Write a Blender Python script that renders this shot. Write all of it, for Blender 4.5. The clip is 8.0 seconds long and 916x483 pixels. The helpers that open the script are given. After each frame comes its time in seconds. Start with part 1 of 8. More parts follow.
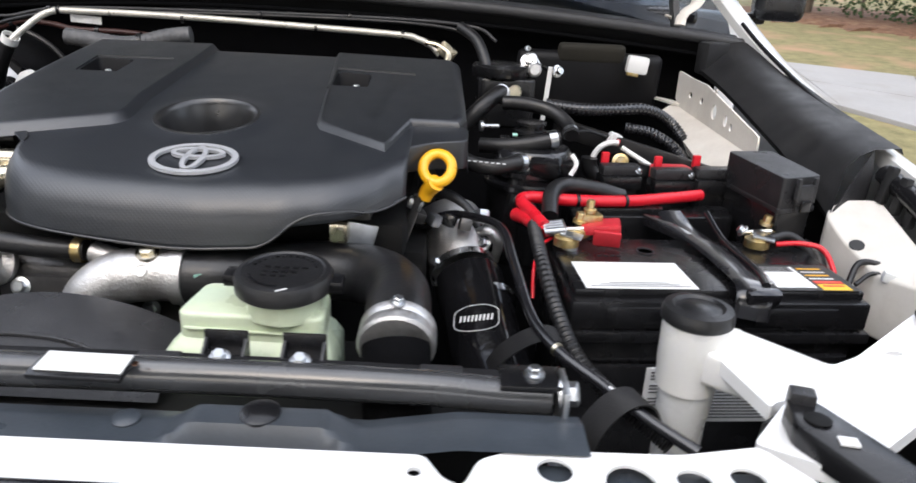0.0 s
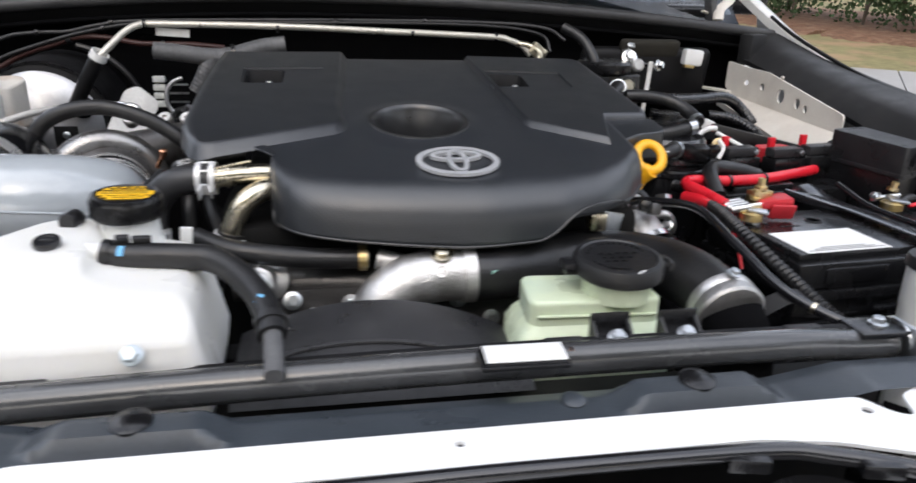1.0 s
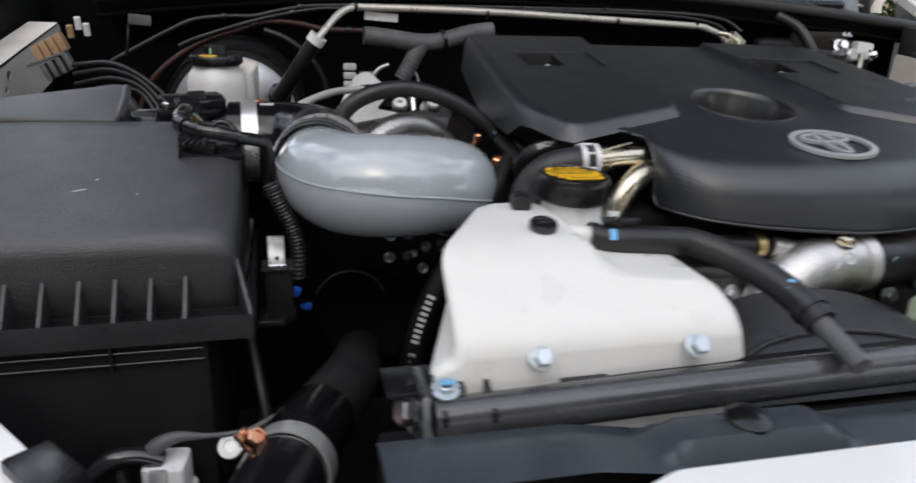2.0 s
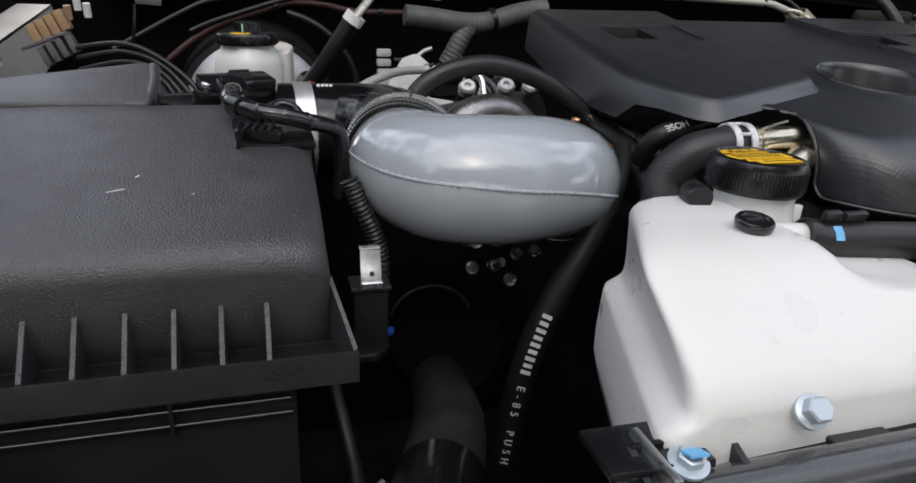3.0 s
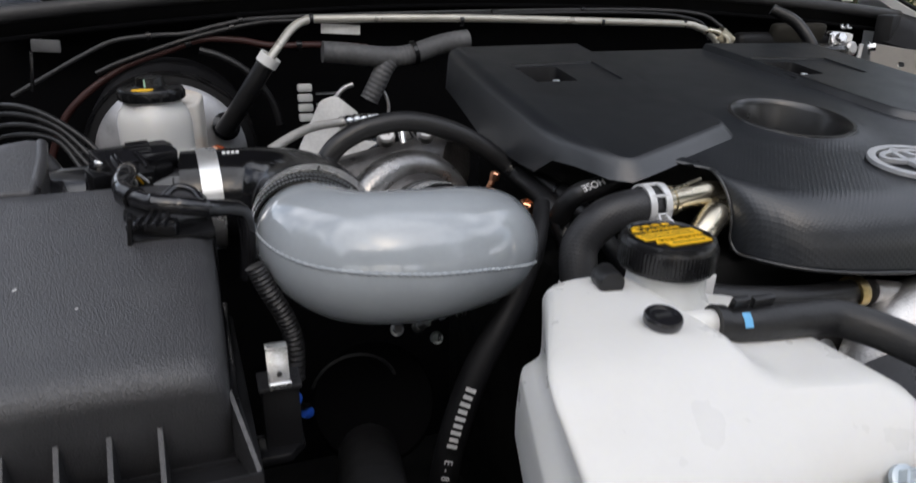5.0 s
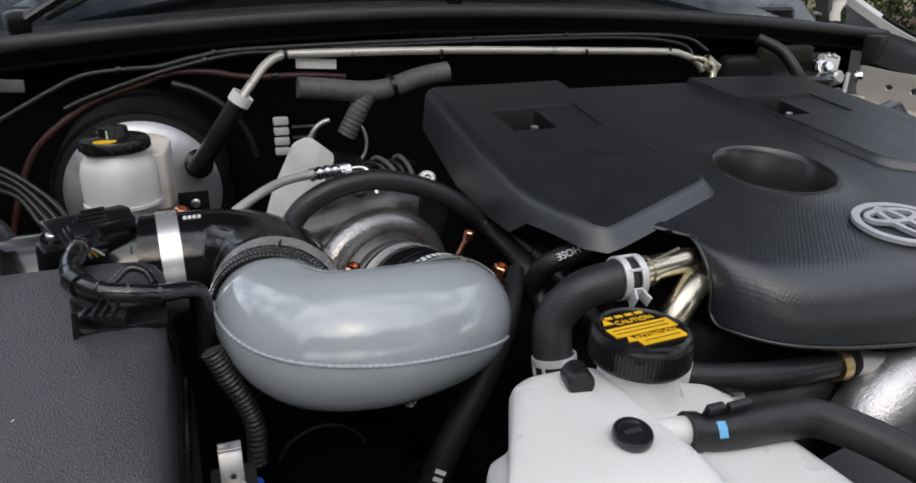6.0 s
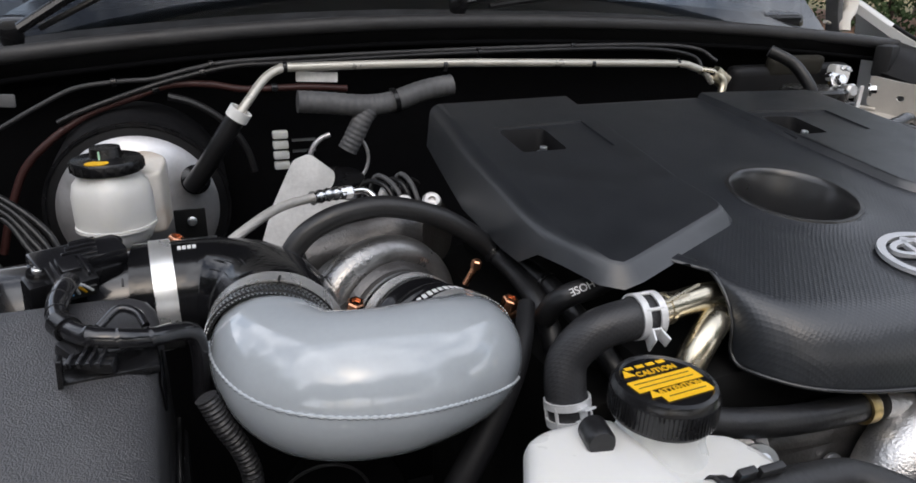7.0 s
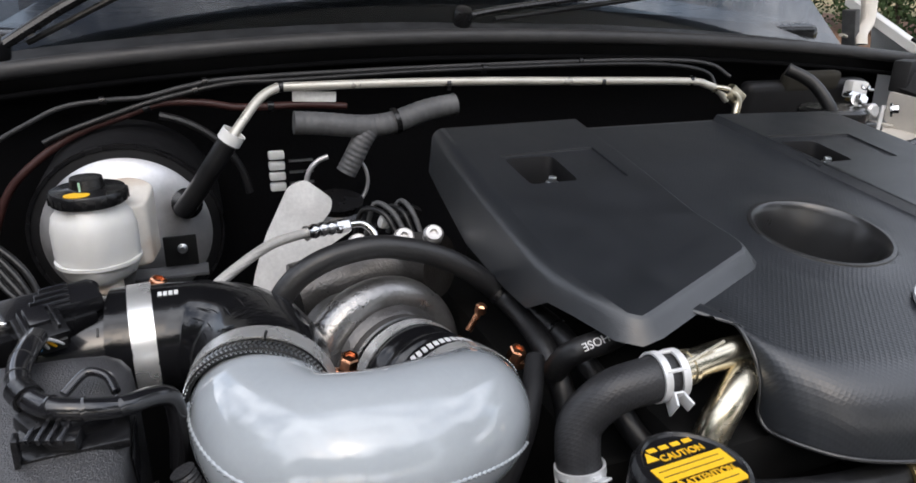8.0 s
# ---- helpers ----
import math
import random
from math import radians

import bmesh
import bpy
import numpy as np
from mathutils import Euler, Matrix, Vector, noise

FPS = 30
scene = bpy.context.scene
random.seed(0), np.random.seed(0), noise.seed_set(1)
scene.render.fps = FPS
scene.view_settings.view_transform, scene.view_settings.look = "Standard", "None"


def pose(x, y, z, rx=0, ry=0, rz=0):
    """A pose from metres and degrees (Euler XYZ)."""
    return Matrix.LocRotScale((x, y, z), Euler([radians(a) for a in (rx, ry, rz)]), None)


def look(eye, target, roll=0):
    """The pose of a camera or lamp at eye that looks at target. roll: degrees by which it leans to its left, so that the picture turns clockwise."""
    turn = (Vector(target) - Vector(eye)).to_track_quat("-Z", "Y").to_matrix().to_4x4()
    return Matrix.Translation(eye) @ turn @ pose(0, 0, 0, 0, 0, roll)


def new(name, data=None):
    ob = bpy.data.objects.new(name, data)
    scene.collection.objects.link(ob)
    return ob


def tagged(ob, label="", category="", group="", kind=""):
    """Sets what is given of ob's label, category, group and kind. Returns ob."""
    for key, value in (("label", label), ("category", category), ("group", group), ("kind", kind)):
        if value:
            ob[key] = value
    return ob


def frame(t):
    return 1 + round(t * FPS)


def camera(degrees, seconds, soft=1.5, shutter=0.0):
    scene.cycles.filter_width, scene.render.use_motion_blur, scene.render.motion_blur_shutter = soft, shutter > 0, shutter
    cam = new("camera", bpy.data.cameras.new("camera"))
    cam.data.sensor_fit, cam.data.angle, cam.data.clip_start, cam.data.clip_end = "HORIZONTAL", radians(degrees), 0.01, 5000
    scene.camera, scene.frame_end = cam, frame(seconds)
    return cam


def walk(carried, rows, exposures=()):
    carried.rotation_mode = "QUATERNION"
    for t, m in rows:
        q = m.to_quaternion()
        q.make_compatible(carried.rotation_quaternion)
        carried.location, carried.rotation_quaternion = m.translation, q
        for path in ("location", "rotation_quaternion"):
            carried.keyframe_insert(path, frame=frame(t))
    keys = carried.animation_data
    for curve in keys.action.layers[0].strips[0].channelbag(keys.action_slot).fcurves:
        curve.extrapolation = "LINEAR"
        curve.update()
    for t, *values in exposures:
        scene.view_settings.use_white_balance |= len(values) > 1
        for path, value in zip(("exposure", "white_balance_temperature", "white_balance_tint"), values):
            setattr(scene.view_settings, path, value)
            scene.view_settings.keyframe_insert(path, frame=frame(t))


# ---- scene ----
cam = camera(66.3, 8.0, soft=1.6, shutter=0.3)
PATH = [
    (0, (0.006, -0.04, 1.477), (0.028, 1.832, 0.773), 3.0),
    (0.5, (-0.159, -0.054, 1.467), (0.062, 1.812, 0.781), 2.0),
    (1, (-0.364, -0.052, 1.466), (-0.016, 1.794, 0.779), 1.7),
    (1.5, (-0.56, -0.026, 1.464), (-0.168, 1.812, 0.78), 2.0),
    (2, (-0.735, 0.057, 1.425), (-0.287, 1.886, 0.752), 2.4),
    (2.2, (-0.778, 0.111, 1.407), (-0.317, 1.936, 0.732), 2.3),
    (3.3, (-0.807, 0.199, 1.38), (-0.288, 2.016, 0.724), 1.4),
    (3.5, (-0.794, 0.204, 1.377), (-0.266, 2.018, 0.72), 1.2),
    (4, (-0.776, 0.21, 1.368), (-0.221, 2.017, 0.715), 1.0),
    (4.5, (-0.769, 0.209, 1.389), (-0.188, 2.003, 0.725), 0.9),
    (5, (-0.775, 0.219, 1.431), (-0.134, 1.99, 0.757), 0.3),
    (5.2, (-0.778, 0.228, 1.458), (-0.125, 1.989, 0.771), 0.2),
    (6.3, (-0.74, 0.257, 1.478), (-0.077, 2.016, 0.793), 0.4),
    (6.5, (-0.743, 0.265, 1.481), (-0.076, 2.022, 0.797), 0.6),
    (7, (-0.742, 0.28, 1.49), (-0.081, 2.038, 0.801), 0.5),
    (7.5, (-0.736, 0.301, 1.497), (-0.081, 2.059, 0.806), 0.5),
    (8, (-0.726, 0.324, 1.505), (-0.073, 2.086, 0.821), 0.7),
]
walk(cam, [(t, look(eye, target, roll)) for t, eye, target, roll in PATH],
     exposures=[(0.0, 1.14), (1.0, 0.86), (2.0, 0.36), (3.5, 0.38), (4.0, 0.46), (4.5, 0.48), (5.2, 0.24), (6.3, 0.28), (8.0, 0.80)])

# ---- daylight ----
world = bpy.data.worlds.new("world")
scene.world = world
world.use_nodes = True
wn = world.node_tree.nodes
sky = wn.new("ShaderNodeTexSky")
sky.sky_type, sky.sun_disc = "NISHITA", False
sky.sun_elevation, sky.sun_rotation = radians(42), radians(195)
sky.dust_density, sky.ozone_density = 3.0, 1.0
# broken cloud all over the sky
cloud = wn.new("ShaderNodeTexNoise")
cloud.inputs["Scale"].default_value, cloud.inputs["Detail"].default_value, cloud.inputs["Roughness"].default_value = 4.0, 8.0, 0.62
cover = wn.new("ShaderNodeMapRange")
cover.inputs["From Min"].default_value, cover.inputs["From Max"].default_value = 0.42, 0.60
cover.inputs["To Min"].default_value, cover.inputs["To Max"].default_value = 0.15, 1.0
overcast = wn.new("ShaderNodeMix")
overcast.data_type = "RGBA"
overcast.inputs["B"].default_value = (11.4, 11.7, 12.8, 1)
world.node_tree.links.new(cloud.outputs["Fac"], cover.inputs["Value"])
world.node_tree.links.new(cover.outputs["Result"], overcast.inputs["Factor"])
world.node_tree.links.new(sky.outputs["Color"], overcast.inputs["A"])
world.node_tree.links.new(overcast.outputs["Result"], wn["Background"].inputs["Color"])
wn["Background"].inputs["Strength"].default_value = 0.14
sun = new("sun", bpy.data.lights.new("sun", "SUN"))
sun.data.energy, sun.data.angle, sun.data.color = 0.7, radians(80), (1.0, 0.985, 0.96)
sun.matrix_world = look((-1.0, -3.0, 5.4), (0, 0.6, 1.0))

# ---- materials ----
def material(name, colour, rough=0.5, metal=0.0, var=0.25, scale=30.0, bump=0.0, bump_scale=400.0, coat=0.0, stain=None, stain_amt=0.0,
             stain_scale=6.0, sss=0.0, trans=0.0, rough_var=0.1, spec=0.5):
    """A procedural surface: base colour with variation at two scales, fine relief, uneven gloss and optional stains."""
    m = bpy.data.materials.new(name)
    m.use_nodes = True
    n, l = m.node_tree.nodes, m.node_tree.links
    b = n["Principled BSDF"]
    tc = n.new("ShaderNodeNewGeometry")
    def noise_tex(s, detail=4.0):
        t = n.new("ShaderNodeTexNoise")
        t.inputs["Scale"].default_value, t.inputs["Detail"].default_value = s, detail
        l.new(tc.outputs["Position"], t.inputs["Vector"])
        return t
    big, fine = noise_tex(scale), noise_tex(scale * 9)
    add = n.new("ShaderNodeMath")
    add.operation = "MULTIPLY_ADD"
    l.new(fine.outputs["Fac"], add.inputs[0])
    add.inputs[1].default_value = 0.5
    l.new(big.outputs["Fac"], add.inputs[2])
    ramp = n.new("ShaderNodeMapRange")
    l.new(add.outputs[0], ramp.inputs["Value"])
    ramp.inputs["From Min"].default_value, ramp.inputs["From Max"].default_value = 0.35, 1.15
    ramp.inputs["To Min"].default_value, ramp.inputs["To Max"].default_value = 1 - var, 1 + var
    mix = n.new("ShaderNodeMix")
    mix.data_type, mix.blend_type = "RGBA", "MULTIPLY"
    mix.inputs["Factor"].default_value = 1.0
    mix.inputs["A"].default_value = (*colour, 1)
    l.new(ramp.outputs["Result"], mix.inputs["B"])
    out = mix.outputs["Result"]
    if stain:
        st = noise_tex(stain_scale, 8.0)
        sr = n.new("ShaderNodeMapRange")
        l.new(st.outputs["Fac"], sr.inputs["Value"])
        sr.inputs["From Min"].default_value, sr.inputs["From Max"].default_value = 0.5, 0.7
        sr.inputs["To Max"].default_value = stain_amt
        sm = n.new("ShaderNodeMix")
        sm.data_type = "RGBA"
        l.new(sr.outputs["Result"], sm.inputs["Factor"])
        l.new(out, sm.inputs["A"])
        sm.inputs["B"].default_value = (*stain, 1)
        out = sm.outputs["Result"]
    l.new(out, b.inputs["Base Color"])
    rr = n.new("ShaderNodeMapRange")
    l.new(big.outputs["Fac"], rr.inputs["Value"])
    rr.inputs["From Min"].default_value, rr.inputs["From Max"].default_value = 0.3, 0.7
    rr.inputs["To Min"].default_value, rr.inputs["To Max"].default_value = max(0.02, rough - rough_var), min(1.0, rough + rough_var)
    l.new(rr.outputs["Result"], b.inputs["Roughness"])
    b.inputs["Metallic"].default_value = metal
    b.inputs["Specular IOR Level"].default_value = spec
    b.inputs["Coat Weight"].default_value = coat
    b.inputs["Coat Roughness"].default_value = 0.06
    if sss:
        b.inputs["Subsurface Weight"].default_value = sss
        b.inputs["Subsurface Radius"].default_value = (0.012, 0.012, 0.010)
    b.inputs["Transmission Weight"].default_value = trans
    if bump:
        bt = noise_tex(bump_scale, 2.0)
        bp = n.new("ShaderNodeBump")
        bp.inputs["Strength"].default_value, bp.inputs["Distance"].default_value = bump, 0.001
        l.new(bt.outputs["Fac"], bp.inputs["Height"])
        l.new(bp.outputs["Normal"], b.inputs["Normal"])
    return m


def woven(name, colour, rough, pitch, strength, squash=1.0):
    """A surface with a fine moulded diamond relief."""
    m = material(name, colour, rough, var=0.2, rough_var=0.03)
    n, l = m.node_tree.nodes, m.node_tree.links
    geo = n.new("ShaderNodeNewGeometry")
    mp = n.new("ShaderNodeMapping")
    mp.inputs["Scale"].default_value = (1.0, squash, 1.0)
    mp.inputs["Rotation"].default_value = (0, 0, radians(45))
    sep, sub, com = n.new("ShaderNodeSeparateXYZ"), n.new("ShaderNodeMath"), n.new("ShaderNodeCombineXYZ")
    sub.operation = "ADD"
    l.new(geo.outputs["Position"], sep.inputs[0])
    l.new(sep.outputs["Y"], sub.inputs[0])
    l.new(sep.outputs["Z"], sub.inputs[1])
    l.new(sep.outputs["X"], com.inputs["X"])
    l.new(sub.outputs[0], com.inputs["Y"])
    l.new(com.outputs[0], mp.inputs["Vector"])
    ck = n.new("ShaderNodeTexVoronoi")
    ck.inputs["Scale"].default_value, ck.inputs["Randomness"].default_value = 1 / pitch, 0.0
    ck.distance = "CHEBYCHEV"
    l.new(mp.outputs["Vector"], ck.inputs["Vector"])
    bp = n.new("ShaderNodeBump")
    bp.inputs["Strength"].default_value, bp.inputs["Distance"].default_value = strength, 0.0008
    l.new(ck.outputs["Distance"], bp.inputs["Height"])
    l.new(bp.outputs["Normal"], n["Principled BSDF"].inputs["Normal"])
    return m


M_COVER = woven("moulded_cover_plastic", (0.0205, 0.0228, 0.0270), 0.36, 0.0030, 0.27, 0.75)
M_COVER.node_tree.nodes["Principled BSDF"].inputs["Specular IOR Level"].default_value = 0.8
M_PANEL = material("satin_cover_plastic", (0.0175, 0.0194, 0.0230), 0.33, spec=0.85, rough_var=0.04, bump=0.18, bump_scale=1400)
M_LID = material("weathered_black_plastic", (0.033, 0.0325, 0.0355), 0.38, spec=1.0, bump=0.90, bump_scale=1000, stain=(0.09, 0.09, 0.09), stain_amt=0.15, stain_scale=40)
# darker than the rubber: shade under bonnet and deep in bay is in it
M_SEALSHADE = material("dull_seal_shade_black", (0.007, 0.007, 0.008), 0.6, spec=0.3, bump=0.2)
# lighter than the other rubber: the cowl seal's highlight is in the grey
M_SEALGREY = material("sheen_grey_rubber", (0.034, 0.034, 0.036), 0.50, bump=0.3, bump_scale=200, stain=(0.06, 0.06, 0.06), stain_amt=0.4, stain_scale=20)
M_BOWL = material("smooth_cover_plastic", (0.020, 0.020, 0.021), 0.30, spec=0.8, rough_var=0.03, bump=0.05)
M_BOX = material("grained_black_plastic", (0.018, 0.018, 0.020), 0.34, bump=0.55, bump_scale=1300, stain=(0.09, 0.09, 0.09), stain_amt=0.12, stain_scale=40)
M_BLACK = material("black_plastic", (0.0085, 0.0085, 0.0095), 0.25, rough_var=0.08, bump=0.15)
# near-black base: the shade deep in the bay is put in this colour
M_DARK = material("dusty_shade_black_metal", (0.005, 0.005, 0.005), 0.7, spec=0.2, stain=(0.02, 0.018, 0.015), stain_amt=0.5, stain_scale=15)
M_RUBBER = material("black_rubber", (0.0105, 0.0105, 0.0115), 0.40, bump=0.3, bump_scale=300, stain=(0.035, 0.033, 0.03), stain_amt=0.3, stain_scale=25)
M_SILICONE = material("glossy_black_silicone", (0.007, 0.007, 0.008), 0.13, rough_var=0.05, bump=0.22, bump_scale=130)
M_GLOSS = material("gloss_black_paint", (0.012, 0.012, 0.014), 0.22, coat=0.6, rough_var=0.06)
M_BAR = material("satin_black_steel", (0.045, 0.046, 0.048), 0.24, coat=0.6, rough_var=0.08)
M_TIE = material("blue_black_steel", (0.040, 0.048, 0.058), 0.36, bump=0.1, stain=(0.08, 0.08, 0.08), stain_amt=0.3)
M_PIPE = material("grey_enamel", (0.375, 0.405, 0.430), 0.05, coat=1.0, var=0.06, rough_var=0.015, bump=0.012, bump_scale=150)
M_PIPE.node_tree.nodes["Principled BSDF"].inputs["Coat Roughness"].default_value = 0.02
M_STEEL = material("bright_steel", (0.72, 0.72, 0.72), 0.25, 1.0, var=0.1)
M_ZINC = material("zinc_plate", (0.62, 0.64, 0.66), 0.34, 1.0, var=0.2)
M_ALU = material("cast_aluminium", (0.62, 0.61, 0.60), 0.42, 0.9, bump=0.6, bump_scale=500, stain=(0.2, 0.18, 0.16), stain_amt=0.35, stain_scale=25)
M_TURBO = material("heat_stained_iron", (0.11, 0.106, 0.104), 0.36, 0.7, bump=0.5, bump_scale=350, stain=(0.06, 0.05, 0.045), stain_amt=0.7, stain_scale=22)
M_SCROLL = material("worn_cast_scroll", (0.30, 0.295, 0.29), 0.30, 0.85, bump=0.4, bump_scale=350, stain=(0.10, 0.09, 0.085), stain_amt=0.7, stain_scale=22)
M_CLIP = material("dull_steel_clip", (0.72, 0.72, 0.72), 0.42, 0.3, var=0.2)
M_GOLD = material("yellow_zinc", (0.66, 0.60, 0.47), 0.26, 1.0, var=0.2)
M_COPPER = material("copper_plate", (0.85, 0.42, 0.25), 0.28, 1.0)
M_BRASS = material("tarnished_brass", (0.60, 0.45, 0.20), 0.40, 1.0, var=0.5, stain=(0.5, 0.5, 0.45), stain_amt=0.6, stain_scale=60)
M_TANK = material("milky_white_plastic", (0.74, 0.735, 0.71), 0.34, var=0.03, sss=0.35, stain=(0.74, 0.68, 0.55), stain_amt=0.12, stain_scale=9)
M_NECK = material("clear_milky_plastic", (0.70, 0.71, 0.70), 0.28, var=0.05, sss=0.3)
M_AGED = material("aged_white_plastic", (0.76, 0.72, 0.66), 0.4, var=0.1, sss=0.2, stain=(0.42, 0.25, 0.12), stain_amt=0.75, stain_scale=14)
M_GREEN = material("pale_green_plastic", (0.60, 0.67, 0.49), 0.30, var=0.08, sss=0.35, stain=(0.40, 0.55, 0.50), stain_amt=0.5, stain_scale=10)
M_WHITE = material("white_car_paint", (0.82, 0.82, 0.81), 0.30, coat=0.6, var=0.015, scale=6, rough_var=0.02)
M_MATT = material("matt_black_plastic", (0.014, 0.014, 0.015), 0.55, spec=0.35, bump=0.4, bump_scale=700, stain=(0.04, 0.038, 0.035), stain_amt=0.3, stain_scale=12)
M_INNER = material("thin_white_paint", (0.73, 0.69, 0.63), 0.5, var=0.08, stain=(0.42, 0.36, 0.30), stain_amt=0.35, stain_scale=14)
M_CREAM = material("dusty_cream_paint", (0.66, 0.635, 0.59), 0.42, var=0.06, stain=(0.45, 0.40, 0.34), stain_amt=0.4, stain_scale=20)
M_RED = material("red_sleeve", (0.62, 0.012, 0.025), 0.32, var=0.15)
M_REDBOX = material("red_terminal_cover", (0.45, 0.02, 0.03), 0.4, var=0.3)
M_YELLOW = material("yellow_plastic", (0.85, 0.43, 0.015), 0.35, var=0.08)
M_LABEL = material("white_label", (0.78, 0.78, 0.77), 0.45, var=0.04)
M_INK = material("black_ink", (0.02, 0.02, 0.02), 0.5)
M_INKY = material("yellow_ink", (0.90, 0.52, 0.02), 0.45, var=0.05)
M_INKR = material("red_ink", (0.65, 0.05, 0.03), 0.5)
M_INKW = material("white_print", (0.62, 0.62, 0.62), 0.5)
M_BLUE = material("blue_plastic", (0.02, 0.10, 0.55), 0.4)
M_BLUEINK = material("pale_blue_ink", (0.15, 0.45, 0.75), 0.5)
M_MINT = material("mint_sticker", (0.40, 0.70, 0.60), 0.5)
M_BRAID = woven("steel_braid", (0.58, 0.56, 0.53), 0.4, 0.0026, 0.9)
M_BRAID.node_tree.nodes["Principled BSDF"].inputs["Metallic"].default_value = 0.45
M_SCREW = material("pale_zinc_screw", (0.50, 0.56, 0.60), 0.35, 0.5, var=0.1)
M_CLAMP = material("brushed_clamp_steel", (0.78, 0.78, 0.77), 0.28, 0.75, var=0.08, rough_var=0.06)
M_MESH = woven("hose_weave", (0.026, 0.026, 0.028), 0.40, 0.0030, 0.38)
M_FOAM = material("grey_hose_sleeve", (0.095, 0.096, 0.100), 0.55, bump=0.5, bump_scale=250, stain=(0.2, 0.2, 0.2), stain_amt=0.4, stain_scale=25)
M_LINE = material("dull_zinc_pipe", (0.60, 0.58, 0.52), 0.36, 0.5, var=0.15)
M_OLIVE = material("olive_black_felt", (0.016, 0.014, 0.009), 0.9, var=0.4)
M_SILVER = material("silver_badge_paint", (0.55, 0.56, 0.58), 0.32, 0.35, var=0.05, rough_var=0.03)
M_DRUM = material("grey_zinc_drum", (0.56, 0.56, 0.57), 0.40, 0.7, var=0.15, stain=(0.08, 0.08, 0.08), stain_amt=0.5, stain_scale=12)
M_FOIL = material("pale_heat_shield", (0.76, 0.76, 0.75), 0.45, 0.1, bump=0.2)
M_RUST = material("rust_brown_line", (0.045, 0.015, 0.013), 0.5)
M_TAN = material("tan_connector", (0.38, 0.24, 0.13), 0.5)
# blacker than felt, so that deep-bay shade is in the colour
M_FELTSHADE = material("felt_shade_black", (0.0035, 0.0035, 0.004), 0.95, spec=0.05, bump=0.8, bump_scale=200)
M_GRASS = material("grass_with_leaves", (0.190, 0.168, 0.085), 0.95, var=0.5, scale=6, spec=0.1, stain=(0.31, 0.20, 0.125), stain_amt=0.95, stain_scale=1.1)
M_CONCRETE = material("pale_concrete", (0.27, 0.262, 0.252), 0.85, var=0.12, scale=2, bump=0.4, bump_scale=60, stain=(0.22, 0.205, 0.185), stain_amt=0.6, stain_scale=1.5)
M_ASPHALT = material("asphalt", (0.055, 0.055, 0.056), 0.85, var=0.3, scale=8, bump=0.6, bump_scale=120)
M_LEAF = material("hedge_leaves", (0.045, 0.070, 0.030), 0.8, var=0.6, scale=3, spec=0.12)
M_MULCH = material("brown_leaf_litter", (0.16, 0.090, 0.058), 0.95, var=0.6, scale=9, spec=0.1, bump=0.6, bump_scale=30, stain=(0.26, 0.17, 0.11), stain_amt=0.8, stain_scale=4)
M_BARK = material("bark", (0.10, 0.075, 0.055), 0.9, var=0.4, scale=8)


def glass(name, tint, rough=0.02):
    m = bpy.data.materials.new(name)
    m.use_nodes = True
    b = m.node_tree.nodes["Principled BSDF"]
    b.inputs["Base Color"].default_value = (*tint, 1)
    b.inputs["Transmission Weight"].default_value = 1.0
    b.inputs["Roughness"].default_value = rough
    b.inputs["IOR"].default_value = 1.32
    return m


M_GLASS = glass("windscreen_glass", (0.16, 0.19, 0.22))


# ---- building helpers ----
ORIGIN = {}


def place(p):
    return Vector(p)


def mesh_of(name, bm, mat, smooth=True, angle=38):
    bmesh.ops.recalc_face_normals(bm, faces=bm.faces)
    me = bpy.data.meshes.new(name)
    bm.to_mesh(me)
    bm.free()
    for m in (mat if isinstance(mat, (list, tuple)) else [mat]):
        me.materials.append(m)
    if smooth:
        me.shade_smooth()
        me.set_sharp_from_angle(angle=radians(angle))
    return me


def thing(name, base, label, category, group="", kind=""):
    """An Empty at the base of a thing, to which its parts are tied."""
    ob = new(name)
    ob.empty_display_size = 0.02
    ob.location = base
    ORIGIN[ob] = Vector(base)
    return tagged(ob, label, category, group, kind)


def part(name, bm, mat, parent, label="", smooth=True, angle=38):
    """Links a bmesh in world coordinates as one mesh object under a thing or a part."""
    o = ORIGIN[parent]
    bmesh.ops.translate(bm, vec=-o, verts=bm.verts)
    ob = new(name, mesh_of(name, bm, mat, smooth, angle))
    ob.parent = parent
    ORIGIN[ob] = o
    return tagged(ob, label)


def solo(name, bm, mat, label, category, group="", kind="", smooth=True, angle=38):
    """One mesh that is a thing of its own, its origin in its middle."""
    c = sum((v.co for v in bm.verts), Vector()) / len(bm.verts)
    bmesh.ops.translate(bm, vec=-c, verts=bm.verts)
    ob = new(name, mesh_of(name, bm, mat, smooth, angle))
    ob.location = c
    ORIGIN[ob] = c
    return tagged(ob, label, category, group, kind)


def join(*bms):
    out = bms[0]
    for b in bms[1:]:
        me = bpy.data.meshes.new("tmp")
        b.to_mesh(me)
        out.from_mesh(me)
        bpy.data.meshes.remove(me)
        b.free()
    return out


def moved(bm, m):
    bmesh.ops.transform(bm, matrix=m, verts=bm.verts)
    return bm


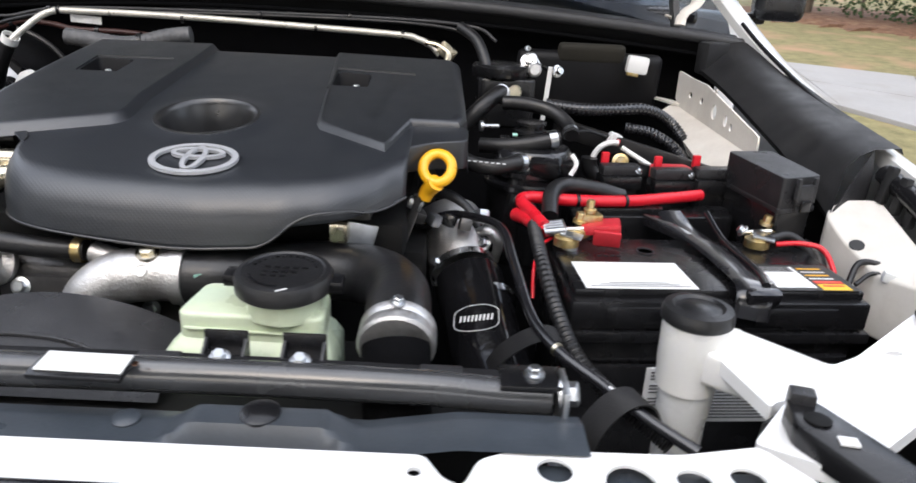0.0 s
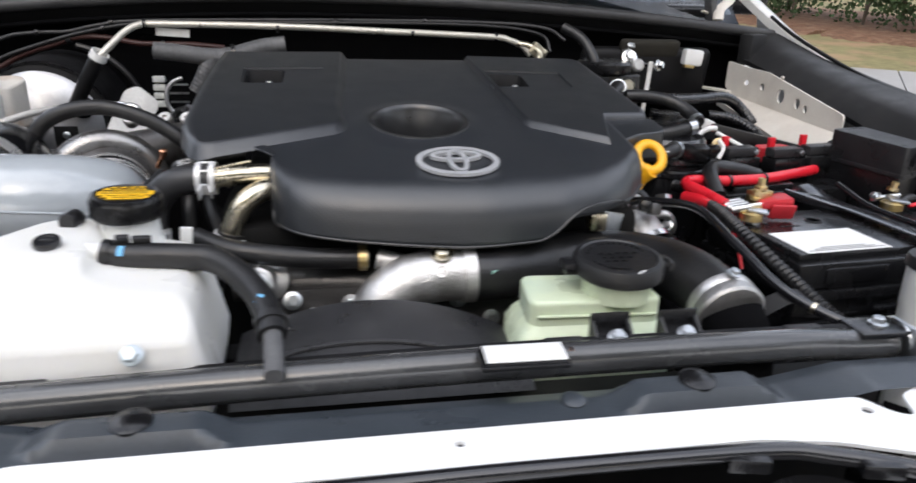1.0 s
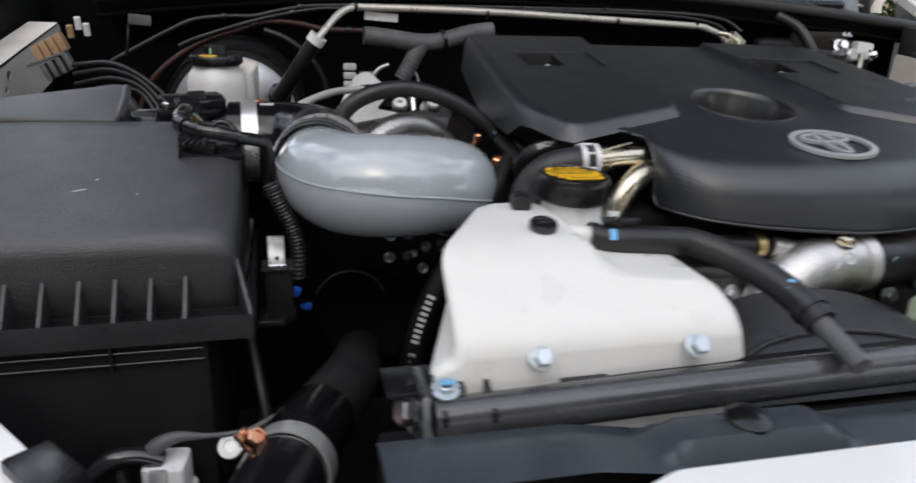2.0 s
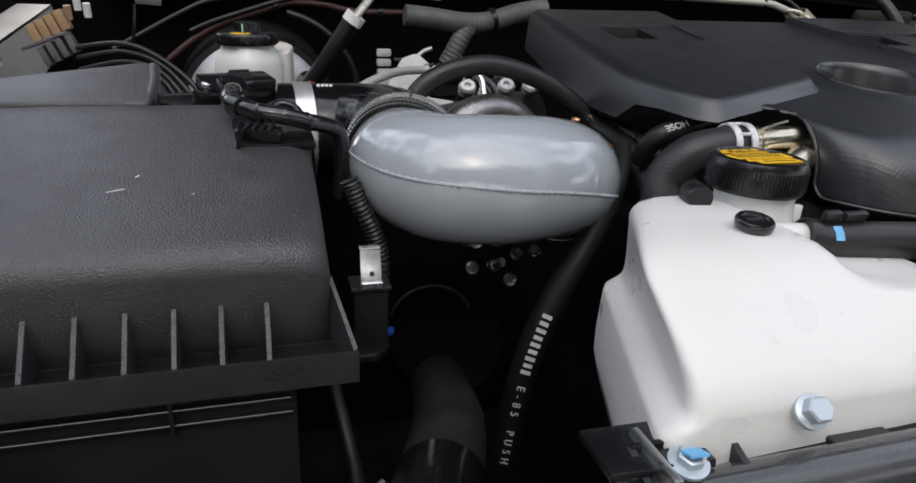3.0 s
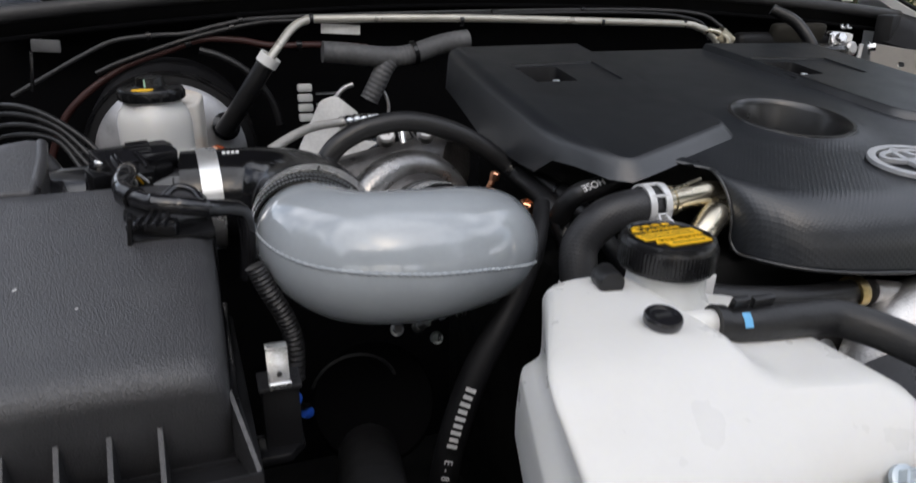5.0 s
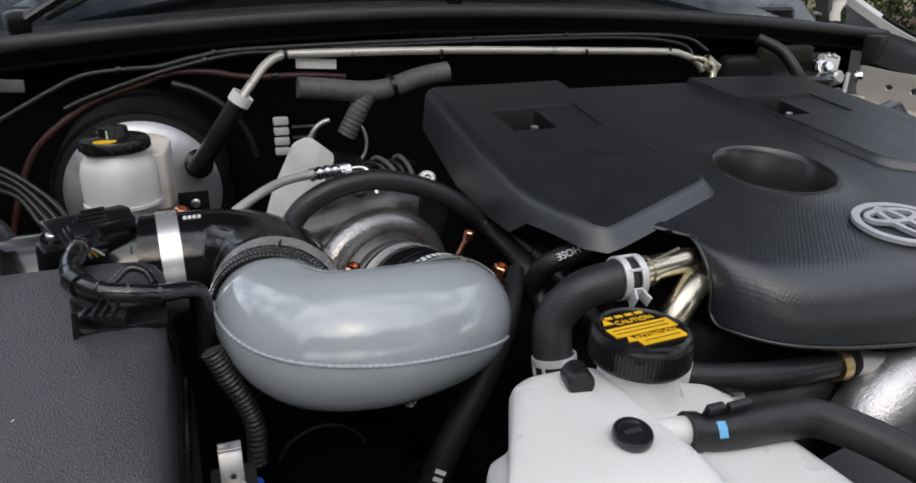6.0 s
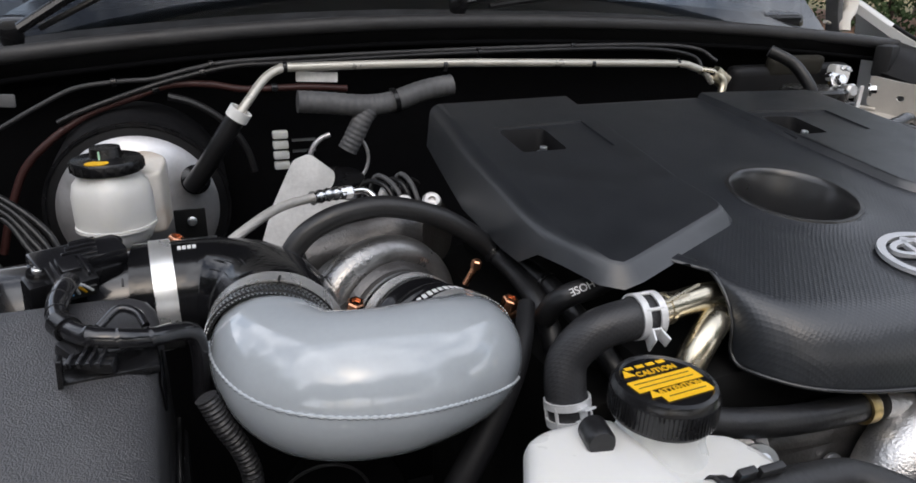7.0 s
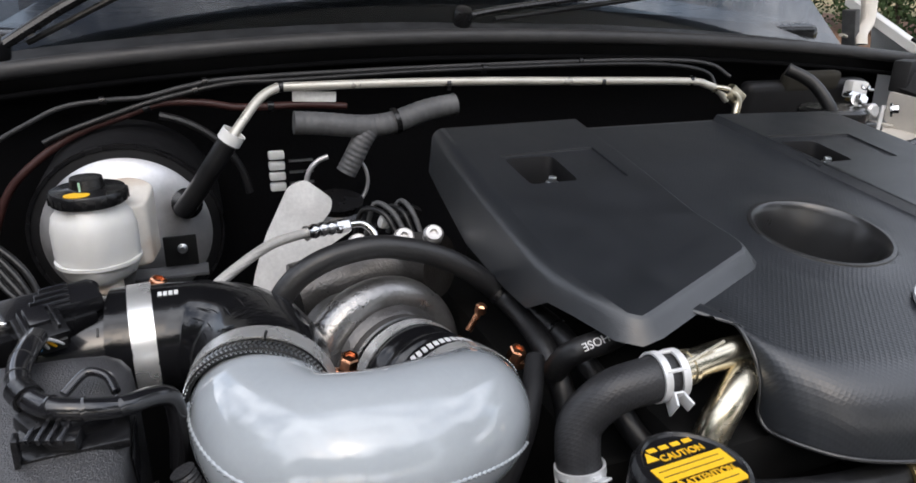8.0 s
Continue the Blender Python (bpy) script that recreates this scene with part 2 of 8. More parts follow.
def curve_through(pts, n=8):
    """Points along a smooth line through pts."""
    p = [Vector(q) for q in pts]
    if len(p) == 2:
        return [p[0].lerp(p[1], i / n) for i in range(n + 1)]
    p = [2 * p[0] - p[1], *p, 2 * p[-1] - p[-2]]
    out = []
    for a, b, c, d in zip(p, p[1:], p[2:], p[3:]):
        for i in range(n):
            t = i / n
            out.append(0.5 * ((2 * b) + (c - a) * t + (2 * a - 5 * b + 4 * c - d) * t * t + (3 * b - a - 3 * c + d) * t ** 3))
    return out + [p[-2]]


def tube(pts, r, seg=20, n=8, caps=True, flat=1.0, rings=0.0, ring_n=0):
    """A round tube along a smooth line; r is a number or a function of 0..1."""
    line = curve_through(pts, n)
    bm = bmesh.new()
    rad = r if callable(r) else (lambda t: r)
    tang = [(line[min(i + 1, len(line) - 1)] - line[max(i - 1, 0)]).normalized() for i in range(len(line))]
    up = Vector((0, 0, 1)) if abs(tang[0].z) < 0.9 else Vector((0, 1, 0))
    side = tang[0].cross(up).normalized()
    loops = []
    for i, (p, t) in enumerate(zip(line, tang)):
        side = (side - t * side.dot(t)).normalized()
        top = side.cross(t)
        q = rad(i / (len(line) - 1))
        loops.append([bm.verts.new(p + q * (math.cos(a) * side + flat * math.sin(a) * top)) for a in (2 * math.pi * k / seg for k in range(seg))])
    for a, b in zip(loops, loops[1:]):
        for k in range(seg):
            bm.faces.new((a[k], a[(k + 1) % seg], b[(k + 1) % seg], b[k]))
    if caps:
        bm.faces.new(loops[0])
        bm.faces.new(loops[-1])
    return bm


def ridged(base, depth, count):
    """A radius with round ridges along the line, as on a corrugated hose."""
    return lambda t: base + depth * math.cos(2 * math.pi * count * t)


def lathe(profile, seg=32, m=None, caps=True):
    """A turned solid: profile of (radius, height) round the z axis, then moved by m."""
    bm = bmesh.new()
    loops = []
    for r, z in profile:
        if r < 1e-6:
            loops.append([bm.verts.new((0, 0, z))])
        else:
            loops.append([bm.verts.new((r * math.cos(2 * math.pi * k / seg), r * math.sin(2 * math.pi * k / seg), z)) for k in range(seg)])
    for a, b in zip(loops, loops[1:]):
        for k in range(seg):
            j = (k + 1) % seg
            if len(a) == 1 and len(b) > 1:
                bm.faces.new((a[0], b[j], b[k]))
            elif len(b) == 1 and len(a) > 1:
                bm.faces.new((a[k], a[j], b[0]))
            elif len(a) > 1:
                bm.faces.new((a[k], a[j], b[j], b[k]))
    for e in (loops[0], loops[-1]) if caps else ():
        if len(e) > 1:
            bm.faces.new(e)
    return moved(bm, m) if m else bm


def aim(at, axis, spin=0.0):
    """A pose at a place whose z axis points along axis."""
    q = Vector(axis).normalized().to_track_quat("Z", "Y")
    return Matrix.Translation(at) @ q.to_matrix().to_4x4() @ Matrix.Rotation(radians(spin), 4, "Z")


def bevel(bm, w, seg=2, edges=None, angle=25):
    es = edges or [e for e in bm.edges if len(e.link_faces) == 2 and e.calc_face_angle(0) > radians(angle)]
    bmesh.ops.bevel(bm, geom=es, offset=w, segments=seg, profile=0.6, affect="EDGES", clamp_overlap=True)
    return bm


def block(size, m, w=0.002, seg=2):
    """A box of that size, its middle at the pose m, with rounded edges."""
    bm = bmesh.new()
    bmesh.ops.create_cube(bm, size=1.0)
    bmesh.ops.scale(bm, vec=size, verts=bm.verts)
    if w:
        bevel(bm, w, seg)
    return moved(bm, m)


def prism(poly, lo, hi, w=0.0, seg=2):
    """An upright slab over a plan outline, between two heights (numbers or functions of x, y)."""
    f = lambda h: h if callable(h) else (lambda x, y: h)
    bm = bmesh.new()
    a = [bm.verts.new((x, y, f(lo)(x, y))) for x, y in poly]
    b = [bm.verts.new((x, y, f(hi)(x, y))) for x, y in poly]
    bm.faces.new(a[::-1])
    bm.faces.new(b)
    for i in range(len(poly)):
        j = (i + 1) % len(poly)
        bm.faces.new((a[i], a[j], b[j], b[i]))
    bmesh.ops.recalc_face_normals(bm, faces=bm.faces)
    if w:
        bevel(bm, w, seg)
    return bm


def plate(outer, holes, lo, hi):
    """A slab with openings: plan outlines, between two heights (numbers or functions of x, y)."""
    f = lambda h: h if callable(h) else (lambda x, y: h)
    bm = bmesh.new()
    edges, loops = [], []
    for loop in (outer, *holes):
        vs = [bm.verts.new((x, y, 0)) for x, y in loop]
        loops.append(vs)
        edges += [bm.edges.new((vs[i], vs[(i + 1) % len(vs)])) for i in range(len(vs))]
    bmesh.ops.triangle_fill(bm, use_beauty=True, use_dissolve=False, edges=edges)
    top = list(bm.faces)
    twin = {v: bm.verts.new((v.co.x, v.co.y, f(lo)(v.co.x, v.co.y))) for v in list(bm.verts)}
    for fc in top:
        bm.faces.new([twin[v] for v in reversed(fc.verts)])
    for vs in loops:
        for i in range(len(vs)):
            j = (i + 1) % len(vs)
            bm.faces.new((vs[i], vs[j], twin[vs[j]], twin[vs[i]]))
    for v in twin:
        v.co.z = f(hi)(v.co.x, v.co.y)
    return bm


def ring_of(cx, cy, rx, ry, n=40):
    return [(cx + rx * math.cos(2 * math.pi * k / n), cy + ry * math.sin(2 * math.pi * k / n)) for k in range(n)]


def rounded(poly, r, n=4):
    """A plan outline with its corners rounded."""
    out = []
    p = [Vector(q) for q in poly]
    for i, b in enumerate(p):
        a, c = p[i - 1], p[(i + 1) % len(p)]
        d = min(r, 0.45 * (a - b).length, 0.45 * (c - b).length)
        s, e = b + (a - b).normalized() * d, b + (c - b).normalized() * d
        for k in range(n + 1):
            t = k / n
            out.append(tuple((1 - t) ** 2 * s + 2 * t * (1 - t) * b + t * t * e))
    return out


def bolt_head(at, axis, r=0.006, h=0.005, flange=1.5):
    hexa = lathe([(0, 0), (r * flange, 0), (r * flange, h * 0.25), (r * 1.02, h * 0.35)], 24)
    cap = lathe([(r, h * 0.3), (r, h * 0.9), (r * 0.85, h), (0, h)], 6)
    return moved(join(hexa, cap), aim(at, axis))


def band(at, axis, r, width, thick=0.001, seg=40):
    """A flat band round a hose."""
    return lathe([(r, -width / 2), (r + thick, -width / 2), (r + thick, width / 2), (r, width / 2), (r, -width / 2)], seg, aim(at, axis), False)


def words(text, size, m, mat, parent, name="lettering", depth=0.0003):
    """Flat letters in the built-in font, turned into a mesh, at the pose m."""
    cu = bpy.data.curves.new(name, "FONT")
    cu.body, cu.size, cu.extrude, cu.align_x, cu.align_y = text, size, depth, "CENTER", "CENTER"
    ob = bpy.data.objects.new(name, cu)
    scene.collection.objects.link(ob)
    me = bpy.data.meshes.new_from_object(ob.evaluated_get(bpy.context.evaluated_depsgraph_get()))
    bpy.data.objects.remove(ob)
    bm = bmesh.new()
    bm.from_mesh(me)
    return part(name, moved(bm, m), mat, parent, smooth=False)


# ---- setting ----
def slope(y):
    """The ground climbs gently away behind the car."""
    return 0.052 * y


def sheet(name, pts, mat, label="", thick=0.0):
    bm = bmesh.new()
    bm.faces.new([bm.verts.new(p) for p in pts])
    if thick:
        r = bmesh.ops.extrude_face_region(bm, geom=list(bm.faces))
        bmesh.ops.translate(bm, vec=(0, 0, -thick), verts=[v for v in r["geom"] if isinstance(v, bmesh.types.BMVert)])
    return solo(name, bm, mat, label, name, kind="structure", smooth=False)


def ground_sheet():
    bm = bmesh.new()
    n = 60
    vs = {}
    for i in range(n + 1):
        for j in range(n + 1):
            a, b = (i / n * 2 - 1), (j / n * 2 - 1)
            x, y = 400 * a * abs(a) ** 1.5, 400 * b * abs(b) ** 1.5
            vs[i, j] = bm.verts.new((x, y, slope(y) - 0.02 + 0.03 * noise.noise((x * 0.3, y * 0.3, 0))))
    for i in range(n):
        for j in range(n):
            bm.faces.new((vs[i, j], vs[i + 1, j], vs[i + 1, j + 1], vs[i, j + 1]))
    return solo("ground", bm, M_GRASS, "grass verge littered with brown leaves", "ground", kind="structure")


ground_sheet()
sheet("road", [(-30, -12, slope(-12) + 0.02), (3.4, -12, slope(-12) + 0.02), (3.4, 30, slope(30) + 0.02), (-30, 30, slope(30) + 0.02)], M_ASPHALT,
      "grey asphalt street under the parked car", 0.12)

# bay shell: floor, firewall and side aprons closing the engine bay, shade painted in
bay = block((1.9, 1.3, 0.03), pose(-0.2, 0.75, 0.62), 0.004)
solo("bay_floor", bay, M_DARK, "dirty underside of the engine bay, shade put in its black", "floor", kind="structure")
fw = bmesh.new()
rows_fw = []
for k in range(13):
    x = -1.12 + 1.62 * k / 12
    rows_fw.append([(x, 1.30, 0.6), (x, 1.30, 1.10), (x, 1.33, 1.16), (x, 1.335, 1.40)])
vf = [[fw.verts.new(p) for p in r] for r in rows_fw]
for a, b in zip(vf, vf[1:]):
    for i in range(3):
        fw.faces.new((a[i], b[i], b[i + 1], a[i + 1]))
r = bmesh.ops.extrude_face_region(fw, geom=list(fw.faces))
bmesh.ops.translate(fw, vec=(0, 0.02, 0), verts=[v for v in r["geom"] if isinstance(v, bmesh.types.BMVert)])
solo("wall_firewall", fw, M_FELTSHADE, "felt-lined firewall, its black deepened for shade", "firewall", kind="structure")
# near-black aprons carry shade; the left one stands taller to block low sky
solo("wall_apron_left", block((0.02, 1.1, 0.80), pose(-1.12, 0.8, 1.02), 0.004), M_DARK, "inner wing panel with its shade put in near-black colour", "inner wing", kind="structure")
solo("wall_apron_right", block((0.02, 1.1, 0.56), pose(0.515, 0.8, 0.93), 0.004), M_DARK, "inner wing panel with its shade put in near-black colour", "inner wing", kind="structure")
# extra wall, added to close the open corner left of the radiator
solo("wall_front", block((0.36, 0.03, 0.40), pose(-0.87, 0.36, 0.84), 0.004), M_DARK, "near-black wall added to close the gap beside the radiator", "front panel", kind="structure")
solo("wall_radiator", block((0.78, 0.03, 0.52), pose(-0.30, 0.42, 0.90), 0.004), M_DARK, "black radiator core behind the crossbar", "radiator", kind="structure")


# ---- cowl, windscreen, bonnet, wing ----
def cowl_z(x):
    """The cowl edge is highest near the middle of the car."""
    u = x + 0.376
    return 1.4395 - (0.0636 if u > 0 else 0.104) * u * u


def cowl_assembly():
    t = thing("cowl", (-0.2, 1.30, 1.40), "black plastic cowl with a rubber bonnet seal under the windscreen", "cowl")
    xs = [-1.02 + 1.58 * k / 24 for k in range(25)]
    part("seal", tube([(x, 1.278, cowl_z(x)) for x in xs], 0.0095, 14, 2, flat=1.1), M_SEALGREY, t, "rounded rubber seal, highlight put in its grey")
    bm = bmesh.new()
    prof = [(1.305, -0.03), (1.292, -0.006), (1.31, 0.002), (1.36, -0.004), (1.40, 0.0), (1.43, 0.012)]
    g = [[bm.verts.new((x, y, cowl_z(x) + dz)) for y, dz in prof] for x in xs]
    for a, b in zip(g, g[1:]):
        for i in range(len(prof) - 1):
            bm.faces.new((a[i], b[i], b[i + 1], a[i + 1]))
    # panel and lower lip near-black, painted for the shade behind the seal
    part("panel", bm, M_SEALSHADE, t)
    part("lower_lip", tube([(x, 1.285, cowl_z(x) - 0.030) for x in xs], 0.004, 10, 2), M_FELTSHADE, t)
    for k in range(40):
        x = -0.10 + 0.0115 * k
        part("slat", block((0.0035, 0.075, 0.006), pose(x, 1.365, cowl_z(x) + 0.003), 0), M_BLACK, t, smooth=False)


cowl_assembly()

ws = bmesh.new()
gw = [[ws.verts.new((x, 1.405 + 0.55 * s - 0.07 * ((x + 0.25) / 0.85) ** 2 * (1 - s) * -1, cowl_z(x) - 0.005 + 0.42 * s)) for s in (0, 0.25, 0.5, 0.75, 1)] for x in [-1.05 + 1.62 * k / 16 for k in range(17)]]
for a, b in zip(gw, gw[1:]):
    for i in range(4):
        ws.faces.new((a[i], b[i], b[i + 1], a[i + 1]))
r = bmesh.ops.extrude_face_region(ws, geom=list(ws.faces))
bmesh.ops.translate(ws, vec=(0, 0.004, -0.004), verts=[v for v in r["geom"] if isinstance(v, bmesh.types.BMVert)])
windscreen = thing("windscreen", (-0.25, 1.42, 1.43), "tinted glass windscreen above the cowl", "windscreen")
pane = part("pane", ws, M_GLASS, windscreen)
pane.visible_shadow = False
frit = bmesh.new()
gf = [[frit.verts.new((x, 1.405 + 0.55 * s + 0.07 * ((x + 0.25) / 0.85) ** 2 * (1 - s) + 0.006, cowl_z(x) - 0.010 + 0.42 * s)) for s in (0, 0.05, 0.10)] for x in [-1.05 + 1.62 * k / 16 for k in range(17)]]
for a, b in zip(gf, gf[1:]):
    for i in range(2):
        frit.faces.new((a[i], b[i], b[i + 1], a[i + 1]))
part("frit_band", frit, M_SEALSHADE, windscreen, "black printed edge band")
dash = block((1.5, 0.75, 0.05), pose(-0.25, 1.86, 1.44, 4), 0.02, 4)
solo("dashboard", dash, M_BLACK, "dark dashboard top behind the windscreen", "dashboard")
# plain black wall painted as the unlit cabin
solo("wall_cabin", block((1.8, 0.04, 1.5), pose(-0.25, 2.6, 1.5), 0.01), M_FELTSHADE, "black wall standing for the unlit cabin behind the windscreen", "cabin", kind="structure")
solo("roof_cabin", block((1.6, 0.75, 0.04), pose(-0.25, 2.3, 1.88), 0.01), M_WHITE, "white painted cab roof", "roof", kind="structure")


def wiper(name, pts, r):
    t = thing(name, pts[0], "black wiper arm lying at the foot of the windscreen", "wiper", "wipers on the windscreen")
    part("arm", tube(pts, r, 10, 6, flat=0.6), M_BLACK, t)
    p, q = Vector(pts[0]), Vector(pts[-1])
    part("blade", tube([p.lerp(q, 0.15) + Vector((0, 0.008, -0.012)), q + Vector((0.02, 0.008, -0.012))], 0.004, 8, 4), M_RUBBER, t)
    part("pivot", lathe([(0.014, -0.012), (0.016, 0), (0.012, 0.012), (0, 0.014)], 20, aim(p, (0, -0.5, 1))), M_BLACK, t)


wiper("wiper", [(-0.955, 1.370, 1.425), (-0.91, 1.376, 1.453), (-0.859, 1.380, 1.483), (-0.74, 1.39, 1.545)], 0.0125)
wiper("wiper", [(-0.334, 1.372, 1.462), (-0.266, 1.376, 1.473), (-0.175, 1.380, 1.484), (0.05, 1.395, 1.510)], 0.009)

# raised bonnet above the bay, hinged at the cowl
# out of view; its width is set to keep sky off the bay
hood = bmesh.new()
gh = [[hood.verts.new((x, 1.47 - 0.68 * s, 1.508 + 0.95 * s + 0.03 * math.sin(math.pi * s) - 0.0 * ((x + 0.25) / 0.75) ** 2)) for s in [i / 8 for i in range(9)]] for x in [-1.08 + 1.70 * k / 12 for k in range(13)]]
for a, b in zip(gh, gh[1:]):
    for i in range(8):
        hood.faces.new((a[i], b[i], b[i + 1], a[i + 1]))
r = bmesh.ops.extrude_face_region(hood, geom=list(hood.faces))
bmesh.ops.translate(hood, vec=(0, 0.02, 0.02), verts=[v for v in r["geom"] if isinstance(v, bmesh.types.BMVert)])
bonnet = thing("bonnet", (-0.25, 1.1, 2.0), "raised white bonnet with a black felt lining", "bonnet")
part("panel", hood, M_WHITE, bonnet)
# unseen pad, sized to darken what the cover reflects
pad = bmesh.new()
gp_ = [[pad.verts.new((x, 1.47 - 0.68 * s - 0.012, 1.508 + 0.95 * s + 0.03 * math.sin(math.pi * s) - 0.010)) for s in [0.10 + 0.80 * i / 8 for i in range(9)]] for x in [-1.02 + 1.56 * k / 12 for k in range(13)]]
for a, b in zip(gp_, gp_[1:]):
    for i in range(8):
        pad.faces.new((a[i], b[i], b[i + 1], a[i + 1]))
part("felt_pad", pad, M_FELTSHADE, bonnet, "black felt pad")


def wing():
    t = thing("front_wing", (0.60, 0.9, 1.2), "white painted front wing beside the engine bay", "wing")
    edge = [(0.478, 1.42, 1.50), (0.495, 1.35, 1.458), (0.522, 1.25, 1.400), (0.533, 1.15, 1.365), (0.534, 1.00, 1.330), (0.533, 0.85, 1.309), (0.545, 0.72, 1.280), (0.56, 0.58, 1.235), (0.56, 0.45, 1.19), (0.53, 0.32, 1.14)]
    line = curve_through(edge, 5)
    prof = [(0.0, -0.02), (0.0, -0.003), (0.004, 0.0), (0.02, -0.002), (0.05, -0.02), (0.085, -0.07), (0.10, -0.16), (0.10, -0.5)]
    bm = bmesh.new()
    g = [[bm.verts.new((p.x + a, p.y, p.z + b)) for a, b in prof] for p in line]
    for a, b in zip(g, g[1:]):
        for i in range(len(prof) - 1):
            bm.faces.new((a[i], b[i], b[i + 1], a[i + 1]))
    part("panel", bm, M_WHITE, t)
    part("edge_strip", tube([(p.x + 0.004, p.y, p.z + 0.0015) for p in line[8:26]], 0.0035, 8, 1), M_SEALSHADE, t, "black edge strip")
    return t


wing()


def side_seal():
    """Black plastic trough between the inner rail and the wing."""
    t = thing("side_trim", (0.47, 1.0, 1.25), "black plastic side trim along the wing edge", "trim panel")
    top = [(0.505, 1.27, 1.392), (0.512, 1.15, 1.358), (0.514, 1.00, 1.331), (0.513, 0.88, 1.316), (0.510, 0.79, 1.307)]
    low = [(0.430, 1.25, 1.350), (0.445, 1.15, 1.328), (0.450, 1.00, 1.297), (0.450, 0.868, 1.270), (0.450, 0.745, 1.234)]
    a, b = curve_through(top, 6), curve_through(low, 6)
    bm = bmesh.new()
    rows = []
    for p, q in zip(a, b):
        m = p.lerp(q, 0.25)
        rows.append([bm.verts.new(v) for v in (p + Vector((0.036, 0, -0.004)), p + Vector((0.032, 0, 0.004)), p + Vector((0.0, 0, 0.001)), p.lerp(q, 0.12) + Vector((-0.012, 0, 0.002)), m + Vector((-0.02, 0, -0.002)), q, q + Vector((0.004, 0, -0.01)))])
    for u, v in zip(rows, rows[1:]):
        for i in range(len(u) - 1):
            bm.faces.new((u[i], v[i], v[i + 1], u[i + 1]))
    part("trough", bm, M_MATT, t, angle=24)
    cap = bmesh.new()
    ends = [cap.verts.new(v) for v in (top[-1], low[-1], (0.503, 0.772, 1.238), (0.516, 0.790, 1.280))]
    cap.faces.new(ends)
    part("end_plate", cap, M_BOX, t, smooth=False).modifiers.new("thickness", "SOLIDIFY").thickness = 0.002
    rail = tube([(0.520, 0.775, 1.283), (0.524, 0.72, 1.268), (0.53, 0.64, 1.240), (0.53, 0.56, 1.208)], 0.012, 10, 4)
    part("outer_strip", rail, M_BLACK, t)
    part("upright", block((0.05, 0.03, 0.055), pose(0.455, 1.245, 1.365, 0, 0, 25), 0.006), M_MATT, t)
    for k in range(3):
        part("clip", block((0.010, 0.012, 0.045), pose(0.512 + 0.006 * k, 0.752 - 0.020 * k, 1.275 - 0.008 * k, 0, 10, 10), 0.003), M_MATT, t)
    return t


side_seal()


def rail_plate():
    """The inner wing's light-painted pressing, with its holes."""
    t = thing("inner_wing_rail", (0.41, 1.05, 1.22), "dusty off-white inner wing rail with punched holes", "body rail")
    # built flat in (along, up), then stood upright
    holes = [ring_of(0.060, 0.085, 0.007, 0.005, 14), ring_of(0.105, 0.083, 0.006, 0.006, 12), ring_of(0.155, 0.074, 0.009, 0.012, 16), ring_of(0.197, 0.068, 0.006, 0.009, 14), ring_of(0.217, 0.062, 0.005, 0.006, 12), ring_of(0.15, 0.105, 0.003, 0.003, 10)]
    outer = rounded([(0.0, 0.118), (0.06, 0.112), (0.115, 0.110), (0.30, 0.066), (0.30, 0.036), (0.02, 0.058), (0.0, 0.07)], 0.006)
    bm = plate(outer, holes, 0.0, 0.003)
    m = Matrix(((0.10, 0, 1, 0.392), (-1, 0, 0.10, 1.215), (0, 1, 0, 1.226), (0, 0, 0, 1)))
    part("web", moved(bm, m), M_INNER, t)
    low = bmesh.new()
    gl = []
    for k in range(9):
        s = k / 8
        c, e = m @ Vector((0.30 * s, 0.060 - 0.022 * s, 0.003)), Vector((0.362 + 0.012 * s, 1.19 - 0.27 * s, 1.276 - 0.052 * s))
        gl.append([low.verts.new(v) for v in (c, c.lerp(e, 0.5) + Vector((0, 0, 0.003)), e, e + Vector((0.004, 0, -0.012)))])
    for a, b in zip(gl, gl[1:]):
        for i in range(3):
            low.faces.new((a[i], b[i], b[i + 1], a[i + 1]))
    part("lower_flange", low, M_INNER, t)
    part("ear", prism(rounded([(0.362, 1.262), (0.368, 1.276), (0.395, 1.232), (0.398, 1.195), (0.386, 1.195)], 0.006), 1.286, 1.290, 0.001), M_INNER, t)
    for s in (0.05, 0.125):
        part("spot_weld", lathe([(0.006, 0), (0.005, 0.0015), (0, 0.002)], 14, m @ pose(s, 0.098 - 0.02 * s, 0.003)), M_INNER, t)
    near = prism(rounded([(0.446, 0.752), (0.47, 0.765), (0.51, 0.755), (0.51, 0.60), (0.49, 0.60), (0.468, 0.655), (0.45, 0.715)], 0.012), lambda x, y: 1.13, lambda x, y: 1.194 + (x - 0.45) * 0.25 + 0.50 * max(0.0, y - 0.66), 0.012, 4)
    part("front_leg", near, M_CREAM, t)
    # no opening cut: a black disc paints the dark of the hole
    part("hole", lathe([(0, 0), (0.008, 0), (0.008, 0.002), (0, 0.002)], 20, aim((0.463, 0.700, 1.2165), (-0.3, -0.45, 1))), M_INK, t)
    return t


rail_plate()


